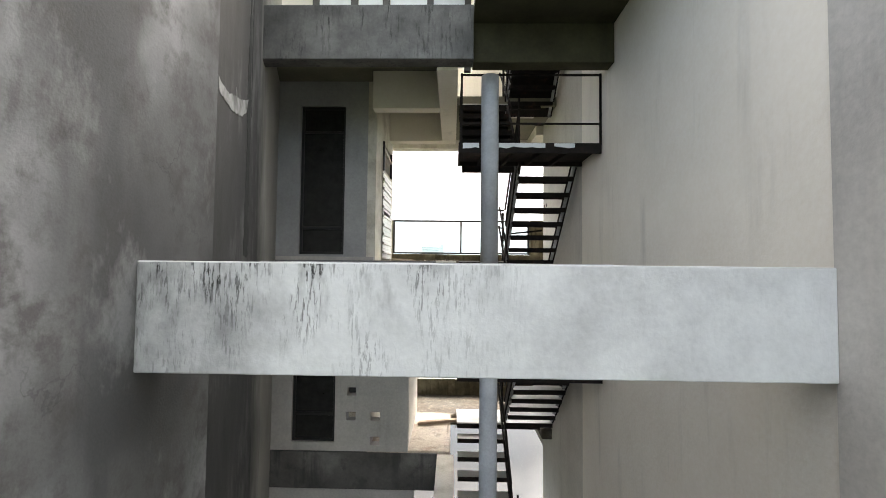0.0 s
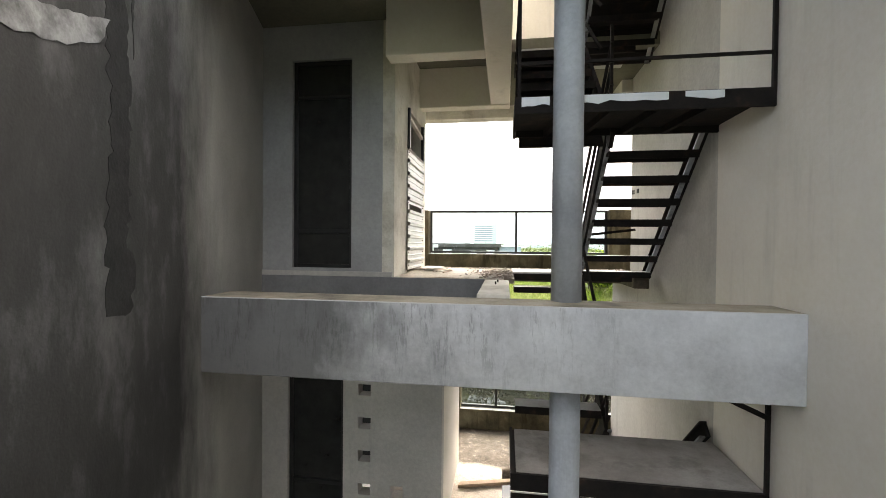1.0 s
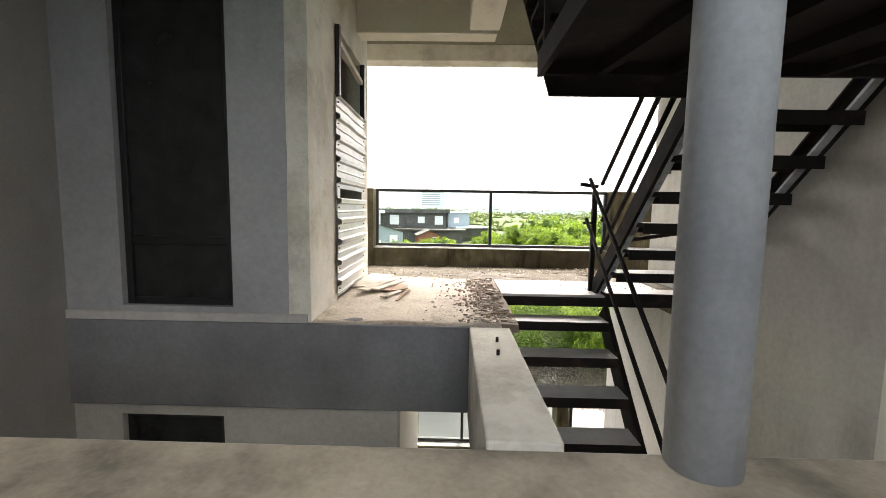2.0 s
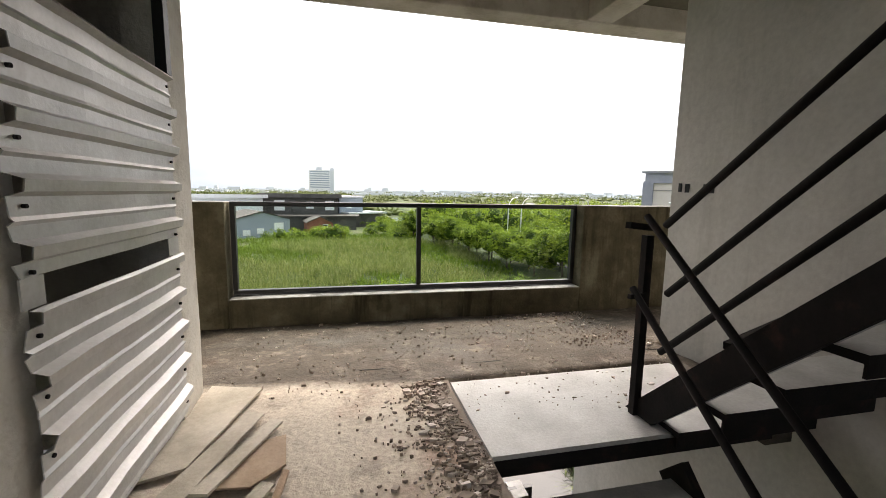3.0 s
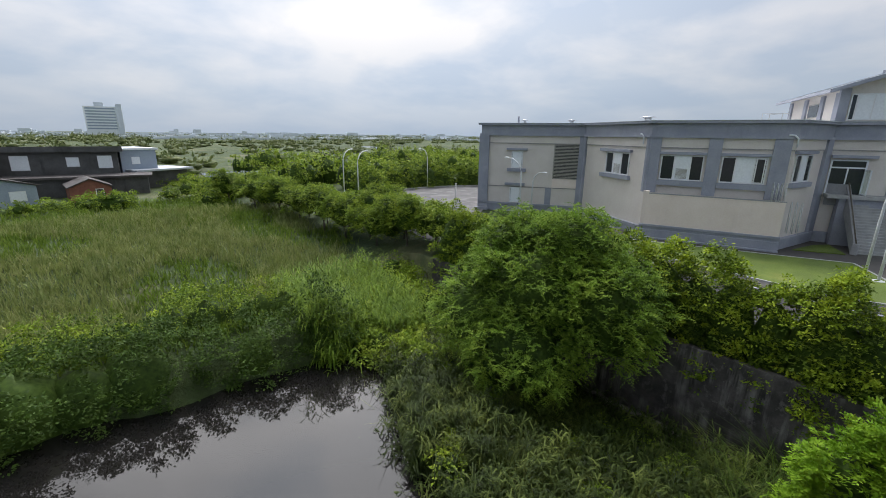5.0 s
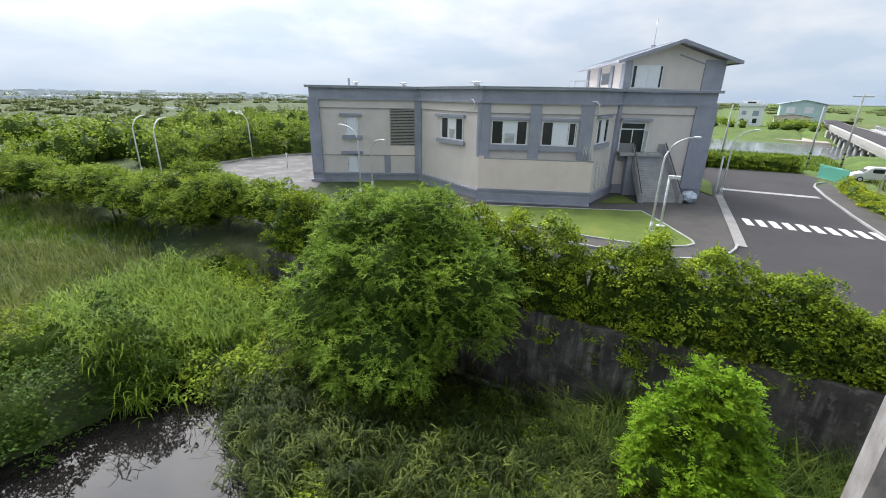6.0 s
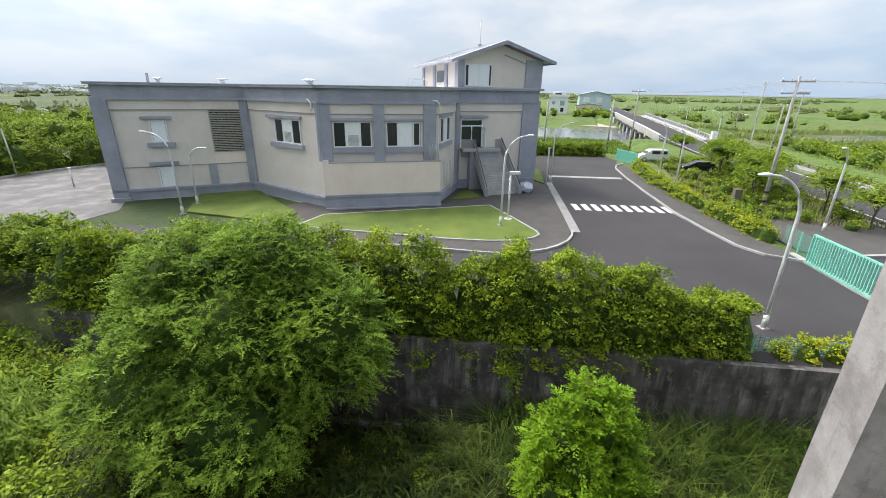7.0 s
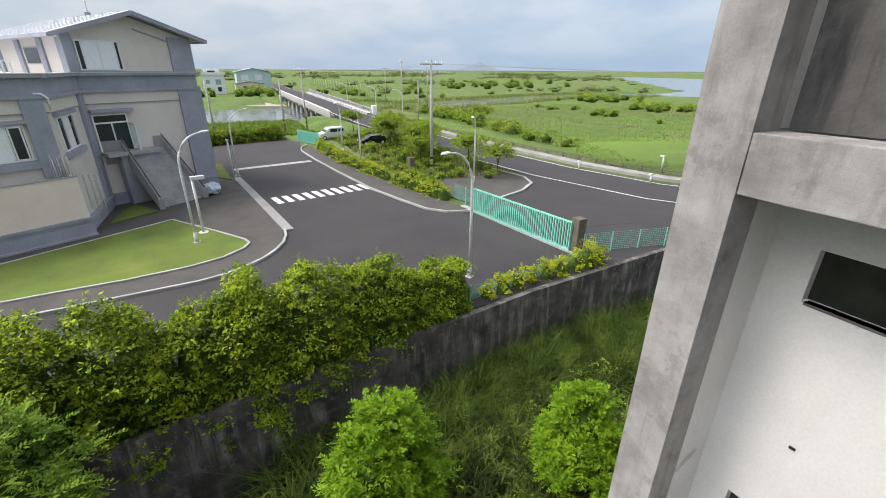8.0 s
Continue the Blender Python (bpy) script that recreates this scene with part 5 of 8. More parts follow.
for i in range(5200):
    if i < 2600:
        y = rng.uniform(1.65, 3.62)
        x = 0.7 + 0.06 * noise.noise(Vector((y * 2, 3, 1))) - abs(rng.normal()) * 0.15
    else:
        x, y = rng.uniform(-0.75, 2.6), rng.uniform(1.7, 5.2)
        if x > 0.6 and y < 3.0 or -0.9 < x < 0 and y < 3.5:
            continue
    s = 0.003 + 0.012 * rng.random() ** 2 * (2.6 if i % 9 == 0 else 1)
    thin = rng.uniform(0.25, 1.0)
    s *= 0.78 if i < 2600 else 0.5
    if i >= 3900:
        x, y = 2.7 - abs(rng.normal()) * 0.7, rng.uniform(3.95, 5.2)
    z = 0.004 - 0.07 * max(0.0, min(1.0, (y - 4.0) / 0.9))
    if 0.72 < x and 2.76 < y < 3.57:
        z = 0.02
    a = rng.uniform(0, 6.28)
    q = [(x + s * k * math.cos(a + b), y + s * k * math.sin(a + b) * thin) for k, b in ((1.6, 0.2), (1.1, 1.9), (1.5, 3.3), (1.2, 4.9))]
    t = z + s * rng.uniform(0.2, 0.9)
    lo, hi = [bm.verts.new((u, v, z - 0.01)) for u, v in q], [bm.verts.new((u, v, t + rng.uniform(-0.002, 0.006))) for u, v in q]
    bm.faces.new(hi)
    for j in range(4):
        bm.faces.new((lo[j], lo[(j + 1) % 4], hi[(j + 1) % 4], hi[j]))
bmesh.ops.recalc_face_normals(bm, faces=bm.faces[:])
solid("rubble", bm, M["debris"], "flakes of plaster and tile rubble strewn over the floor", "rubble", kind="stuff")
bm = box(0.6, 0.73, 1.62, 3.6, -0.06, 0.004)
roughen(bm, 0.014, 14, 7.0)
solid("rubble", bm, M["debris"], "crumbled soil and grit along the floor's broken edge", "rubble", kind="stuff")
# joints in the screed
for pts in ([(0.15, 3.9), (0.9, 3.87), (1.7, 3.9), (2.7, 3.86)],):
    bm = bmesh.new()
    for (xa, ya), (xb, yb) in zip(pts, pts[1:]):
        bar((xa, ya, -0.017 - 0.07 * max(0, min(1, (ya - 4) / 0.9))), (xb, yb, -0.017 - 0.07 * max(0, min(1, (yb - 4) / 0.9))), 0.007, 0.03, bm)
    solid("trim", bm, M["black_void"], "dark crack across the concrete floor", "crack", kind=S)
# empty sockets in the side wall
for y0, y1, z in ((3.62, 3.72, 1.335), (3.86, 3.9, 1.34), (3.94, 3.97, 1.345)):
    solid("wall_socket", box(2.772, 2.785, y0, y1, z - 0.035, z + 0.035), M["black_void"], "empty black electrical box in the wall", "socket", "empty sockets")
for p in ((0.5, 1.0), (0.52, 1.25)):
    solid("stub", box(p[0], p[0] + 0.018, p[1], p[1] + 0.018, -0.012, 0.02), M["rust"], "rusty cut anchor stub on the tie beam", "anchor", "anchor stubs")


# ---- land ----
G, WATER = -6.2, -9.0


def wall_x(y):
    """The line of the retaining wall in plan."""
    return 22.75 - 0.117 * y if y > -4 else 23.22 - 0.045 * (y + 4)


def smooth(a, b, x):
    t = max(0.0, min(1.0, (x - a) / (b - a)))
    return t * t * (3 - 2 * t)


def shore_x(y):
    """The pond's right shore."""
    return 8.0 + 0.22 * max(0.0, y - 12) * smooth(11, 22, y) + noise.noise(Vector((y * 0.3, 2, 0))) * 0.9


def height(x, y):
    """The lie of the land: marsh and pond by the building, the yard behind its wall, meadows beyond."""
    yard = smooth(-0.12, 0.02, x - wall_x(y)) if y < 34 else smooth(-6, 2, x - wall_x(34) - (y - 34) * 0.25)
    if y < -30:
        yard = max(yard, smooth(-30, -45, y))
    far = smooth(27, 62, y)
    left = -8.5 + 2.0 * far + noise.noise(Vector((x * 0.12, y * 0.12, 0))) * 0.35
    bank = 1.2 * math.exp(-((y - 28.3) / 2.2) ** 2) * smooth(11, 8, x)
    pond = smooth(26.9, 25.5, y + noise.noise(Vector((x * 0.25, 5, 0))) * 0.9) * smooth(shore_x(y) + 1.2, shore_x(y) - 0.4, x)
    left -= 1.15 * smooth(9, 3, wall_x(y) - x) * smooth(30, 24, y)
    left -= 0.75 * math.exp(-((x + 22) / 9.5) ** 2 - ((y - 48) / 4.0) ** 2)
    left -= 0.7 * smooth(2.3, 1.6, wall_x(y) - x) * smooth(9, 10.5, y) * smooth(20, 18.5, y)
    low = (left + bank) * (1 - pond) + (WATER - 0.9) * pond
    z = low * (1 - yard) + (G - 0.03) * yard
    # beyond the yard the marsh lies lower, down to the river
    if x > 40:
        z -= 1.25 * smooth(86, 100, x) * smooth(-12.5, -9, y)
        z -= 1.25 * smooth(-33, -52, y + 0.06 * max(0.0, x - 60)) * smooth(50, 75, x)
        if -33 < y < -9:
            z -= 1.25 * smooth(117, 124, x)
        z += 1.6 * smooth(178, 186, x) * smooth(-40, -25, y)
    return z


RIVER_Y = [-700, -420, -330, -260, -215, -200, -165, -140, -120, -95, -75, -52, -30, -14, 12, 90, 400]
RIVER_X = [400, 245, 180, 150, 160, 175, 172, 174, 171, 163, 158, 148, 147, 150, 147, 150, 190]
RIVER_W = [250, 115, 85, 45, 22, 15, 14, 10, 11, 13, 11, 12, 14, 19, 24, 26, 30]


def river_dip(x, y):
    """One in the bed of the river, nought on its banks."""
    if x < 60 or x > 900 or y < -700 or y > 400:
        return 0.0
    c, w = np.interp(y, RIVER_Y, RIVER_X), np.interp(y, RIVER_Y, RIVER_W)
    return smooth(w + 2.5, w - 2.5, abs(x - c) + 4.0 * noise.noise(Vector((x * 0.03, y * 0.03, 8))))


def spaced(lo, hi, fine0, fine1, step, grow=1.09):
    out, s, x = [], step, fine1
    n = round((fine1 - fine0) / step)
    out = [fine0 + (fine1 - fine0) * i / n for i in range(n + 1)]
    while x < hi:
        s *= grow
        x += s
        out.append(x)
    s, x = step, fine0
    while x > lo:
        s *= grow
        x -= s
        out.insert(0, x)
    return out


def terrain():
    us, ys = spaced(-4500, 4800, -14, 22, 0.9, 1.05), spaced(-4500, 4800, -16, 36, 0.9, 1.05)
    us = sorted(u for u in us if not 22.3 < u < 23.2) + [22.62, 22.78, 23.1]
    us.sort()
    verts, quads = [], []
    for y in ys:
        shift = (wall_x(y) - 22.75) if abs(y) < 60 else 0.0
        if 40 < abs(y) < 60:
            shift *= (60 - abs(y)) / 20
        for u in us:
            x = u + shift * max(0.0, 1 - abs(u - 22.75) / 60)
            z = height(x, y)
            d = river_dip(x, y)
            z -= 1.2 * d
            verts.append((x, y, z))
    n = len(us)
    for j in range(len(ys) - 1):
        for i in range(n - 1):
            quads.append((j * n + i, j * n + i + 1, (j + 1) * n + i + 1, (j + 1) * n + i))
    me = raw_mesh("ground", verts, quads, M["ground"])
    me.polygons.foreach_set("use_smooth", [True] * len(quads))
    tagged(new("ground", me), "overgrown meadow and marsh reaching to the horizon", "ground", kind=S)


terrain()
bm = prism([(-60, -20), (14, -20), (14, 28), (-60, 28)], WATER - 0.05, WATER)
solid("water", bm, M["water"], "still dark pond reflecting the sky", "water", kind=S)
bm = bmesh.new()
prev = None
for y, x, w in zip(RIVER_Y, RIVER_X, RIVER_W):
    row = [bm.verts.new((x + k * (w + 8), y, z)) for k, z in ((-1, G - 1.95), (1, G - 1.95), (1, G - 2.1), (-1, G - 2.1))]
    if prev:
        for i in range(4):
            bm.faces.new((prev[i], prev[(i + 1) % 4], row[(i + 1) % 4], row[i]))
    prev = row
bmesh.ops.recalc_face_normals(bm, faces=bm.faces[:])
solid("water", bm, M["river"], "pale grey river winding through the marsh", "water", kind=S)
for pts, lab in (
    ([(-34, 43), (-15.5, 43), (-12, 47.2), (-15, 52), (-34, 53)], "small still pond among the meadow reeds"),
    ([(12, 99), (21, 97), (30, 93.5), (36, 98), (41, 105), (36, 113), (26, 114), (12, 112)], "small pale pond among the bushes"),
    ([(1500, -4000), (4600, -4000), (4600, 1200), (2600, 400)], "sea at the horizon"),
):
    z = -7.5 if pts[0][0] < 0 else G + 0.35 if pts[0][0] < 200 else G + 0.5
    solid("water", prism(pts, z - 0.5, z), M["water" if pts[0][0] < 0 else "river"], lab, "water", kind=S)

# retaining wall
bm = bmesh.new()
ys = [-34 + 1.0 * i for i in range(66)]
prev = None
for y in ys:
    x = wall_x(y)
    row = [bm.verts.new(p) for p in ((x - 0.3, y, -11.2), (x - 0.1 + 0.02 * noise.noise(Vector((0, y, 0))), y, G + 0.08), (x + 0.2, y, G + 0.08), (x + 0.2, y, G - 0.6))]
    if prev:
        for i in range(3):
            bm.faces.new((prev[i], row[i], row[i + 1], prev[i + 1]))
    prev = row
bmesh.ops.recalc_face_normals(bm, faces=bm.faces[:])
solid("wall_retaining", bm, M["retaining"], "dark damp concrete retaining wall with pale stains", "wall", kind=S)


bm = bmesh.new()
for i in range(9):
    y = 10.0 + 1.05 * i
    bar((wall_x(y) - 1.75, y, -9.75), (wall_x(y + 1.05) - 1.75, y + 1.05, -9.75), 0.35, 0.75 - 0.04 * (i % 3), bm)
roughen(bm, 0.04, 3, 1.5)
solid("ditch_ledge", bm, M["retaining"], "low damp concrete ledge along the dark ditch", "ledge", kind=S)
bm = bmesh.new()
bmesh.ops.create_icosphere(bm, subdivisions=3, radius=1.0)
for v in bm.verts:
    v.co = Vector((v.co.x * 0.75, v.co.y * 1.0, v.co.z * 0.7)) + noise.noise_vector(v.co * 1.3) * 0.18
o = solid("boulder", bm, M["kerb"], "pale grey boulder among the bushes", "boulder")
o.location = (18.4, 32.3, height(18.4, 32.3) + 0.35)

# ---- yard: asphalt, paving, lawn, kerbs ----
def flat(name, pts, z, mat, label, cat):
    return solid(name, prism(pts, z - 0.12, z), M[mat], label, cat, kind=S)


flat("road", [(22.7, 22), (23.3, -4), (24.2, -26), (28.5, -26), (36.6, -8.9), (38.0, -5.6), (46.6, -3.1), (70, -1.2), (79, -2.5), (84, 0), (82, 12), (60, 12), (58, 8), (50, 8.5), (38, 6.8), (36, 10), (33.5, 26), (30, 44), (22, 44)], G + 0.0, "asphalt", "dark asphalt yard and drive", "road")
PLAZA = [(27, 44), (34, 44), (46, 54), (56, 62), (56, 65), (48, 67.6), (42.1, 68.6), (37, 67.6), (32.7, 65.8), (28.8, 63.6), (26.8, 60.6), (26.2, 54)]
flat("road", PLAZA, G + 0.01, "wet_paving", "wet grey paved plaza beside the building", "pavement")
flat("pavement", [(31.4, 30), (32.0, 20), (32.2, 15), (32.3, 11.5), (33.2, 9.1), (34.9, 7.25), (36.2, 6.55), (38.8, 6.1), (44, 6.5), (57.5, 8.5), (60, 8.8), (60, 13), (50, 20), (45, 27), (40, 31)], G + 0.06, "paving", "dark paved forecourt", "pavement")


def kerb(points, label="pale concrete kerb", w=0.16, h=0.16, mat="kerb"):
    bm = bmesh.new()
    for p, q in zip(points, points[1:]):
        bar((*p, G + h - 0.1), (*q, G + h - 0.1), w, 0.2, bm)
    return solid("kerb", bm, M[mat], label, "kerb", kind=S)


kerb(PLAZA[4:], "pale kerb round the plaza", 0.25, 0.2)
LAWN = [(33.9, 27.0), (34.2, 18.0), (34.25, 15.0), (34.6, 12.0), (35.2, 10.2), (36.2, 8.95), (37.0, 8.55), (37.8, 8.75), (41.0, 10.8), (44.6, 13.3), (40.2, 21.2), (37.4, 26.4)]
flat("lawn", LAWN, G + 0.14, "lawn", "bright mown lawn strip before the building", "lawn")
kerb(LAWN + LAWN[:1])
flat("lawn", [(34.6, 31), (35.6, 28.6), (37.3, 28.9), (45.3, 39.2), (42.0, 42.5), (35.0, 38)], G + 0.13, "lawn", "bright mown lawn by the building's corner", "lawn")
flat("lawn", [(45.6, 17.3), (47.5, 14.4), (50.4, 16.2), (49.0, 16.9)], G + 0.15, "lawn", "small lawn beside the steps", "lawn")
flat("lawn", [(56.3, 8.5), (64.9, 9.1), (67.5, 10.4), (62, 10.6), (58.6, 10.1)], G + 0.15, "lawn", "small lawn by the tower", "lawn")
kerb([(31.4, 27), (31.95, 20), (32.15, 15), (32.3, 11.5), (32.6, 10.2), (33.2, 9.1), (34.0, 8.0), (34.95, 7.2), (36.2, 6.5), (37.5, 6.15), (38.8, 6.05)], "curved pale kerb of the forecourt")
kerb([(38.5, 5.8), (44.5, 6.45), (50, 7.1), (57.5, 8.0)], "long pale kerb strip along the drive", 0.7, 0.1, "footway")
kerb([(36.3, -8.6), (37.0, -6.4), (38.6, -5.2), (42, -4.3), (47, -3.2), (55, -2.3), (64, -1.5), (70.5, -1.2), (73, -1.6), (75, -2.8)], "pale kerb on the far side of the drive")
flat("pavement", [(36.5, -8.6), (37.2, -6.5), (38.8, -5.35), (47, -3.35), (64, -1.65), (70.5, -1.35), (75, -3), (64, -3.9), (47, -5.9), (40, -7.6)], G + 0.07, "paving", "narrow pavement behind the kerb", "pavement")
e = thing("zebra_crossing", "white zebra crossing painted on the drive", "crossing", kind=S)
for i in range(10):
    f = i / 9
    a, b = Vector((47.9, 5.6)).lerp(Vector((49.2, -2.7)), f), Vector((45.7, 5.2)).lerp(Vector((47.0, -3.1)), f)
    d = Vector((0.04, -0.26))
    bm = prism([tuple(a - d), tuple(b - d), tuple(b + d), tuple(a + d)], G + 0.004, G + 0.008)
    part("stripe", bm, M["paint_white"], e)
solid("stop_line", prism([(61.4, 8.0), (62.4, 8.1), (63.6, -0.9), (62.6, -1.0)], G + 0.004, G + 0.008), M["kerb"], "pale concrete strip across the drive", "road marking", kind=S)


# ---- cream and blue-grey office building across the yard ----
A, B, C, D, E, F = (36.7, 47.1), (44.0, 37.6), (40.1, 27.5), (44.6, 18.3), (51.3, 17.9), (55.4, 10.0)
BACK = Vector((0.86, 0.51))
office = thing("office_building", "two-storey cream office building with blue-grey pilasters and roof band", "building", at=(0, 0, -0.17))
FRIEZE, BAND, FAS1, ROOF = 2.04, 2.95, 4.13, 4.33
LEDGE = -5.05


def op(name, bm, mat, label=""):
    return part(name, bm, M[mat], office, label)


def length(p, q):
    return (Vector(q) - Vector(p)).length


faces = ((A, B), (B, C), (C, D), (D, E), (E, F))
back = [tuple(Vector(F) + BACK * 20), tuple(Vector(E) + BACK * 26), (66, 52), (50, 58)]
# walls, one for each face
for p, q in faces:
    op("wall", along(p, q, 0, length(p, q), -0.35, 0.0, G - 0.3, BAND), "cream")
back_pts = [F, *back, A]
for p, q in zip(back_pts, back_pts[1:]):
    op("wall", along(p, q, 0, length(p, q), -0.35, 0.0, G - 0.3, FAS1), "cream")
roof_pts = [A, B, C, D, E, F, *back]
op("roof", prism(roof_pts, FAS1 - 0.1, FAS1 + 0.12), "roof_metal", "flat pale roof")
for p, q in faces:
    n = length(p, q)
    op("roof_band", along(p, q, -0.06, n + 0.06, -0.2, 0.14, BAND, FAS1), "trim_grey", "blue-grey roof band")
    op("band_moulding", along(p, q, -0.2, n + 0.2, 0.14, 0.32, BAND - 0.04, BAND + 0.2), "trim_grey", "projecting moulding under the roof band")
    edge = op("roof_edge", along(p, q, -0.4, n + 0.4, -0.3, 0.48, FAS1, ROOF), "trim_grey", "projecting roof edge")
    part("capping", along(p, q, -0.42, n + 0.42, -0.32, 0.52, ROOF, ROOF + 0.05), M["roof_metal"], edge, "thin pale metal capping")
    op("frieze", along(p, q, 0, n, 0.0, 0.07, FRIEZE, BAND - 0.04), "cream", "cream frieze panel")
    # coloured dark: the shadow line below the frieze is put into this strip
    op("string_course", along(p, q, 0, n, 0.07, 0.11, FRIEZE - 0.02, FRIEZE + 0.06), "frieze_line")
    op("plinth", along(p, q, -0.1, n + 0.1, 0, 0.26, G - 0.3, LEDGE - 0.22), "trim_grey")
    op("plinth_ledge", along(p, q, -0.16, n + 0.16, 0, 0.36, LEDGE - 0.22, LEDGE), "trim_grey")
    op("plinth_foot", along(p, q, -0.2, n + 0.2, 0, 0.42, G - 0.3, G + 0.16), "kerb")
op("string_course", along(A, B, 0, length(A, B), 0, 0.05, -3.09, -3.02), "frieze_line")


def pilaster(p, q, s0, s1, z0=G - 0.3, z1=BAND - 0.04, d=0.24):
    op("pilaster", along(p, q, s0, s1, 0, d, z0, z1), "trim_grey")


nAB, nBC, nCD, nDE, nEF = (length(p, q) for p, q in faces)
pilaster(A, B, -0.24, 0.95, LEDGE - 0.7, d=0.36)
op("pilaster_foot", along(A, B, -0.45, 1.15, 0, 0.62, G - 0.3, LEDGE - 0.7), "trim_grey")
pilaster(A, B, nAB - 0.6, nAB, LEDGE)
pilaster(B, C, 0.0, 0.5, LEDGE)
pilaster(A, B, 7.9, 8.6, LEDGE, -3.09, 0.1)
pilaster(B, C, nBC - 0.35, nBC + 0.2, -1.9)
pilaster(C, D, -0.24, 0.82, -1.9)
pilaster(C, D, 4.42, 5.4, -1.9)
pilaster(C, D, nCD - 1.38, nCD - 0.25, -1.9)
pilaster(D, E, nDE - 1.1, nDE, LEDGE)
pilaster(E, F, nEF - 1.75, nEF + 0.24)
pilaster(E, F, -0.05, 0.2, -1.6, d=0.1)


def office_window(p, q, s0, s1, z0, z1, panes, sill=None, hood=None):
    """A sliding window: white frame bars, recessed dark and white leaves, grey sill and hood.
    panes: kind and width of each leaf; d dark glass, w white leaf, v white leaf with a vent grille."""
    w = op("window", along(p, q, s0, s1, 0.0, 0.012, z0, z1), "window_dark", "sliding window with white frame")
    k = 0.1
    for a, b, c, d in ((s0, s1, z0, z0 + k), (s0, s1, z1 - k, z1), (s0, s0 + k, z0 + k, z1 - k), (s1 - k, s1, z0 + k, z1 - k)):
        part("frame", along(p, q, a, b, 0.0, 0.1, c, d), M["white_frame"], w)
    total = sum(f for _, f in panes)
    a = s0 + k
    for i, (kind, f) in enumerate(panes):
        b = a + (s1 - s0 - 2 * k) * f / total
        part("pane", along(p, q, a + 0.03, b - 0.03, 0.013, 0.05 if kind != "d" else 0.03, z0 + k, z1 - k), M["window_dark" if kind == "d" else "window_white"], w)
        if i:
            part("mullion", along(p, q, a - 0.04, a + 0.04, 0.012, 0.09, z0 + k, z1 - k), M["white_frame"], w)
        if kind == "v":
            for j in range(9):
                z = z0 + 0.16 + 0.1 * j
                part("slat", along(p, q, a + 0.2, b - 0.2, 0.051, 0.075, z, z + 0.055), M["louvre"], w)
        a = b
    if sill:
        part("sill", along(p, q, sill[0], sill[1], 0, 0.3, sill[2], sill[3]), M["trim_grey"], w)
    if hood:
        part("hood", along(p, q, hood[0], hood[1], 0, 0.3, hood[2], hood[3]), M["trim_grey"], w)


office_window(A, B, 3.68, 5.05, -0.85, 1.15, [("w", 1)], (3.25, 5.5, -1.25, -0.87), (3.1, 5.55, 1.24, 1.48))
office_window(A, B, 3.65, 4.95, -5.0, -3.12, [("w", 1)], None, (3.05, 5.45, -2.92, -2.62))
lv = op("louvre", along(A, B, 8.71, nAB - 0.06, 0.0, 0.03, -1.93, 1.98), "window_dark", "large ventilation louvre")
for i in range(24):
    z = -1.92 + 0.1625 * i
    part("slat", along(A, B, 8.73, nAB - 0.08, 0.03, 0.11, z, z + 0.085), M["louvre"], lv)
for a, b in ((8.62, 8.73), (nAB - 0.08, nAB - 0.0)):
    part("jamb", along(A, B, a, b, 0.0, 0.13, -1.95, 1.98), M["louvre"], lv)
op("louvre_apron", along(A, B, 8.62, nAB, 0.0, 0.04, -3.0, -1.95), "tile_panel", "pinkish panel below the louvre")
office_window(B, C, 4.4, 8.13, -0.7, 1.46, [("d", 1), ("v", 1.25), ("d", 1)], (3.75, 8.45, -1.1, -0.72), (3.45, 8.4, 1.5, 1.76))
TRIO = [("d", 1), ("v", 1.35), ("d", 0.9)]
office_window(C, D, 0.95, 4.25, -0.72, 1.45, TRIO, (0.83, 4.41, -1.2, -0.74), (0.83, 4.41, 1.5, 1.72))
office_window(C, D, 5.53, 8.7, -0.72, 1.45, [("d", 1), ("w", 1.5), ("d", 0.85)], (5.41, nCD - 1.39, -1.2, -0.74), (5.41, nCD - 1.39, 1.5, 1.72))
office_window(D, E, 0.4, 3.5, -0.5, 1.72, [("d", 1), ("w", 1.3), ("d", 1)], (0.15, 3.8, -0.9, -0.52), (0.1, 3.9, 1.78, 2.0))
office_window(E, F, 0.6, 3.5, 4.5, 6.62, [("d", 0.35), ("w", 1.2), ("w", 1.2), ("d", 0.25)])
# an open leaf of the second window
op("window_leaf", along(C, D, 7.9, 8.55, 0.12, 0.16, -0.65, 1.4), "white_frame", "white casement standing ajar")
op("window_leaf_glass", along(C, D, 7.99, 8.46, 0.165, 0.175, -0.55, 1.3), "window_dark")
# tiled front of the terrace
TP = 0.95
op("terrace_panel", along(C, D, -0.05, nCD + 0.02, TP - 0.22, TP, -4.72, -1.95), "tile_panel", "cream tiled terrace parapet")
for s in (-0.05, nCD - 0.2):
    op("terrace_side", along(C, D, s, s + 0.22, 0.0, TP - 0.22, -4.72, -1.95), "tile_panel")
op("terrace_end", along(C, D, -0.07, 0.42, TP - 0.24, TP + 0.02, -1.95, -1.72), "tile_panel", "raised end of the terrace parapet")
op("terrace_cap", along(C, D, 0.42, nCD + 0.06, TP - 0.26, TP + 0.04, -1.95, -1.88), "kerb")
op("terrace_floor", along(C, D, 0.17, nCD - 0.2, 0.0, TP - 0.22, -3.2, -3.0), "kerb")
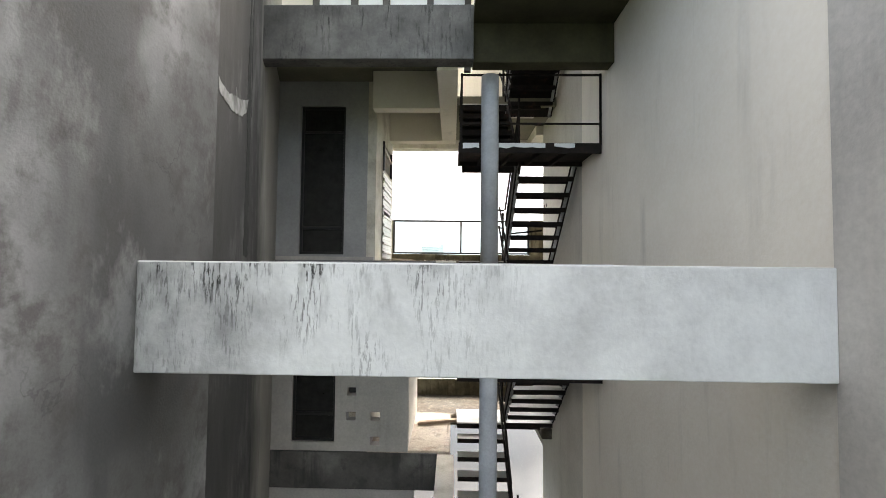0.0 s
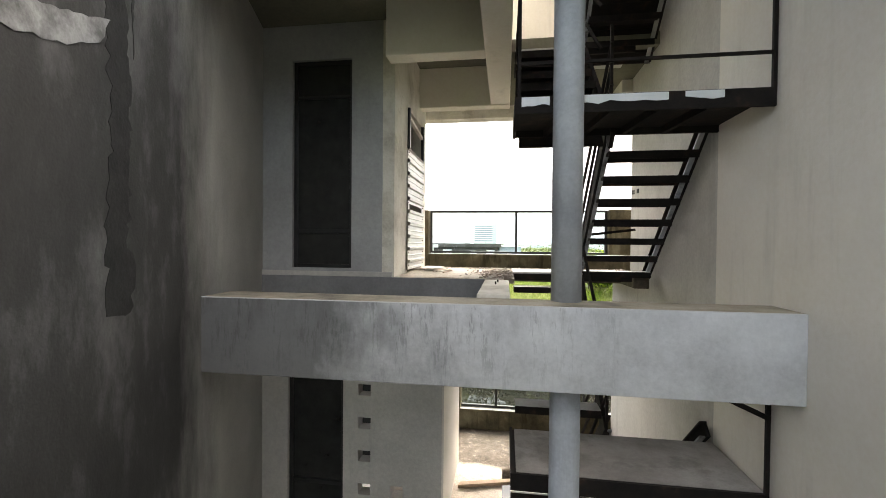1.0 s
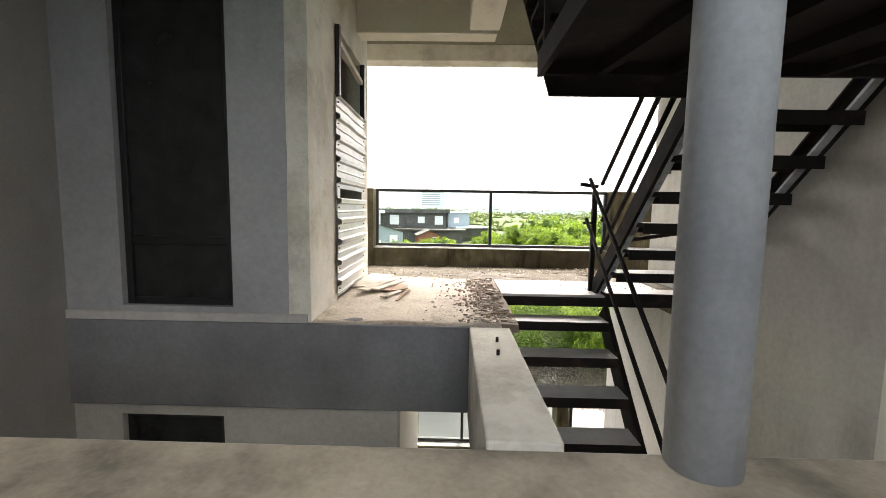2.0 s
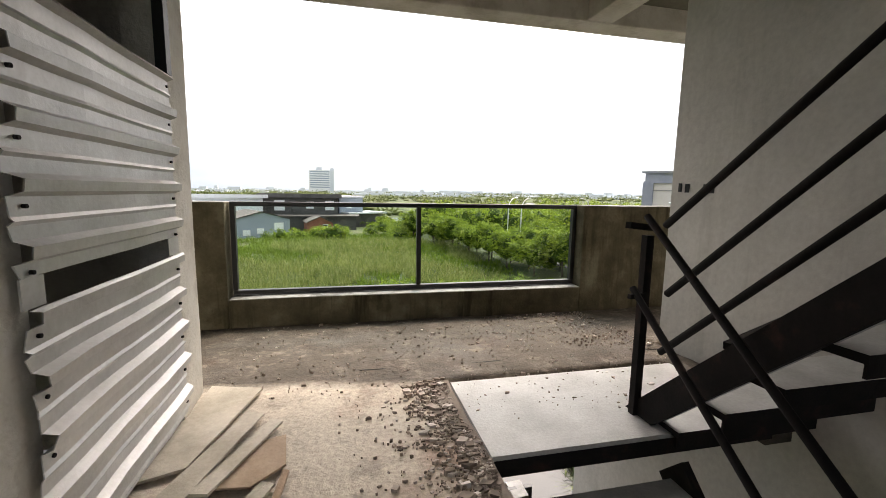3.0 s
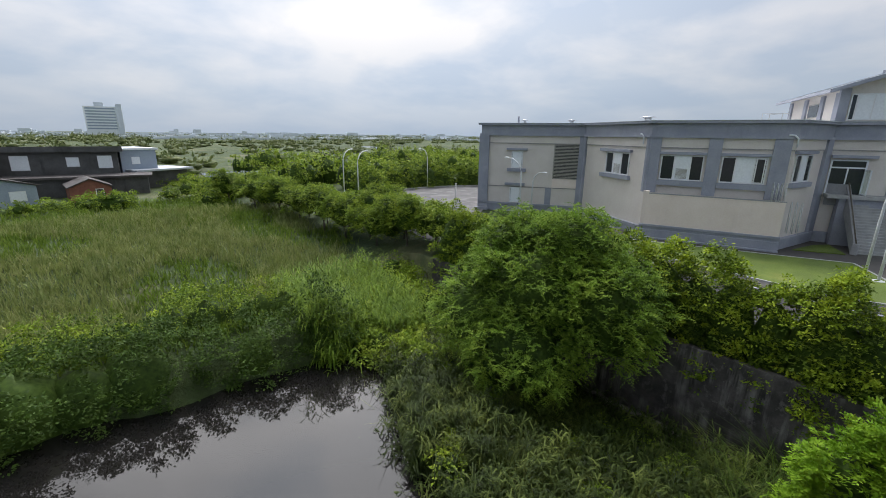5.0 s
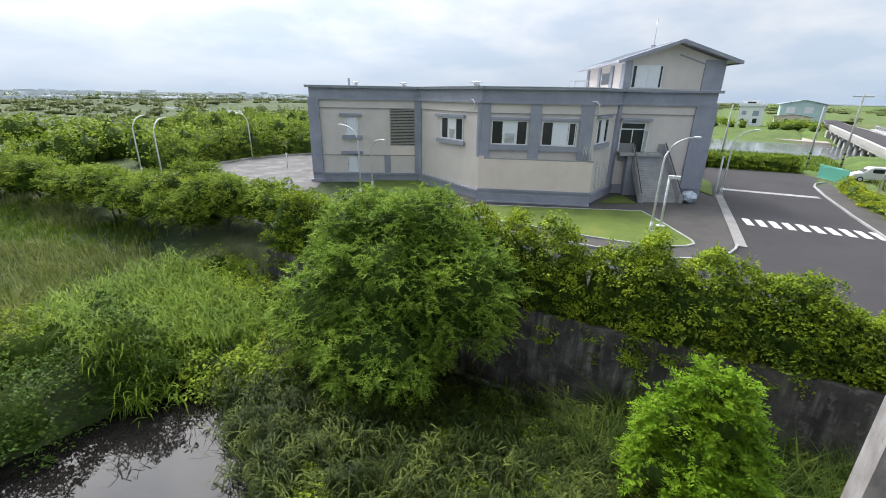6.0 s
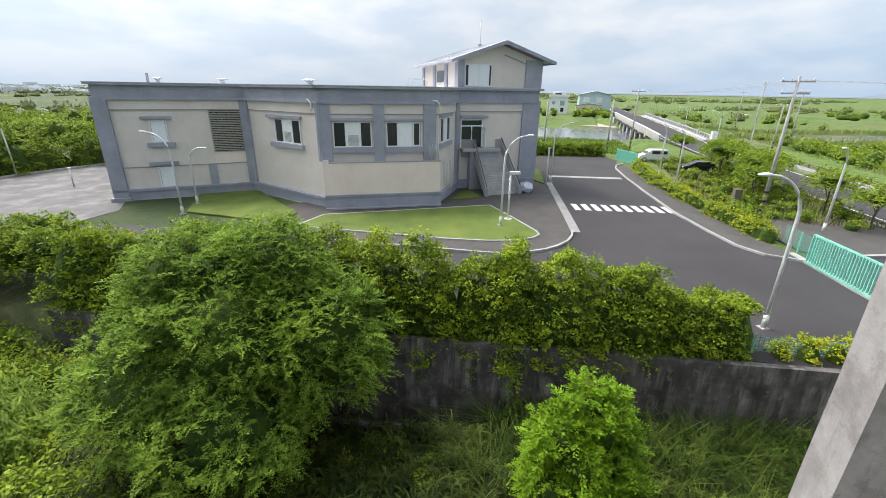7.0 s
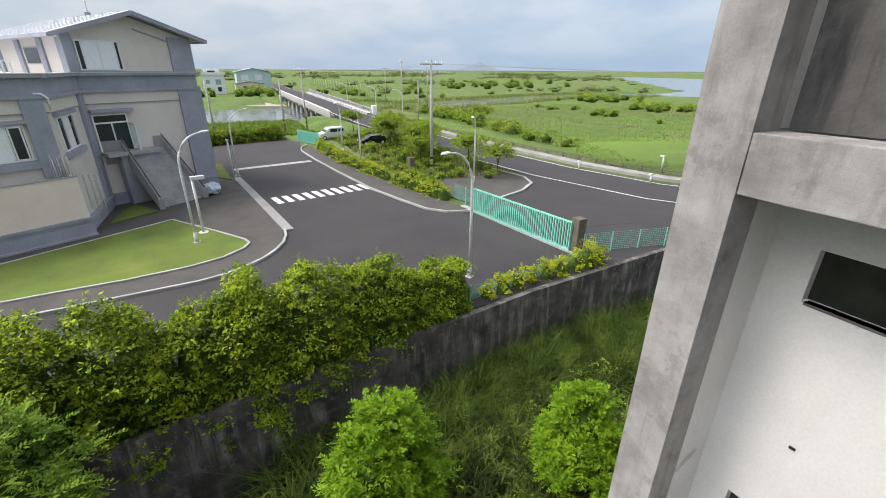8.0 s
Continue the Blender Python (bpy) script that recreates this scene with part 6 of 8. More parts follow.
for z0, z1, d in ((-4.9, -4.72, TP + 0.16), (LEDGE - 0.12, -4.9, TP + 0.05), (-5.85, LEDGE - 0.12, TP + 0.14), (G - 0.2, -5.85, TP + 0.4)):
    op("terrace_base", along(C, D, -0.1, nCD + 0.1, 0.0, d, z0, z1), "trim_grey")


def hoops(base, way, z0, z1, n, gap, name, label):
    """Bent steel hoops of a ladder cage, one behind the other."""
    side = Vector((way.y, -way.x)) * 0.28
    for i in range(n):
        v = base + way * gap * i
        a, b = v - side, v + side
        op(name, tube([(a.x, a.y, z0), (a.x, a.y, z1 - 0.2), (v.x, v.y, z1), (b.x, b.y, z1 - 0.2), (b.x, b.y, z0)], 0.03, 6), "lamp_paint", label)


uCD, uDE = (Vector(D) - Vector(C)).normalized(), (Vector(E) - Vector(D)).normalized()
outw = Vector((uCD.y, -uCD.x))
hoops(Vector(D) - uCD * 0.95 + outw * 0.75, uCD, -1.9, -0.45, 4, 0.26, "ladder_hoop", "hoop of the roof ladder")
hoops(Vector(D) + uCD * 0.45 + outw * 0.6, uCD, -4.4, -1.9, 3, 0.33, "ladder_rail", "steel ladder rail")
# tower with its gable roof
TB, TT = FAS1, 7.0
u = (Vector(F) - Vector(E)).normalized()
e0, f0 = Vector(E), Vector(F)
DEEP = 14.5
q3, q4 = tuple(f0 + BACK * DEEP), tuple(e0 + BACK * DEEP)
bm = bmesh.new()
mid = (e0 + f0) / 2
back_mid = mid + BACK * DEEP
RZ = 8.5
vs = [bm.verts.new(v) for v in ((*E, TB), (*F, TB), (*q3, TB), (*q4, TB), (*E, TT), (*F, TT), (*q3, TT), (*q4, TT), (mid.x, mid.y, RZ), (back_mid.x, back_mid.y, RZ))]
for f in ((0, 1, 5, 8, 4), (2, 3, 7, 9, 6), (1, 2, 6, 5), (3, 0, 4, 7), (4, 8, 9, 7), (8, 5, 6, 9), (3, 2, 1, 0)):
    bm.faces.new([vs[i] for i in f])
bmesh.ops.recalc_face_normals(bm, faces=bm.faces[:])
op("tower", bm, "cream", "upper hall with gable front")
for sgn in (-1, 1):
    edge = mid + u * sgn * (nEF / 2 + 1.05)
    ez = TT - 0.22
    bm = bmesh.new()
    o = -BACK * 1.1
    pts = [(mid + o, RZ + 0.1), (edge + o, ez), (edge + BACK * (DEEP + 1), ez), (back_mid + BACK, RZ + 0.1)]
    top, low = [bm.verts.new((v.x, v.y, z + 0.2)) for v, z in pts], [bm.verts.new((v.x, v.y, z)) for v, z in pts]
    bm.faces.new(top), bm.faces.new(low[::-1])
    for i in range(4):
        bm.faces.new((low[i], low[(i + 1) % 4], top[(i + 1) % 4], top[i]))
    bmesh.ops.recalc_face_normals(bm, faces=bm.faces[:])
    r = op("tower_roof", bm, "roof_metal", "sloping pale metal roof")
    # standing seams of the sheets
    for i in range(1, 12):
        f = i / 12
        a = (mid + o).lerp(back_mid + BACK, f)
        b = (edge + o).lerp(edge + BACK * (DEEP + 1), f)
        part("seam", bar((a.x, a.y, RZ + 0.31), (b.x, b.y, ez + 0.21), 0.05, 0.05), M["roof_metal"], r)
    a, b = Vector((*(mid + o * 1.03), RZ + 0.14)), Vector((*(edge + o * 1.03), ez + 0.04))
    part("verge", bar(a, b, 0.12, 0.3), M["trim_grey"], r)
    part("gutter", bar((*(edge + o), ez + 0.05), (*(edge + BACK * (DEEP + 1)), ez + 0.05), 0.2, 0.24), M["trim_grey"], r)
op("gable_trim", bar((*(mid + u * 0.3 - BACK * 0.06), RZ - 0.95), (*(mid + u * (nEF / 2 - 1.1) - BACK * 0.06), TT - 0.45), 0.08, 0.1), "trim_grey")
op("pilaster", along(E, F, nEF - 1.7, nEF + 0.15, -0.3, 0.2, ROOF, TT + 0.1), "trim_grey")
op("pilaster", along(E, F, -0.15, 0.5, -0.3, 0.2, ROOF, TT + 0.05), "trim_grey")
op("tower_sill", along(E, F, 0.5, nEF - 1.7, 0.0, 0.14, ROOF, ROOF + 0.1), "kerb")
L = (q4, E)
for s in (0.4, 5.4, 10.0, DEEP - 0.9):
    op("pilaster", along(*L, s, s + 0.9, -0.2, 0.15, TB, TT - 0.25), "trim_grey")
w = op("window", along(*L, 6.7, 9.6, 0.0, 0.03, 4.9, 6.2), "louvre", "small side window")
part("pane", along(*L, 6.8, 9.5, 0.031, 0.05, 5.0, 6.1), M["window_dark"], w)
# antenna and roof gear
v = mid + BACK * 6
op("antenna", tube([(v.x, v.y, RZ), (v.x + 0.1, v.y, RZ + 3.1)], 0.045, 6), "lamp_paint")
op("antenna_foot", box(v.x - 0.2, v.x + 0.2, v.y - 0.2, v.y + 0.2, RZ + 0.1, RZ + 0.5), "trim_grey")
for x, y, s in ((42.6, 29.6, 0.6), (45.5, 41.0, 0.45), (42.2, 45.5, 0.4)):
    v = op("roof_vent", tube([(x, y, FAS1), (x, y, ROOF + 0.3), (x, y, ROOF + 0.36)], s * 0.5, 14), "lamp_paint", "metal roof vent")
    part("cap", tube([(x, y, ROOF + 0.42), (x, y, ROOF + 0.5), (x, y, ROOF + 0.56)], s * 1.25, 18, tip=s * 0.5), M["roof_metal"], v, "round rain cap")
    for k in range(3):
        a = k * 2.1
        part("leg", tube([(x + s * 0.45 * math.cos(a), y + s * 0.45 * math.sin(a), ROOF + 0.3), (x + s * 0.8 * math.cos(a), y + s * 0.8 * math.sin(a), ROOF + 0.44)], 0.03, 6), M["lamp_paint"], v)
cage = op("roof_cage", box(48.6, 48.66, 22.4, 22.46, FAS1, ROOF + 0.75), "lamp_paint", "open steel frame on the roof")
for x, y in ((48.6, 20.9), (50.2, 22.4), (50.2, 20.9)):
    part("post", box(x, x + 0.06, y, y + 0.06, FAS1, ROOF + 0.75), M["lamp_paint"], cage)
for a, b in (((48.63, 20.93), (48.63, 22.43)), ((50.23, 20.93), (50.23, 22.43)), ((48.63, 20.93), (50.23, 20.93)), ((48.63, 22.43), (50.23, 22.43))):
    part("rail", bar((*a, ROOF + 0.76), (*b, ROOF + 0.76), 0.06, 0.06), M["lamp_paint"], cage)
op("roof_pipe", tube([(40.6, 45.0, FAS1), (40.6, 45.0, ROOF + 0.85)], 0.12, 10), "trim_grey", "short grey vent pipe")
# drain spouts bent over the band
for p, q, s in ((B, C, nBC - 0.7), (C, D, nCD - 0.1)):
    v = Vector(p).lerp(Vector(q), s / length(p, q))
    w = (Vector(q) - Vector(p)).normalized()
    n2 = Vector((w.y, -w.x))
    op("drain_pipe", tube([(*(v + n2 * 0.3 - w * 0.5), 3.22), (*(v + n2 * 0.42 - w * 0.15), 3.2), (*(v + n2 * 0.42 + w * 0.1), 2.95), (*(v + n2 * 0.4 + w * 0.12), 2.3)], 0.06, 8), "house_white", "white drain spout")

# entrance door and outside steps
LZ = -1.62
door = op("door", along(E, F, 0.36, 2.68, 0.0, 0.05, LZ, 1.22), "window_dark", "open glazed entrance door")
for a, b, z0, z1 in ((0.3, 0.41, LZ, 1.27), (2.63, 2.74, LZ, 1.27), (0.41, 2.63, 1.17, 1.27), (0.41, 2.63, 0.55, 0.67), (1.48, 1.57, LZ, 0.55)):
    part("door_frame", along(E, F, a, b, 0.05, 0.14, z0, z1), M["window_white"], door)
part("door_leaf", along(E, F, 2.7, 2.75, 0.14, 1.25, LZ + 0.05, 0.45), M["glass"], door, "glazed leaf standing open")
for z0, z1, d0, d1 in ((LZ + 0.02, LZ + 0.12, 0.14, 1.25), (0.4, 0.5, 0.14, 1.25), (LZ + 0.12, 0.4, 1.17, 1.25)):
    part("door_frame", along(E, F, 2.68, 2.77, d0, d1, z0, z1), M["window_white"], door)
op("hood", along(E, F, 0.25, 3.2, 0.1, 0.5, 1.42, 1.66), "trim_grey")
steps = op("landing", along(E, F, 0.3, 4.3, 0, 1.35, LZ - 0.3, LZ), "kerb", "entrance landing")
# the flight runs down from the landing towards the yard
TL, TR = Vector((51.7, 16.15)), Vector((53.35, 13.45))
BL, BR = Vector((48.3, 14.1)), Vector((50.6, 10.9))
N = 22
for i in range(N):
    f0_, f1_ = i / N, (i + 1) / N
    z1 = LZ + (G - LZ) * (i + 0.6) / N
    c = [TL.lerp(BL, f0_), TR.lerp(BR, f0_), TR.lerp(BR, f1_), TL.lerp(BL, f1_)]
    part("step", prism([(v.x, v.y) for v in c], z1 - 0.4, z1), M["kerb"], steps)
across = (TR - TL).normalized() * 0.13
for a, b in ((TL, BL), (TR, BR)):
    bm = bmesh.new()
    vs = [bm.verts.new((v.x, v.y, z)) for v, z in ((a - across, LZ - 0.9), (b - across, G - 0.1), (b - across, G + 1.0), (a - across, LZ + 0.85), (a + across, LZ - 0.9), (b + across, G - 0.1), (b + across, G + 1.0), (a + across, LZ + 0.85))]
    for f in ((0, 1, 2, 3), (7, 6, 5, 4), (0, 4, 5, 1), (1, 5, 6, 2), (2, 6, 7, 3), (3, 7, 4, 0)):
        bm.faces.new([vs[i] for i in f])
    bmesh.ops.recalc_face_normals(bm, faces=bm.faces[:])
    part("side_wall", bm, M["stair_grey"], steps, "grey rendered stair parapet")
    part("handrail", tube([(a.x, a.y, LZ + 1.0), (b.x, b.y, G + 1.15)], 0.05, 8), M["brown_steel"], steps, "dark handrail")
    part("newel", box(b.x - 0.2, b.x + 0.2, b.y - 0.2, b.y + 0.2, G - 0.1, G + 1.1, 0.02), M["stair_grey"], steps)
pl = Vector(E) + u * 0.45
for a, b, z0 in ((pl, TL, LZ - 1.0), (Vector(E) + u * 4.3, TR, LZ - 1.0)):
    part("landing_parapet", along((a.x, a.y), (b.x, b.y), 0, (b - a).length, -0.12, 0.12, z0, LZ + 0.85), M["stair_grey"], steps)
op("landing_wall", along(E, F, 1.2, 4.0, 0.1, 1.05, G, LZ - 0.3), "trim_grey", "recessed wall under the landing")
bm = bmesh.new()
bmesh.ops.create_icosphere(bm, subdivisions=3, radius=0.8)
for v in bm.verts:
    v.co = Vector((v.co.x * 1.2, v.co.y, max(-0.45, v.co.z * 0.75))) + noise.noise_vector(v.co * 3) * 0.28
o = solid("plastic_sheet", bm, M["bag"], "crumpled pale plastic sheet beside the steps", "plastic sheet")
o.location = (51.6, 10.4, G + 0.5)


# ---- plants ----
rng = np.random.default_rng(11)


def foliage(name, v, q, mat, parent):
    ob = tagged(new(name, raw_mesh(name, v, q, M[mat])), kind="stuff")
    ob.parent = parent
    return ob


def tree(name, at, lobes, trunk_h, label, mat, outer, clumps, feather, limbs=7, trunk=0.16, core=0.62, inner=(26, 0.42, 0.16), below=0.35):
    """A tapered trunk with limbs to each lobe, tufted inner leaves and rosettes of feathery twigs outside.
    lobes: x, y, z and three radii of the rounded masses of the crown; clumps: rosettes a square metre."""
    e = thing(name, label, "tree", at=at)
    bm = tube([(0, 0, -0.3), (0.05, 0.03, trunk_h * 0.35), (-0.06, 0.08, trunk_h * 0.75), (0.02, 0.0, trunk_h * 1.1)], trunk, 9, tip=trunk * 0.4)
    for i in range(limbs):
        x, y, z, rx, ry, rz = lobes[i % len(lobes)]
        a = i * 2.4 + rng.uniform(-0.3, 0.3)
        z0 = trunk_h * rng.uniform(0.4, 0.95)
        end = (x + math.cos(a) * rx * 0.55, y + math.sin(a) * ry * 0.55, z + rz * rng.uniform(0.0, 0.5))
        tube([(0, 0, z0), (end[0] * 0.45, end[1] * 0.45, z0 + (end[2] - z0) * 0.6), end], trunk * 0.4, 6, bm, tip=trunk * 0.1)
    part("trunk", bm, M["bark"], e)
    cs, os_, balls = [], [], []
    for k, (x, y, z, rx, ry, rz) in enumerate(lobes):
        n = int(clumps * 4 * math.pi * ((rx * ry + rx * rz + ry * rz) / 3))
        d = unit(rng.normal(size=(n * 2, 3)))
        d = d[d[:, 2] > -below - 0.25 * rng.random(len(d))][:n]
        wob = np.array([noise.noise(Vector((w[0] * 2.2 + k * 7, w[1] * 2.2, w[2] * 2.2))) for w in d])
        c = np.array((x, y, z)) + d * np.array((rx, ry, rz)) * (1 + 0.28 * wob + rng.uniform(-0.12, 0.06, len(d)))[:, None]
        # nothing grows inside another lobe
        keep = np.ones(len(c), bool)
        for j, (X, Y, Z, RX, RY, RZ_) in enumerate(lobes):
            if j != k:
                keep &= (((c - np.array((X, Y, Z))) / np.array((RX, RY, RZ_))) ** 2).sum(1) > 0.6
        cs.append(c[keep]), os_.append(d[keep])
        balls.append(lump_ball(rng, (x, y, z), (rx * core, ry * core, rz * core), 11))
    c, o = np.concatenate(cs), np.concatenate(os_)
    # heart and inner leaves take dark colours that stand for shade in the crown
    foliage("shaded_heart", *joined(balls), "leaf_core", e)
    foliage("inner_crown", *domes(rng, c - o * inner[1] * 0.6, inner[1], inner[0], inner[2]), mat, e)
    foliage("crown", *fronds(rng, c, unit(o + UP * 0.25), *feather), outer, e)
    return e


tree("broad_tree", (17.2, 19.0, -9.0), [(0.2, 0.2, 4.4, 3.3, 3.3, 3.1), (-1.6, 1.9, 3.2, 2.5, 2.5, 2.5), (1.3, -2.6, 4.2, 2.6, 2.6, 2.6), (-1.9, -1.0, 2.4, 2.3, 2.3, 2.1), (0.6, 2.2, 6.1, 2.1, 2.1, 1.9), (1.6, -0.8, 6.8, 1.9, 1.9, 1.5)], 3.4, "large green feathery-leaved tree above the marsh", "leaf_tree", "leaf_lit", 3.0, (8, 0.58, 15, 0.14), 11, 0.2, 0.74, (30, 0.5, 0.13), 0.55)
tree("young_tree", (16.6, 6.7, -9.0), [(0, 0, 2.3, 1.45, 1.45, 1.4), (0.2, -0.35, 3.6, 1.0, 1.0, 1.1), (-0.2, 0.55, 3.4, 0.9, 0.9, 0.9), (-0.5, 0.7, 1.7, 0.95, 0.95, 0.8), (0.5, -0.8, 2.0, 1.0, 1.0, 0.9), (0.05, -0.1, 4.6, 0.6, 0.6, 0.6)], 2.7, "small lime-green young tree among reeds", "leaf_bright", "leaf_bright", 5.0, (7, 0.4, 10, 0.16), 8, 0.08, 0.6, (22, 0.28, 0.14))
tree("young_tree", (15.0, 0.6, -9.0), [(0, 0, 2.0, 1.15, 1.15, 1.3), (0.1, -0.1, 3.2, 0.85, 0.85, 1.1), (-0.4, 0.4, 1.5, 0.8, 0.8, 0.7), (0.1, 0.0, 4.1, 0.4, 0.4, 0.5)], 2.3, "small lime-green young tree beside the wall", "leaf_bright", "leaf_bright", 5.0, (7, 0.38, 10, 0.15), 8, 0.08, 0.6, (22, 0.28, 0.14))


def hedge_row(name, line, width, z0, z1, label, mat, inner, tufts_m=26, rad=0.32, per=36, size=0.14, wobble=0.35, drape=0.0, cat="hedge", shoots=10, shoot=0.5, lump=0.4):
    """A run of shrubs along a plan line: domed leaf tufts on an uneven rounded body, a dark heart, and shoots above."""
    pts, outs, hearts = [], [], []
    for (xa, ya), (xb, yb) in zip(line, line[1:]):
        L_ = math.hypot(xb - xa, yb - ya)
        n = int(L_ * tufts_m)
        f = rng.uniform(0, 1, n)
        a = rng.uniform(-0.35, math.pi + 0.35, n)
        nx, ny = (yb - ya) / L_, -(xb - xa) / L_
        cx, cy = xa + (xb - xa) * f, ya + (yb - ya) * f
        k = np.array([noise.noise(Vector((x * lump, y * lump, 3))) + 0.4 * noise.noise(Vector((x * lump * 3, y * lump * 3, 7))) for x, y in zip(cx, cy)])
        k2 = np.array([noise.noise(Vector((x * 0.9 + 9, y * 0.9, t * 1.5))) for x, y, t in zip(cx, cy, a)])
        r = (1 + wobble * (k + 0.75 * k2)) * rng.uniform(0.86, 1.04, n)
        off = np.cos(a) * width * r
        z = z0 + np.maximum(np.sin(a), -0.3) * (z1 - z0) * r
        z -= drape * np.clip(-off / width - 0.35, 0, 1) * rng.uniform(0, 1.5, n)
        pts.append(np.stack((cx + nx * off, cy + ny * off, z), 1))
        outs.append(np.stack((nx * np.cos(a), ny * np.cos(a), np.sin(a) + 0.3), 1))
        for i in range(max(1, int(L_ / (width * 0.8)))):
            g = (i + 0.5) / max(1, int(L_ / (width * 0.8)))
            x, y = xa + (xb - xa) * g, ya + (yb - ya) * g
            w = 1 + wobble * noise.noise(Vector((x * lump, y * lump, 3)))
            hearts.append(lump_ball(rng, (x, y, z0), (width * 0.7 * w, width * 0.7 * w, (z1 - z0) * 0.72 * w), 9, 0.1))
    p, o = np.concatenate(pts), unit(np.concatenate(outs))
    e = thing(name, label, cat)
    # dark leaf colour gives the hedge its shaded inside
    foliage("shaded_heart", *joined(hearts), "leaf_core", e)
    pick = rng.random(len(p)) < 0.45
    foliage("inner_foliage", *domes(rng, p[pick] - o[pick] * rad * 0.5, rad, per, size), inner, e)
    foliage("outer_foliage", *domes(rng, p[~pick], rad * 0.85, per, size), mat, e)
    if shoots:
        keep = (rng.random(len(p)) < shoots / tufts_m) & (o[:, 2] > 0.0)
        foliage("shoot_leaves", *sprays(rng, p[keep], o[keep] + UP * 0.8, shoot, 11, size * 1.05, 0.35), mat, e)
    return e


def wl(*ys):
    return [(wall_x(y) + 1.35, y) for y in ys]


HL = "tall overgrown hedge spilling over the retaining wall"
hedge_row("hedge", wl(9, 12, 15, 18, 22, 26, 31), 1.5, G + 0.5, G + 3.95, HL, "leaf_hedge", "leaf_inner", 112, 0.33, 40, 0.13, 0.42, 1.3, shoots=24, shoot=0.6)
hedge_row("hedge", wl(3.4, 6, 10), 1.4, G + 0.45, G + 3.1, HL, "leaf_hedge", "leaf_inner", 116, 0.31, 40, 0.125, 0.42, 0.8, shoots=24, shoot=0.55)
hedge_row("hedge", wl(-0.2, 2, 4.2), 1.15, G + 0.35, G + 2.4, HL, "leaf_hedge", "leaf_inner", 110, 0.29, 38, 0.12, 0.42, 0.3, shoots=24, shoot=0.45)
for i in range(9):
    y = -1.6 - 1.05 * i
    k = 0.9 + 0.55 * ((i * 37) % 10) / 10
    hedge_row("shrub", [(wall_x(y) + 0.9, y - 0.3 * k), (wall_x(y) + 0.9, y + 0.3 * k)], 0.45 * k, G, G + 0.9 * k, "small golden-green shrub on the wall top", "leaf_yellow", "leaf_yellow", 40, 0.2, 24, 0.11, 0.5, cat="shrub", shoots=10, shoot=0.3)
# bushes along the bank, rounded above; the steep lower row is coloured dark for shade
hedge_row("bushes", [(10.6, 28.1), (7, 27.9), (2, 28.0), (-6, 27.5), (-16, 27.2), (-28, 26.4)], 2.4, -9.0, -6.3, "dense bushes along the pond's far bank, leaves coloured for shade", "leaf_tree", "leaf_core", 62, 0.4, 36, 0.135, 0.6, 0.0, "bushes", 14, 0.6, 0.3)
hedge_row("bushes", [(9.0, 31.0), (5, 31.3), (0, 31.4), (-8, 30.9), (-18, 30.3)], 1.6, -8.3, -6.0, "rounded bright bushes above the pond's bank", "leaf_bush", "leaf_inner", 42, 0.42, 30, 0.14, 0.9, 0.0, "bushes", 14, 0.5, 0.3)


def bush_field(name, spots, mat, label, tuft=16, per=16, size=0.2, cat="bushes", kind="stuff", heart="leaf_core", cuts=7):
    """Many bushes joined: spots of x, y, z, radius, height; each a rough heart under domed tufts of leaves."""
    C, R, balls = [], [], []
    for x, y, z, r, h in spots:
        d = unit(rng.normal(size=(tuft, 3)))
        d[:, 2] = np.abs(d[:, 2]) - 0.15
        k = rng.uniform(0.72, 1.12, (tuft, 1))
        wide = np.array((r * 0.8 * rng.uniform(0.8, 1.3), r * 0.8 * rng.uniform(0.8, 1.3), h * 0.62))
        C.append(np.array((x, y, z + 0.3 * h)) + d * k * wide)
        R.append(np.full(tuft, r * 0.42))
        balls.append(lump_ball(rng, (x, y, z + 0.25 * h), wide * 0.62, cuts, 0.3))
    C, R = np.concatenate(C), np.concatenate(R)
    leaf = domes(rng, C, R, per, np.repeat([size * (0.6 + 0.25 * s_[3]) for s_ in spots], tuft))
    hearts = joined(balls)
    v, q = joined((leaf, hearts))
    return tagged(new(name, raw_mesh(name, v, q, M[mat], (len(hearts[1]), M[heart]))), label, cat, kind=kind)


def scatter(n, x0, x1, y0, y1, r0, r1, keep, aspect=0.9):
    out = []
    while len(out) < n:
        x, y = rng.uniform(x0, x1), rng.uniform(y0, y1)
        if keep(x, y):
            r = rng.uniform(r0, r1)
            out.append((x, y, height(x, y), r, r * aspect * rng.uniform(0.8, 1.5)))
    return out


weeds = scatter(90, 8.5, 21, -10, 26, 0.4, 0.9, lambda x, y: shore_x(y) + 0.3 < x < wall_x(y) - 2.0, 0.9)
bush_field("marsh_weeds", weeds, "leaf_bush", "leafy weeds growing among the reeds", 14, 22, 0.2, "weeds")
bank = scatter(80, 9.5, 20, 21, 34, 0.7, 1.4, lambda x, y: x > shore_x(y) + 0.3 and x < wall_x(y) - 0.3, 1.2)
bush_field("bush_thicket", bank, "leaf_bush", "green bushes at the head of the inlet", 26, 28, 0.18)
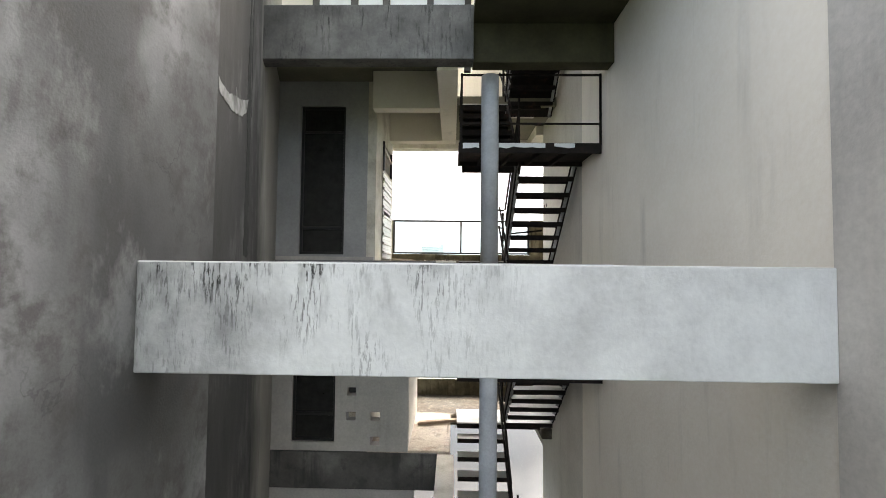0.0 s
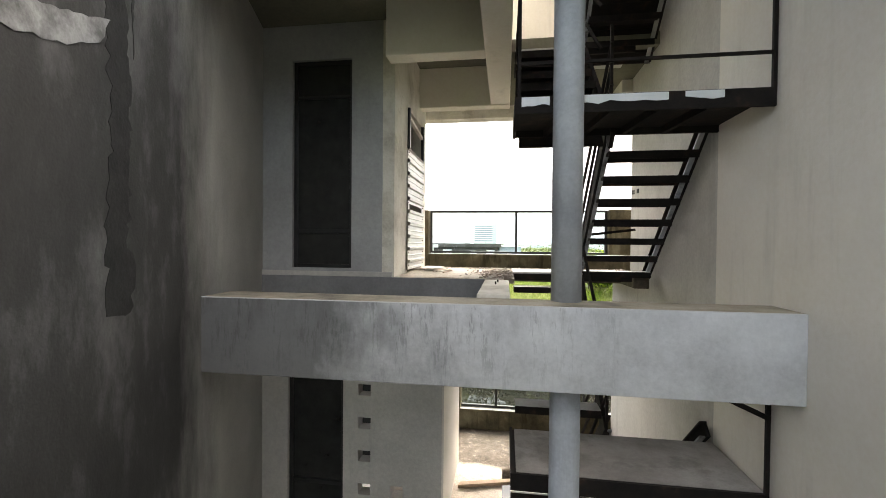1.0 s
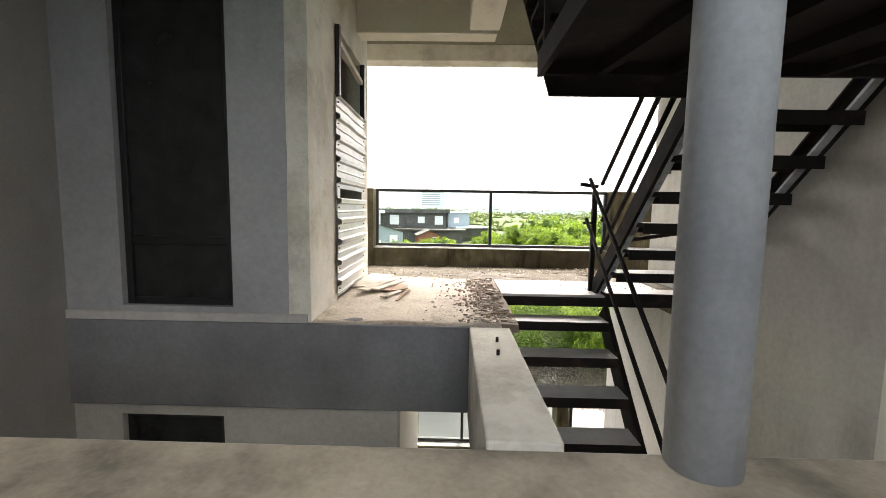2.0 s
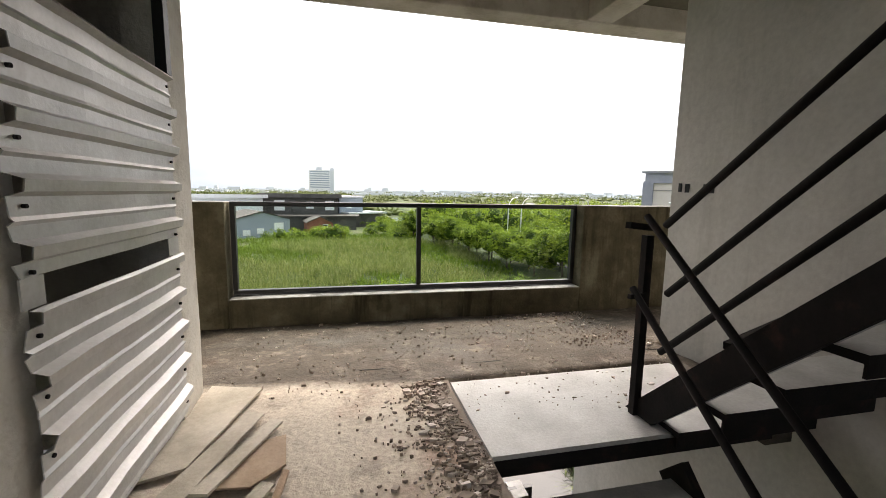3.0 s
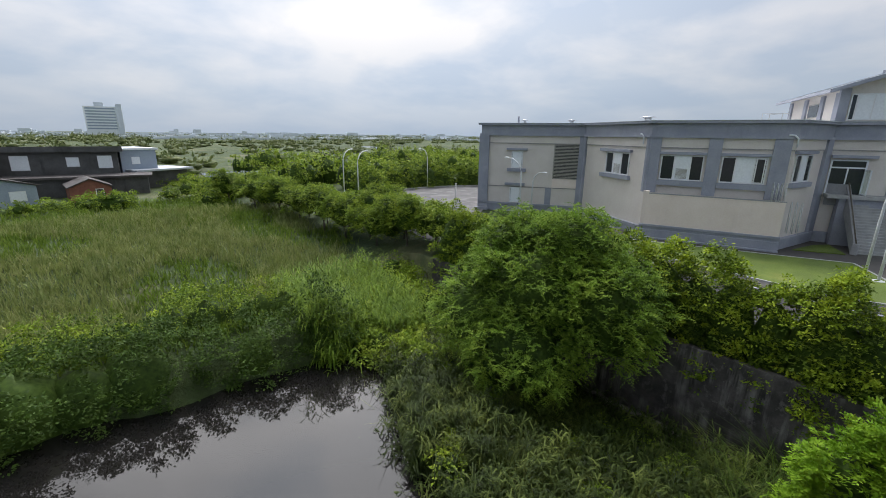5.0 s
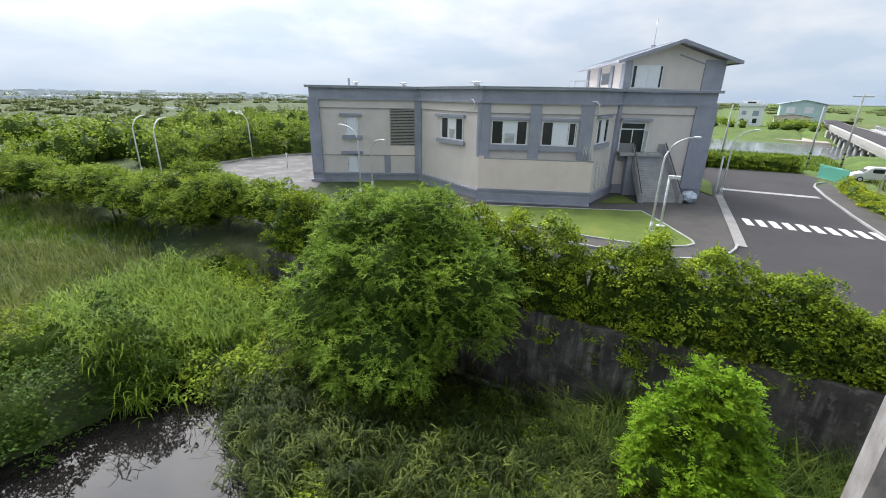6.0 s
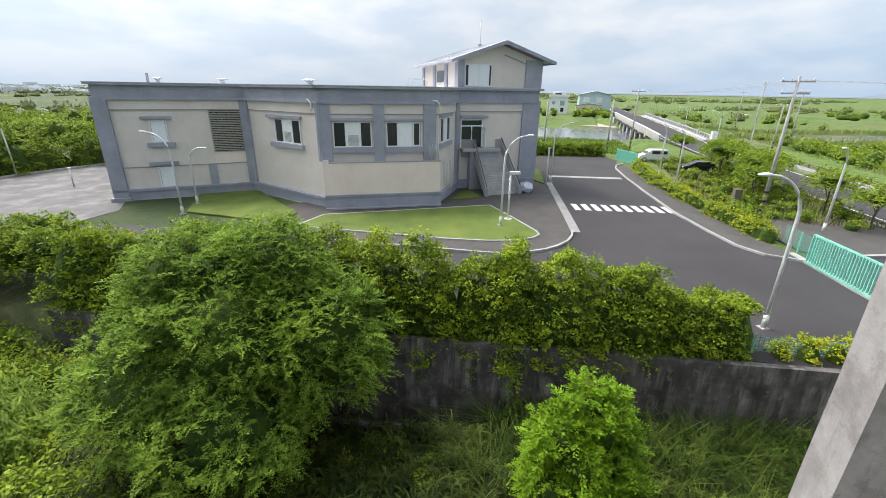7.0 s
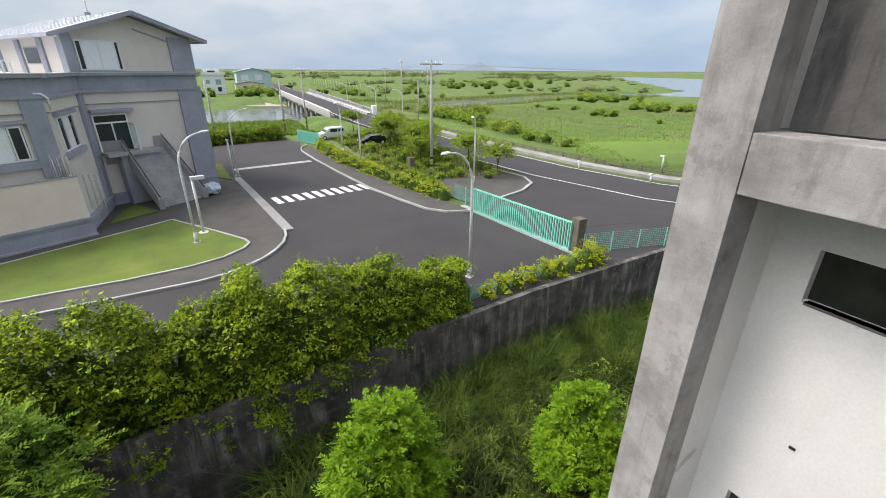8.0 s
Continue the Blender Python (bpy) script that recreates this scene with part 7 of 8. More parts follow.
# the row of tall shrubs before the plaza, inner leaves coloured darker for shade
ROW = [(20.9, 33.2), (19.8, 36.2), (20.8, 38.4), (18.6, 39.6), (19.4, 42.6), (17.6, 44.4), (19.0, 46.8), (16.9, 48.4), (18.2, 51.0), (15.8, 53.0), (17.6, 55.4), (14.8, 57.6), (16.4, 60.6), (13.2, 63.2), (11.0, 68.0), (14.6, 67.0), (22.2, 35.4), (21.4, 42.0)]
for i, (x, y) in enumerate(ROW):
    r = 1.55 + 0.45 * ((i * 29) % 10) / 10
    h = 2.4 + 1.0 * ((i * 47) % 10) / 10
    tree("tall_shrub", (x, y, height(x, y)), [(0, 0, h * 0.75, r, r, h * 0.5), (r * 0.6, -r * 0.4, h * 0.6, r * 0.7, r * 0.7, h * 0.4), (-r * 0.5, r * 0.5, h * 0.95, r * 0.65, r * 0.65, h * 0.42), (-r * 0.2, -r * 0.6, h * 1.05, r * 0.5, r * 0.5, h * 0.36)], h * 0.7, "tall green shrub in the row before the plaza", "leaf_inner", "leaf_bush", 2.2, (6, 0.5, 8, 0.2), 6, 0.1, 0.6, (18, 0.4, 0.17), 0.2)
near = scatter(46, 14, 27, 34, 66, 0.7, 1.3, lambda x, y: 24.5 - 0.16 * (y - 34) < x < min(26.0, 22.0 + 0.3 * (y - 34)), 1.1)
bush_field("bush_thicket", near, "leaf_bush", "low green bushes beside the yard", 20, 26, 0.17)
hedge_row("bushes", [(28.5, 66.4), (33, 68.4), (37, 70.0), (42, 71.0), (48, 70.0), (55, 67.6)], 1.9, G - 0.2, G + 3.6, "dense green bushes behind the plaza kerb", "leaf_bush", "leaf_inner", 34, 0.55, 24, 0.24, 0.7, cat="bushes", shoots=5, shoot=0.6)
mid_b = scatter(64, -30, 30, 62, 96, 0.8, 2.2, lambda x, y: not (x < 8 and y < 93) and x < 24 and noise.noise(Vector((x * 0.06, y * 0.06, 2))) > -0.1, 1.1)
bush_field("bush_thicket", mid_b, "leaf_bush", "bushes scattered in the meadow", 22, 24, 0.24)
trees_b = scatter(330, 20, 100, 67, 130, 1.5, 2.9, lambda x, y: y > 70.2 - 0.25 * abs(x - 42) * (x < 42) and (x > 29 or y > 80) and not (x < 46 and 91 < y < 117) and not (x > 50 and y < 74) and noise.noise(Vector((x * 0.03, y * 0.03, 5))) > -0.35, 1.75)
bush_field("far_woods", trees_b, "leaf_bush", "belt of low trees behind the plaza", 16, 15, 0.38)
far = scatter(1700, -700, 700, 100, 900, 1.6, 4.5, lambda x, y: abs(x) < 0.9 * y + 60 and noise.noise(Vector((x * 0.006, y * 0.018, 5))) > -0.08, 0.55)
far = [(x, y, z, r * (1 + y / 600), h * (1 + y / 1400)) for x, y, z, r, h in far]
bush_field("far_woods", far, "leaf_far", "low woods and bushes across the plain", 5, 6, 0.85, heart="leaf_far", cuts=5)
in_clump = lambda x, y: noise.noise(Vector((x * 0.012, y * 0.006, 9))) > 0.2
far2 = scatter(560, 165, 1100, -700, 250, 1.8, 4.0, lambda x, y: not (x < 215 and -40 < y < 90) and river_dip(x, y) < 0.02 and in_clump(x, y), 0.45)
far2 = [(x, y, z, r * (1 + x / 500), h * (1 + x / 1500)) for x, y, z, r, h in far2]
bush_field("far_woods", far2, "leaf_far", "bands of bushes and reeds across the marsh", 7, 9, 0.6, heart="leaf_far", cuts=5)


def blade_field(name, bases, h, w, mat, label, lean=0.45, parts=3, cat="reeds"):
    v, q = blades(rng, np.asarray(bases), h, w, lean, parts)
    return tagged(new(name, raw_mesh(name, v, q, M[mat])), label, cat, kind="stuff")


def tufts(n, x0, x1, y0, y1, per, spread, keep):
    out = []
    while len(out) < n * per:
        x, y = rng.uniform(x0, x1), rng.uniform(y0, y1)
        if not keep(x, y):
            continue
        for _ in range(per):
            a, b = x + rng.normal() * spread, y + rng.normal() * spread
            out.append((a, b, height(a, b) - 0.05))
    return out



def cane_field(name, bases, h, n, leaf, width, mat, label, cat="reeds"):
    v, q = canes(rng, np.asarray(bases), h, n, leaf, width)
    return tagged(new(name, raw_mesh(name, v, q, M[mat])), label, cat, kind="stuff")


in_marsh = lambda x, y: shore_x(y) - 0.2 < x < wall_x(y) - (1.9 if 9.5 < y < 19.5 else 0.7)
cane_field("reeds", tufts(1250, 7.4, 22.4, -14, 30, 5, 0.2, in_marsh), 1.05, 11, 0.58, 0.026, "reed", "dense green reeds filling the marsh below the wall")
# undergrowth coloured dark, standing for the shade between the reeds
blade_field("reeds", tufts(1500, 7.4, 22.4, -14, 30, 9, 0.14, in_marsh), 0.6, 0.024, "leaf_core", "short undergrowth between the reeds, coloured dark for shade", 0.9, 2)
blade_field("reeds", tufts(900, 8, 22.4, -14, 26, 10, 0.1, lambda x, y: in_marsh(x + 0.3, y) and noise.noise(Vector((x * 0.4, y * 0.4, 3))) > -0.1), 1.25, 0.02, "reed_pale", "long arching reed leaves among the marsh", 1.0, 5)
blade_field("reeds", tufts(170, 14.5, 22.2, -12, 10, 24, 0.17, lambda x, y: wall_x(y) - 5.5 < x < wall_x(y) - 0.9), 2.1, 0.026, "reed_tall", "tall arching reed clumps at the foot of the wall", 1.25, 6)
cane_field("reeds", tufts(230, 8.5, 15.5, 25, 35, 5, 0.25, lambda x, y: True), 2.1, 11, 0.8, 0.026, "reed_lime", "tall bright reeds at the head of the inlet")
blade_field("meadow_grass", tufts(4600, -34, 16, 30, 66, 7, 0.3, lambda x, y: not (x < -12.3 and 43 < y < 52.8) and y < 64 - 0.2 * abs(x) and noise.noise(Vector((x * 0.12, y * 0.12, 4))) < 0.12), 1.0, 0.045, "meadow", "tall grey-green meadow reeds", 0.5, 2, "grass")
blade_field("meadow_grass", tufts(1300, -36, 12, 56, 80, 8, 0.4, lambda x, y: y < 68 + 0.3 * (x + 20)), 0.85, 0.05, "grass_lime", "bright grass before the houses", 0.6, 2, "grass")
blade_field("meadow_grass", tufts(2200, -34, 18, 28, 66, 7, 0.3, lambda x, y: not (x < -12.3 and 43 < y < 52.8) and y < 64 - 0.2 * abs(x) and noise.noise(Vector((x * 0.12, y * 0.12, 4))) > 0.08), 0.6, 0.05, "grass_lime", "bright green meadow grass", 0.6, 2, "grass")


# ---- street furniture and neighbours ----
def street_lamp(at, h, turn, reach=1.9):
    """A bent pole with a slim head."""
    e = thing("street_lamp", "white bent-pole street lamp", "street lamp", "street lamps", at=at)
    pts = [(0, 0, 0), (0, 0, h * 0.55), (0.02, 0, h * 0.72)]
    for i in range(1, 8):
        a = radians(90 * i / 7)
        pts.append((reach * 0.95 * (1 - math.cos(a)), 0, h * 0.72 + h * 0.26 * math.sin(a)))
    part("pole", tube(pts, 0.085, 9, tip=0.05), M["lamp_paint"], e)
    bm = bmesh.new()
    bmesh.ops.create_icosphere(bm, subdivisions=2, radius=1)
    for v in bm.verts:
        v.co = Vector((v.co.x * 0.34 + reach + 0.2, v.co.y * 0.13, v.co.z * 0.075 + h * 0.985))
    part("lamp_head", bm, M["house_white"], e)
    part("base_plate", box(-0.2, 0.2, -0.2, 0.2, -0.02, 0.04, 0.01), M["kerb"], e)
    part("base_collar", tube([(0, 0, 0), (0, 0, 0.7)], 0.12, 10), M["lamp_paint"], e)
    e.rotation_euler = (0, 0, radians(turn))
    return e


street_lamp((26.3, -2.0, G), 7.3, 110)
street_lamp((38.6, 11.6, G + 0.14), 7.0, -55)
first = street_lamp((58.2, 7.8, G + 0.05), 6.8, -60)
for x, y, r in ((57.5, -5.7, 150), (66.5, -6.0, 150), (34.6, 38.0, 95), (26.3, 60.9, 30), (26.5, 66.6, 30), (42.9, 69.2, -160), (44.5, -13.5, 140), (98, -28.2, 100), (116, -28.5, 100), (140, -28.0, 100)):
    copy_thing(first, Matrix.Translation((x, y, G)) @ Matrix.Rotation(radians(r), 4, "Z"))

street_lamp((37.4, 39.0, G + 0.1), 5.2, -95, 1.6)
e = thing("floodlight_post", "short white post with a small floodlight", "lamp post", at=(40.5, 11.2, G + 0.05))
part("pole", tube([(0, 0, 0), (0, 0, 3.9)], 0.09, 10), M["lamp_paint"], e)
part("foot", tube([(0, 0, 0), (0, 0, 0.12)], 0.32, 14), M["lamp_paint"], e)
part("head", box(-0.1, 0.75, -0.16, 0.16, 3.8, 4.05, 0.04), M["lamp_paint"], e)
e.rotation_euler = (0, 0, radians(-80))
for x, y, h in ((40.1, 56.9, 1.9), (55.5, 8.3, 4.2)):
    e = thing("marker_post", "slim white post standing in the yard", "post", "yard posts", at=(x, y, G))
    part("pole", tube([(0, 0, 0), (0, 0, h)], 0.08, 10), M["lamp_paint"], e)
    part("cap", tube([(0, 0, h), (0, 0, h + 0.12)], 0.15, 10), M["lamp_paint"], e)


def utility_pole(at, h, arms, turn, lean=0.0):
    e = thing("utility_pole", "tall concrete utility pole with cross arms", "utility pole", "utility poles", at=at)
    part("pole", tube([(0, 0, 0), (lean, 0, h)], 0.17, 12, tip=0.1), M["pole"], e)
    for z, w in arms:
        x = lean * z / h
        a = part("cross_arm", bar((x - w / 2, 0, z), (x + w / 2, 0, z), 0.1, 0.12), M["pole"], e)
        for k in (-0.46, -0.2, 0.2, 0.46):
            part("insulator", tube([(x + k * w, 0, z + 0.05), (x + k * w, 0, z + 0.3)], 0.06, 8, tip=0.03), M["house_white"], a)
    for i in range(5):
        part("warning_band", tube([(lean * (0.3 + 0.4 * i) / h, 0, 0.5 + 0.4 * i), (lean * (0.5 + 0.4 * i) / h, 0, 0.7 + 0.4 * i)], 0.178, 12), M["leaf_yellow" if i % 2 else "black_frame"], e)
    e.rotation_euler = (0, 0, radians(turn))
    return e


poles = [((48.2, -10.5, G), 11.6, [(11.2, 2.2), (10.3, 1.9)], 75), ((100.6, -29.2, G), 12.6, [(12.0, 0.8)], 60), ((92.8, -6.5, G), 10.8, [(10.4, 2.4)], 80), ((94.8, -30.5, G), 8.6, [(8.4, 2.2)], 70), ((112, -41, G), 11, [(10.7, 2.0)], 70), ((150, -44, G), 11, [(10.7, 2.0)], 70), ((84.3, 9.1, G), 9.0, [], 0), ((90.5, -2.2, G), 9.0, [], 0)]
for p in poles:
    utility_pole(*p)


def wire(p, q, sag, name="overhead_wire"):
    pts = []
    for i in range(13):
        f = i / 12
        v = Vector(p).lerp(Vector(q), f)
        v.z -= sag * 4 * f * (1 - f)
        pts.append(v)
    return solid(name, tube(pts, 0.009, 5), M["pole"], "thin grey overhead cable between poles", "cable", "overhead cables")


for k in (-0.9, 0.0, 0.9):
    wire((48.2 + 0.2 * k, -10.5 + k, 5.1), (92.8, -6.5 + k, 4.5), 0.7)
    wire((48.2 + 0.2 * k, -10.5 + k, 5.1), (2, -62 + k, 5.4), 0.9)
wire((100.6, -29.2, 5.9), (48.2, -10.5, 4.2), 0.6)
wire((112, -41, 4.5), (100.6, -29.2, 5.0), 0.6)
wire((112, -41, 4.6), (150, -44, 4.6), 0.8)


# sliding gate
def gate(p, q, h, n, label, z=G + 0.12):
    e = thing("sliding_gate", label, "gate", "mint gates")
    p, q = Vector((*p, z)), Vector((*q, z))
    for zz, t in ((0.06, 0.12), (h - 0.05, 0.12)):
        part("gate_rail", bar(p + Vector((0, 0, zz)), q + Vector((0, 0, zz)), 0.07, t), M["mint"], e)
    for i in range(n + 1):
        v = p.lerp(q, i / n)
        w = 0.1 if i in (0, n) else 0.055
        part("gate_bar", bar(v + Vector((0, 0, 0.02)), v + Vector((0, 0, h)), 0.06, w * 1.6), M["mint"], e)
    return e


gate((36.0, -8.3), (26.4, -9.5), 1.93, 46, "mint green barred sliding gate across the entrance")
gate((79.2, -2.4), (74.2, -4.5), 1.7, 46, "mint green gate at the far end of the drive")
solid("gate_track", bar((38, -8.35, G + 0.03), (25.6, -9.7, G + 0.03), 0.5, 0.14), M["kerb"], "pale concrete track under the gate", "track", kind=S)
for x, y, h in ((26.2, -9.9, 2.3), (51.5, -9.6, 1.7)):
    bm = box(x - 0.32, x + 0.32, y - 0.32, y + 0.32, G - 0.1, G + h, 0.03)
    roughen(bm, 0.03, 4, 2.0)
    solid("gate_pillar", bm, M["brown_steel"], "weathered brown gate pillar", "pillar", "gate pillars")


def mesh_fence(points, h, label):
    e = thing("mesh_fence", label, "fence", "green fences")
    for (xa, ya), (xb, yb) in zip(points, points[1:]):
        n = max(1, round(math.hypot(xb - xa, yb - ya) / 2.2))
        for i in range(n):
            a, b = Vector((xa, ya, G)).lerp(Vector((xb, yb, G)), i / n), Vector((xa, ya, G)).lerp(Vector((xb, yb, G)), (i + 1) / n)
            part("post", bar(a, a + Vector((0, 0, h)), 0.06, 0.06), M["mint"], e)
            bm = bmesh.new()
            for z in [0.1 + 0.13 * k for k in range(int(h / 0.13))]:
                bar(a + Vector((0, 0, z)), b + Vector((0, 0, z)), 0.015, 0.015, bm)
            for k in range(1, 12):
                v = a.lerp(b, k / 12)
                bar(v + Vector((0, 0, 0.08)), v + Vector((0, 0, h - 0.05)), 0.012, 0.012, bm)
            part("mesh_panel", bm, M["mint_dark"], e)
    return e


mesh_fence([(25.9, -10.2), (24.3, -16), (24.5, -26)], 1.3, "green wire mesh fence on the wall top")
mesh_fence([(36.3, -8.9), (40.5, -8.9)], 1.5, "green wire mesh fence by the gate")
mesh_fence([(23.9, -0.6), (24.4, -5), (25.0, -9.2)], 0.9, "low green wire fence behind the shrubs")

# golden hedge and trees along the drive
for x0, y0, x1, y1 in ((40.3, -8.0, 45.0, -6.9), (45.6, -6.8, 48.0, -6.3), (49.5, -6.1, 56.0, -5.0), (57, -4.9, 64, -4.1), (65, -4.0, 72, -4.2)):
    hedge_row("hedge", [(x0, y0), (x1, y1)], 0.8, G, G + 1.3, "clipped golden-green hedge along the drive", "leaf_yellow", "leaf_hedge", 26, 0.27, 20, 0.14, 0.3, shoots=4, shoot=0.35)
hedge_row("hedge", [(81.2, 13), (82.4, 6), (83.6, -0.6)], 1.3, G, G + 1.9, "long tall green hedge at the end of the drive", "leaf_bush", "leaf_inner", 60, 0.4, 22, 0.22, 0.12, shoots=10, shoot=0.4)
hedge_row("hedge", [(63, 12.5), (84, 12.0)], 1.0, G, G + 1.5, "long green hedge beside the tower", "leaf_hedge", "leaf_bush", 22, 0.35, 18, 0.2, 0.15, shoots=0)
for x, y, r, h in ((58, -13.5, 2.0, 3.2), (66.5, -13, 2.4, 3.4), (76, -17, 2.3, 3.0), (50.5, -16.5, 1.9, 3.0), (46, -17.5, 1.6, 2.6), (70, -19, 1.6, 2.6), (88, -14, 1.8, 2.6), (62, -16.5, 2.2, 3.0), (54.5, -12.2, 1.7, 2.6), (72.5, -15, 2.0, 3.0)):
    tree("street_tree", (x, y, G), [(0, 0, h, r * 1.05, r * 1.05, r * 0.5), (r * 0.7, -r * 0.4, h * 0.85, r * 0.8, r * 0.8, r * 0.42), (-r * 0.6, r * 0.5, h * 1.12, r * 0.7, r * 0.7, r * 0.42)], h * 0.9, "small flat-crowned street tree", "leaf_bush", "leaf_bush", 1.5, (5, 0.5, 7, 0.24), 6, 0.09, 0.45, (14, 0.4, 0.22))
isl = scatter(110, 45, 84, -20, -7, 0.5, 1.2, lambda x, y: y < -7.5 - 0.06 * abs(x - 62) and y > -19.5 + 0.05 * abs(x - 56), 0.9)
bush_field("bush_thicket", isl, "leaf_bush", "shrubs on the strip between drive and road", 12, 16, 0.22)
blade_field("verge_grass", [(a, b, G - 0.05) for a, b in zip(rng.uniform(46, 84, 5000), rng.uniform(-19.5, -7.6, 5000))], 0.7, 0.05, "grass", "rough grass between drive and road", 0.6, 2, "grass")

marsh = []
for cx, cy, sx, sy, n, k in ((147, -137, 7, 7, 22, 1.5), (101, -122, 9, 6, 22, 1.5), (118, -46, 10, 4, 20, 1.2), (98, -44, 12, 3, 16, 1.1), (74, -39.5, 9, 1.6, 12, 0.9), (112, -92, 12, 3, 10, 1.0), (120, -62, 6, 4, 8, 1.0), (290, -190, 26, 40, 34, 2.4), (215, -70, 12, 26, 22, 1.6)):
    for _ in range(n):
        x, y, r = rng.normal(cx, sx), rng.normal(cy, sy), k * rng.uniform(1.2, 2.4)
        if river_dip(x, y) < 0.05 and y < -36:
            marsh.append((x, y, height(x, y), r, r * rng.uniform(0.7, 1.25)))
bush_field("marsh_bushes", marsh, "leaf_bush", "bushes in clumps in the marsh beyond the road", 14, 16, 0.3)
on_marsh = lambda x, y: y < -35.5 - 0.03 * (x - 30) + 6 * smooth(60, 34, x) and river_dip(x, y) < 0.05
fresh = [(x, y, height(x, y) - 0.1) for x, y in zip(rng.uniform(34, 135, 44000), -33 - 92 * rng.random(44000) ** 1.5) if on_marsh(x, y) and math.hypot(x - 49, y + 51) > 10 + 5 * noise.noise(Vector((x * 0.1, y * 0.1, 2)))]
drift = [noise.noise(Vector((x * 0.035, y * 0.05, 6))) for x, y, z in fresh]
blade_field("marsh_grass", [p for p, k in zip(fresh, drift) if k < 0.05], 0.36, 0.07, "grass_lime", "smooth bright green marsh grass beyond the road", 0.8, 2, "grass")
blade_field("marsh_grass", [p for p, k in zip(fresh, drift) if k >= 0.05], 0.6, 0.05, "meadow", "drifts of dry grey-green reeds in the marsh", 0.5, 2, "grass")
bank_y = rng.uniform(-190, -32, 9000)
bank_x = np.interp(bank_y, RIVER_Y, RIVER_X) + rng.choice((-1, 1), 9000) * (np.interp(bank_y, RIVER_Y, RIVER_W) + rng.uniform(-1, 7, 9000))
blade_field("reeds", [(x, y, height(x, y) - 0.1) for x, y in zip(bank_x, bank_y) if river_dip(x, y) < 0.4], 1.3, 0.13, "meadow", "belt of reeds on the river banks", 0.35, 2)
blade_field("marsh_grass", [(x, y, height(x, y) - 0.1) for x, y in zip(rng.uniform(87, 124, 13000), rng.uniform(-9, 40, 13000)) if river_dip(x, y) < 0.4], 0.7, 0.1, "grass_lime", "bright grass on the river bank", 0.8, 2, "grass")
# the road behind, with its lines, barrier and fence
ROAD = [(4, -52), (20, -37), (34, -27.8), (45, -24.8), (58, -23.4), (80, -22.2), (100, -21.6), (112, -20.9), (128, -20.0), (182, -20.4), (235, -24), (330, -34)]


def strip(pts, off0, off1, z, h, zs=None):
    bm = bmesh.new()
    prev = None
    for i, (x, y) in enumerate(pts):
        a, b = Vector(pts[max(0, i - 1)]), Vector(pts[min(len(pts) - 1, i + 1)])
        d = (b - a).normalized()
        n = Vector((d.y, -d.x))
        k = z + (zs[i] if zs else 0)
        row = [bm.verts.new((x + n.x * o, y + n.y * o, q)) for o, q in ((off0, k - h), (off0, k), (off1, k), (off1, k - h))]
        if prev:
            for j in range(4):
                bm.faces.new((prev[j], prev[(j + 1) % 4], row[(j + 1) % 4], row[j]))
        else:
            bm.faces.new(row)
        prev = row
    bm.faces.new(prev[::-1])
    bmesh.ops.recalc_face_normals(bm, faces=bm.faces[:])
    return bm


ZS = [0, 0, 0, 0, 0, 0, 0.2, 0.6, 1.4, 2.3, 1.6, 0.4]
solid("road", strip(ROAD, -4.2, 3.4, G + 0.02, 0.8, ZS), M["asphalt"], "grey two-lane road leading to the bridge", "road", kind=S)
solid("road", prism([(26, -26), (30, -12), (36, -9.2), (41, -12), (46, -20.5), (36, -27)], G - 0.1, G + 0.012), M["asphalt"], "asphalt entrance before the gate", "road", kind=S)
for o in (-3.7, 2.9):
    solid("road_line", strip(ROAD, o, o + 0.16, G + 0.03, 0.006, ZS), M["paint_white"], "white edge line of the road", "road marking", kind=S)
solid("road_barrier", strip(ROAD[1:8], 4.6, 4.95, G + 0.3, 0.5, ZS[1:8]), M["footway"], "low pale concrete barrier along the road", "barrier", kind=S)
solid("pavement", strip(ROAD[1:8], 4.95, 7.0, G + 0.12, 0.3, ZS[1:8]), M["footway"], "pale concrete footway behind the barrier", "pavement", kind=S)
flat("pavement", [(38.5, -9.2), (47, -7.8), (49, -18.8), (44, -19.6), (41.5, -18.6), (39.6, -16.0), (38.4, -12.5)], G + 0.08, "paving", "dark paved tip of the planted island", "pavement")
kerb([(38.4, -12.5), (39.6, -16.0), (41.5, -18.6), (44, -19.6), (49, -18.8)], "curved pale kerb of the island", 0.25, 0.16)
e = thing("roadside_fence", "low brown post and rail fence beside the marsh", "fence", kind="")
P = []
for (xa, ya), (xb, yb) in zip(ROAD[1:6], ROAD[2:7]):
    n = round(math.hypot(xb - xa, yb - ya) / 2.4)
    d = Vector((xb - xa, yb - ya)).normalized()
    for i in range(n):
        P.append((xa + (xb - xa) * i / n + d.y * 7.3, ya + (yb - ya) * i / n - d.x * 7.3))
for x, y in P:
    part("post", box(x - 0.08, x + 0.08, y - 0.08, y + 0.08, G - 0.05, G + 0.68), M["brown_steel"], e)
for a, b in zip(P, P[1:]):
    for z in (0.32, 0.58):
        part("rail", bar((*a, G + z), (*b, G + z), 0.06, 0.1), M["brown_steel"], e)
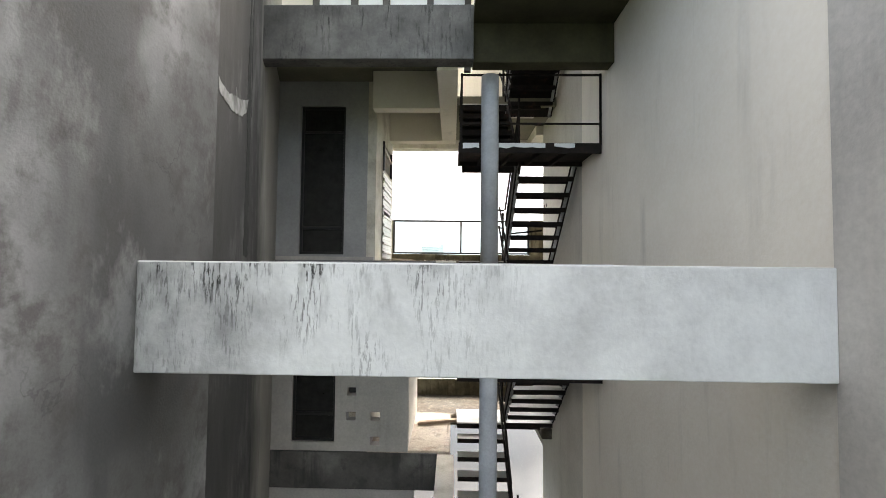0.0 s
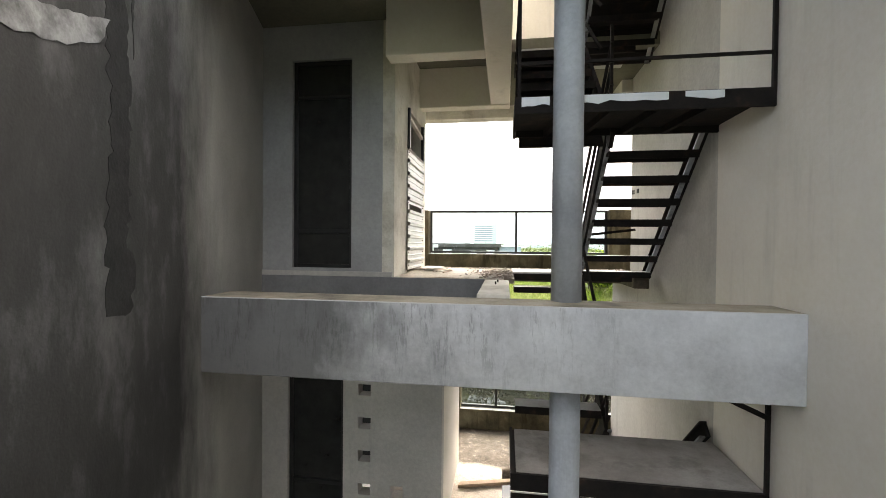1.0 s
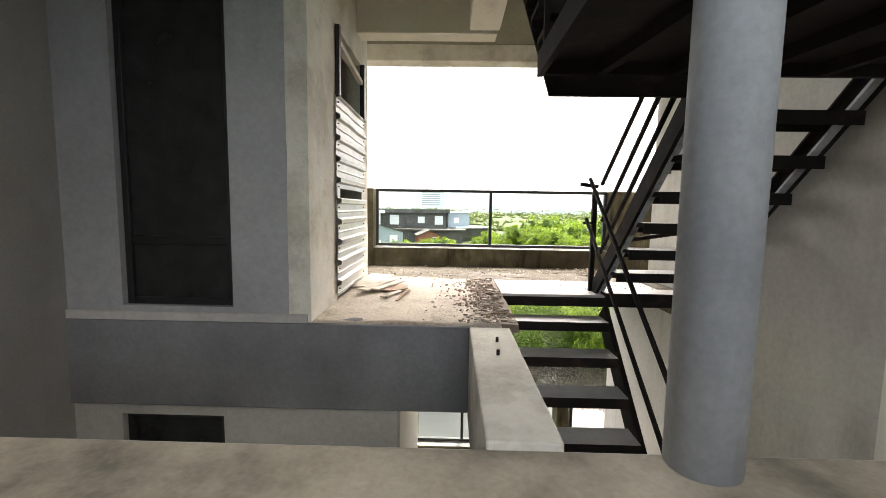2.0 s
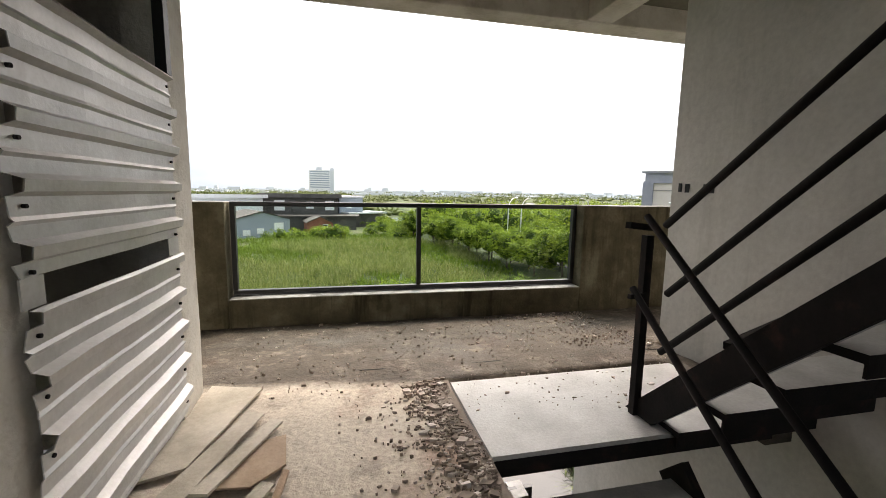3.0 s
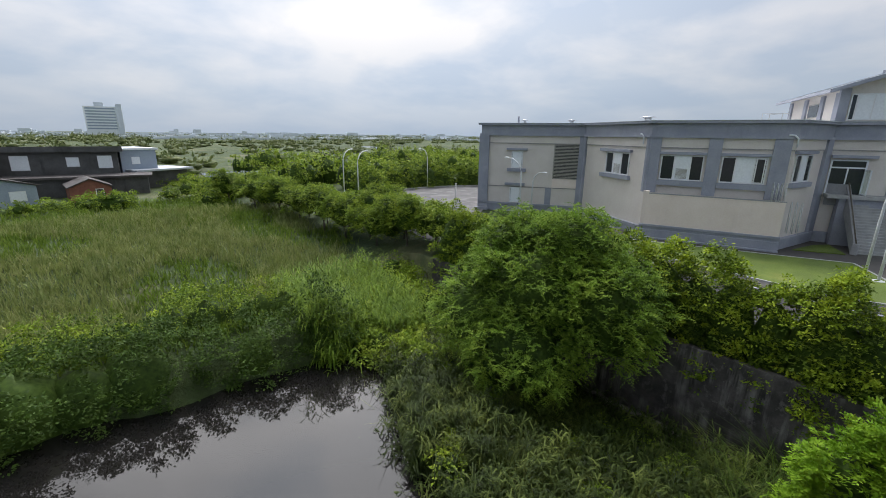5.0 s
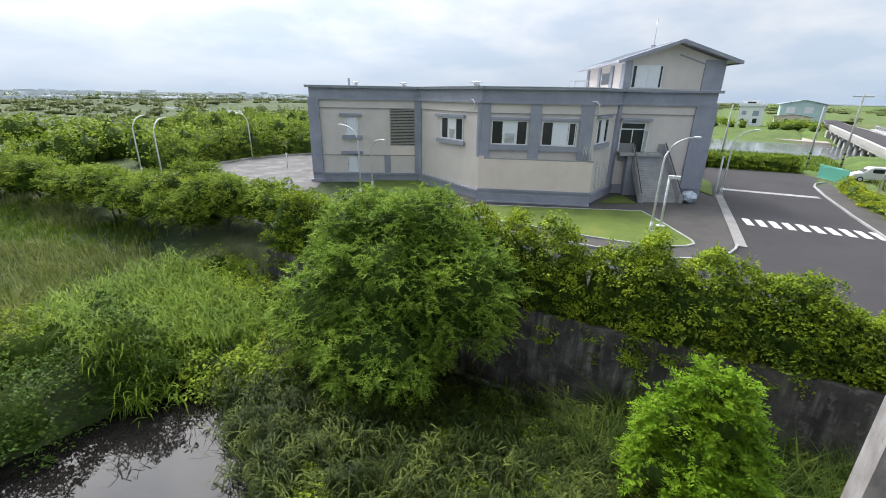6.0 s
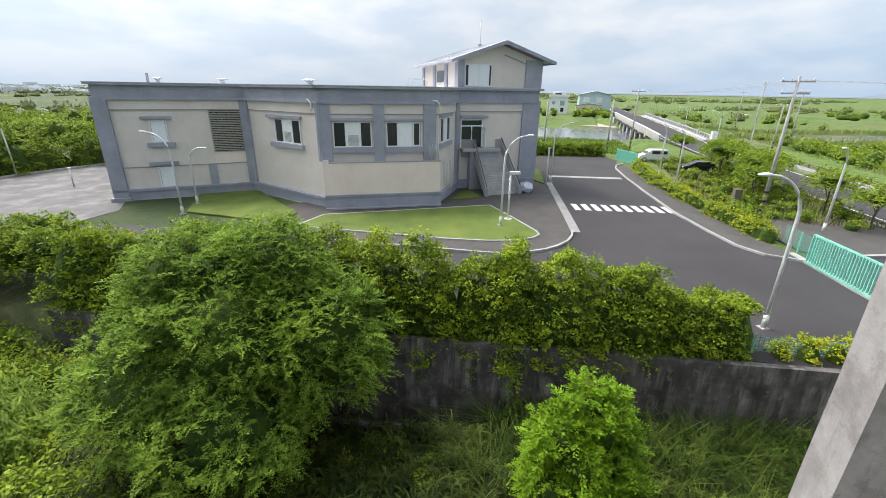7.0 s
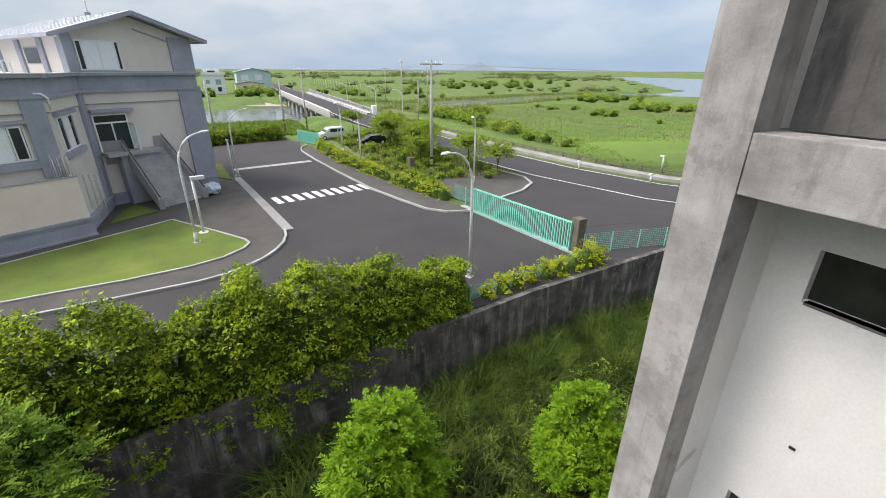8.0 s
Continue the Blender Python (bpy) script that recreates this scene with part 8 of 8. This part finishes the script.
for x, y, h in ((39.9, -36.6, 1.6), (36.0, -29.6, 1.0), (44.5, -28.0, 0.9)):
    e = thing("marker_post", "white roadside marker post", "post", "roadside markers", at=(x, y, G))
    part("pole", tube([(0, 0, 0), (0, 0, h)], 0.09, 10), M["lamp_paint"], e)
    part("cap", box(-0.1, 0.4 * h / 1.6, -0.12, 0.12, h - 0.12, h + 0.08, 0.02), M["lamp_paint"], e)

# bridge
BR = ROAD[7:10]
BZ = ZS[7:10]
e = thing("road_bridge", "long concrete bridge on piers with a white balustrade", "bridge")
part("deck", strip(BR, -5.2, 5.2, G - 0.06, 0.8, BZ), M["pole"], e)
part("parapet", strip(BR, -5.4, -5.1, G + 0.85, 1.1, BZ), M["pole"], e, "pale solid concrete parapet")
part("parapet_cap", strip(BR, -5.46, -5.04, G + 0.95, 0.1, BZ), M["house_white"], e)
part("footway", strip(BR, 3.9, 5.2, G + 0.14, 0.2, BZ), M["kerb"], e)
part("top_rail", strip(BR, 5.0, 5.3, G + 1.1, 0.14, BZ), M["kerb"], e, "white balustrade rail")
part("bottom_rail", strip(BR, 5.0, 5.3, G + 0.3, 0.16, BZ), M["kerb"], e)
for i in range(46):
    x = 112.4 + 69.2 * i / 45
    k, z = np.interp(x, [b[0] for b in BR], [b[1] for b in BR]), np.interp(x, [b[0] for b in BR], BZ)
    w = 0.42 if i % 5 == 0 else 0.2
    part("baluster", box(x - w, x + w, k - 5.32, k - 4.98, G + z + 0.1, G + z + (1.3 if i % 5 == 0 else 1.0)), M["kerb"], e)
for i in range(9):
    x = 117.5 + 7.6 * i
    k, z = np.interp(x, [b[0] for b in BR], [b[1] for b in BR]), np.interp(x, [b[0] for b in BR], BZ)
    for y in (k + 4.3, k + 1.4, k - 1.4, k - 4.3):
        part("pier", tube([(x, y, G - 4), (x, y, G + z - 1.5)], 0.42, 10), M["kerb"], e)
    part("pier_cap", box(x - 0.6, x + 0.6, k - 5.1, k + 5.1, G + z - 1.5, G + z - 0.85, 0.04), M["kerb"], e)
part("abutment", box(180.5, 184, -26, -14.8, G - 3, G + 1.4), M["pole"], e)
solid("bridge_pillar", box(111.3, 112.3, -27.0, -25.9, G - 0.6, G + 2.5, 0.05), M["house_white"], "white pillar at the bridge head", "pillar", kind=S)
for i in range(22):
    x, y = 190 + 6.0 * i, -54.0
    e = thing("green_post", "thin green steel post beyond the river", "post", "green posts")
    part("pole", tube([(x, y, G - 1.0), (x, y, G + 4.2)], 0.14, 6), M["post_green"], e)
    part("arm", bar((x, y, G + 4.2), (x, y - 1.6, G + 3.9), 0.1, 0.1), M["post_green"], e)
# sandy far bank with its low wall
solid("river_bank", prism([(166, -14.5), (186, -14.8), (188, -4), (180, 1), (172, -3)], G - 2.4, G - 1.2), M["sand"], "pale sandy bank by the bridge", "bank", kind=S)


# vehicles
def car(at, turn, body, label, L_=4.6, W=1.75, H=1.85, van=True):
    e = thing("van" if van else "car", label, "van" if van else "car", at=at)
    prof = [(-L_ / 2, 0.35), (-L_ / 2, 0.95), (-L_ / 2 + 0.1, H * 0.62), (-L_ / 2 + 0.35, H), (L_ * 0.12, H), (L_ * 0.3, H * 0.62), (L_ / 2 - 0.05, H * 0.5), (L_ / 2, 0.35)]
    if not van:
        prof = [(-L_ / 2, 0.3), (-L_ / 2, 0.8), (-L_ / 2 + 0.5, 0.9), (-L_ * 0.22, H), (L_ * 0.1, H), (L_ * 0.26, 0.92), (L_ / 2 - 0.1, 0.75), (L_ / 2, 0.3)]
    bm = bmesh.new()
    a, b = [bm.verts.new((x, -W / 2, z)) for x, z in prof], [bm.verts.new((x, W / 2, z)) for x, z in prof]
    bm.faces.new(a), bm.faces.new(b[::-1])
    for i in range(len(prof)):
        bm.faces.new((a[i], b[i], b[(i + 1) % len(prof)], a[(i + 1) % len(prof)]))
    bmesh.ops.recalc_face_normals(bm, faces=bm.faces[:])
    bmesh.ops.bevel(bm, geom=bm.edges[:], offset=0.07, segments=2, affect="EDGES")
    part("body", bm, M[body], e)
    for sg in (-1, 1):
        for x0, x1 in ((-L_ * 0.4, -L_ * 0.2), (-L_ * 0.17, L_ * 0.1)):
            part("side_window", box(x0, x1, sg * (W / 2 - 0.01), sg * (W / 2 + 0.012), H * 0.64, H * 0.9), M["window_dark"], e)
        for x in (-L_ * 0.3, L_ * 0.32):
            w = part("tyre", tube([(x, sg * (W / 2 - 0.2), 0.33), (x, sg * (W / 2 + 0.03), 0.33)], 0.33, 16), M["tyre"], e)
            part("rim", tube([(x, sg * (W / 2 + 0.031), 0.33), (x, sg * (W / 2 + 0.04), 0.33)], 0.2, 12), M["lamp_paint"], w)
        part("headlight", box(L_ / 2 - 0.1, L_ / 2 + 0.01, sg * W * 0.36 - 0.15, sg * W * 0.36 + 0.15, 0.62, 0.78), M["house_white"], e)
    part("windscreen", bar((L_ * 0.125, 0, H * 0.95), (L_ * 0.29, 0, H * 0.67), W * 0.86, 0.03), M["window_dark"], e)
    e.rotation_euler = (0, 0, radians(turn))
    return e


car((80.2, -7.9, G), 98, "car_white", "white van parked behind the green gate")
car((71.8, -12.1, G), 92, "car_dark", "dark car parked under the street trees", 4.4, 1.75, 1.42, False)

# ---- houses across the meadow ----
def house(name, label, p, q, depth, z0, z1, mat, roofmat, gable=0.0, over=0.4, windows=(), parapet_h=0.0):
    """A house on the face p to q, which looks at the meadow."""
    e = thing(name, label, "house")
    n = length(p, q)
    for s0, s1, d0, d1 in ((0, n, -0.25, 0), (0, n, -depth, -depth + 0.25), (0, 0.25, -depth + 0.25, -0.25), (n - 0.25, n, -depth + 0.25, -0.25)):
        part("wall", along(p, q, s0, s1, d0, d1, z0 - 0.5, z1), M[mat], e)
    if gable:
        pv, qv = Vector(p), Vector(q)
        ud = (qv - pv).normalized()
        nv = Vector((ud.y, -ud.x))
        for s0, s1 in ((-over, n / 2), (n + over, n / 2)):
            bm = bmesh.new()
            pts = [(pv + ud * s0 + nv * over, z1), (pv + ud * s1 + nv * over, z1 + gable), (pv + ud * s1 - nv * (depth + over), z1 + gable), (pv + ud * s0 - nv * (depth + over), z1)]
            top, low = [bm.verts.new((v.x, v.y, z + 0.12)) for v, z in pts], [bm.verts.new((v.x, v.y, z)) for v, z in pts]
            bm.faces.new(top), bm.faces.new(low[::-1])
            for i in range(4):
                bm.faces.new((low[i], low[(i + 1) % 4], top[(i + 1) % 4], top[i]))
            bmesh.ops.recalc_face_normals(bm, faces=bm.faces[:])
            part("roof", bm, M[roofmat], e)
        for d in (-0.12, -depth + 0.12):
            bm = bmesh.new()
            a, b, c = pv + nv * d, qv + nv * d, (pv + qv) / 2 + nv * d
            tri = [(a, z1), (b, z1), (c, z1 + gable - 0.02)]
            f0 = [bm.verts.new((v.x + nv.x * 0.1, v.y + nv.y * 0.1, z)) for v, z in tri]
            f1 = [bm.verts.new((v.x - nv.x * 0.1, v.y - nv.y * 0.1, z)) for v, z in tri]
            bm.faces.new(f0), bm.faces.new(f1[::-1])
            for i in range(3):
                bm.faces.new((f0[i], f0[(i + 1) % 3], f1[(i + 1) % 3], f1[i]))
            bmesh.ops.recalc_face_normals(bm, faces=bm.faces[:])
            part("gable", bm, M[mat], e)
    else:
        part("roof", along(p, q, -over, n + over, -depth - over, over, z1, z1 + 0.3), M[roofmat], e)
        if parapet_h:
            part("roof_parapet", along(p, q, -over, n + over, over - 0.2, over, z1 + 0.3, z1 + 0.3 + parapet_h), M[roofmat], e)
    for s, w, za, zb, k in windows:
        wn = part("window", along(p, q, s, s + w, 0, 0.04, za, zb), M["white_frame"], e)
        part("pane", along(p, q, s + 0.08, s + w - 0.08, 0.041, 0.06, za + 0.08, zb - 0.08), M[k], wn)
    return e


LB = -6.5
house("white_house", "white two-storey concrete house with flat roof", (-27, 84), (-14.6, 86.5), 11, LB, -0.5, "house_white", "house_white", 0, 0.9, [(0.6, 1.4, -3.6, -1.4, "window_dark"), (2.6, 0.9, -3.2, -1.5, "window_dark"), (7.5, 0.9, -1.9, -1.1, "window_dark"), (9.8, 0.9, -1.9, -1.1, "window_dark")], 0.35)
house("white_annex", "low white annex with pale lean-to roof", (-27.5, 75), (-20.6, 77), 7, LB, -3.9, "house_white", "roof_metal", 0, 0.5, [(5.0, 1.2, -6.4, -4.4, "window_dark")])
house("grey_shed", "blue-grey metal-clad shed with dark gable roof", (-16.6, 71.2), (-8.6, 75.2), 9, LB - 0.3, -3.7, "house_blue", "roof_dark", 1.3, 0.3, [(1.6, 1.1, -6.1, -5.2, "window_white"), (3.7, 1.1, -5.9, -5.0, "window_white"), (6.4, 1.5, -5.4, -4.2, "window_white")])
e = thing("porch", "open porch with dark roof against the grey shed", "porch")
part("roof", prism([(-21.4, 69.6), (-16.4, 70.9), (-18.2, 75.5), (-22.6, 74.2)], -3.75, -3.55), M["roof_dark"], e)
for x, y in ((-21.2, 69.8), (-18.8, 70.4), (-16.8, 71.0)):
    part("post", box(x - 0.08, x + 0.08, y - 0.08, y + 0.08, LB - 0.5, -3.75), M["lamp_paint"], e)
house("dark_house", "dark weathered two-storey concrete house with flat roof", (-15.5, 91), (-1.0, 91), 12, LB, -0.4, "house_dark", "house_dark", 0, 0.8, [(2.2, 2.0, -3.0, -0.9, "window_white"), (8.3, 1.5, -2.6, -1.2, "window_white"), (12.0, 1.8, -2.9, -1.0, "window_white")], 0.5)
house("dark_lean_to", "dark lean-to along the foot of the house", (-14.5, 86.5), (2.5, 86), 4.4, LB, -4.0, "house_dark", "roof_dark", 0, 0.6)
house("blue_house", "pale blue rendered block with white roof", (-0.7, 93.5), (4.2, 95.3), 9, LB, -0.3, "house_blue", "house_white", 0, 0.3, [(1.5, 1.2, -2.6, -1.4, "window_white")])
house("brick_shed", "small red brick shed with dark gable roof", (-6.2, 79.6), (-1.8, 80.4), 6, LB, -4.7, "brick", "roof_dark", 1.1, 0.25, [(2.7, 0.9, -6.4, -4.9, "roof_dark")])
house("white_roof_shed", "open shed with bright white sheet roof", (1.5, 92), (8.5, 96), 6, LB, -3.7, "house_dark", "roof_metal", 0, 0.8)
hedge_row("bushes", [(-12, 71), (-7, 74), (-2, 76.5), (1, 77)], 1.3, LB - 0.3, LB + 1.0, "bushes before the houses", "leaf_bush", "leaf_bush", 20, 0.4, 18, 0.22, 0.6, cat="bushes", shoots=0)
for x, y, r in ((-9.5, 69.6, 0.9), (-6.6, 70.4, 0.8), (-4.2, 69.0, 1.0), (9.6, 73.6, 1.7), (4.6, 75.5, 1.1), (6.8, 78.0, 1.4)):
    tree("garden_bush", (x, y, height(x, y)), [(0, 0, r * 0.8, r, r, r * 0.85), (r * 0.6, r * 0.3, r * 0.6, r * 0.7, r * 0.7, r * 0.6)], r * 0.7, "small green bush before the houses", "leaf_inner", "leaf_bush", 1.8, (5, 0.45, 7, 0.22), 4, 0.06, 0.6, (16, 0.4, 0.2))
tree("garden_bush", (-1.4, 69.5, -6.9), [(0, 0, 1.1, 1.9, 1.9, 1.5), (1.0, 0.4, 0.8, 1.3, 1.3, 1.1)], 1.0, "round dark bush in the meadow", "leaf_tree", "leaf_bush", 1.6, (5, 0.5, 7, 0.24), 4, 0.08, 0.7, (18, 0.45, 0.24))
house("white_house", "white three-storey house with a roof terrace by the river", (219, 9.2), (219, 1.0), 9, G - 0.2, 1.6, "house_white", "house_white", 0, 0.5, [(1.0, 1.4, -4.8, -3.2, "window_dark"), (5.0, 1.6, -4.9, -3.0, "window_dark"), (1.0, 1.6, -1.8, -0.2, "house_blue"), (4.6, 2.2, -2.2, 0.0, "house_blue")], 0.7)
house("roof_room", "small white roof room on the riverside house", (221.5, 8.2), (221.5, 2.4), 5, 2.4, 3.6, "house_white", "house_white", 0, 0.4, [(1.2, 3.0, 2.3, 3.3, "window_dark")])
house("riverside_hall", "hall with pale blue gable roof by the river", (240, -5), (240, -20), 14, G, 2.4, "turquoise", "house_blue", 1.8, 0.8, [(2, 3, -1, 1.4, "house_white"), (8, 3, -1, 1.4, "house_white")])
house("low_house", "low pinkish house before the hall", (226, -3.2), (226, -15), 8, G, -2.3, "tile_panel", "house_dark", 1.0, 0.4, [(3, 1.6, -4.6, -3.0, "window_dark")])
town = [(rng.uniform(196, 224), rng.uniform(-26, 24), height(200, 0), r, r * 1.2) for r in rng.uniform(1.6, 3.4, 46)]
town = [b for b in town if not (-1 < b[1] < 11 and b[0] > 206) and not (b[1] < -16 and b[0] < 224 and b[1] > -27 and b[0] > 180 and abs(b[1] + 22) < 6)]
bush_field("garden_bushes", town, "leaf_bush", "dark green bushes round the riverside houses", 16, 16, 0.35)

# ---- far town ----
e = thing("far_hotel", "pale slab hotel block far across the plain", "building")
part("wall", box(-66, -25, 899, 915, -6, 40), M["hotel"], e)
part("stair_tower", box(-24.8, -17, 897, 915, -6, 44.5), M["far_town"], e)
part("plant_room", box(-52, -40, 902, 912, 40, 46), M["far_town"], e)
for i in range(8):
    part("window_band", box(-64, -26, 898.6, 898.9, 5 + 4.4 * i, 7 + 4.4 * i), M["house_blue"], e)
bm = bmesh.new()
trng = np.random.default_rng(3)
for i in range(1500):
    a = trng.uniform(-50, 75)
    d = trng.uniform(650, 1500)
    x, y = d * math.sin(radians(a)), d * math.cos(radians(a))
    if -75 < x < -10 and y < 900:
        continue
    w, h = trng.uniform(4, 13), trng.uniform(2.0, 4.5) * (2.2 if trng.random() < 0.05 else 1) * d / 900
    box(x - w, x + w, y - 6, y + 6, -8, -6 + h, 0, bm)
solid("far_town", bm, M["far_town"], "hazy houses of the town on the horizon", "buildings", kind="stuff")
bm = bmesh.new()
ring = []
for i in range(61):
    f = i / 60
    x, y = 3160 - 230 * f, -1730 - 370 * f
    z = -8 + 62 * max(0.0, 1 - abs(f - 0.5) * 2.0) ** 1.5 + 3 * noise.noise(Vector((f * 9, 1, 0)))
    ring.append((bm.verts.new((x, y, -10)), bm.verts.new((x, y, max(-8, z))), bm.verts.new((x + 300, y - 190, -10))))
for a, b in zip(ring, ring[1:]):
    bm.faces.new((a[0], b[0], b[1], a[1])), bm.faces.new((a[1], b[1], b[2], a[2]))
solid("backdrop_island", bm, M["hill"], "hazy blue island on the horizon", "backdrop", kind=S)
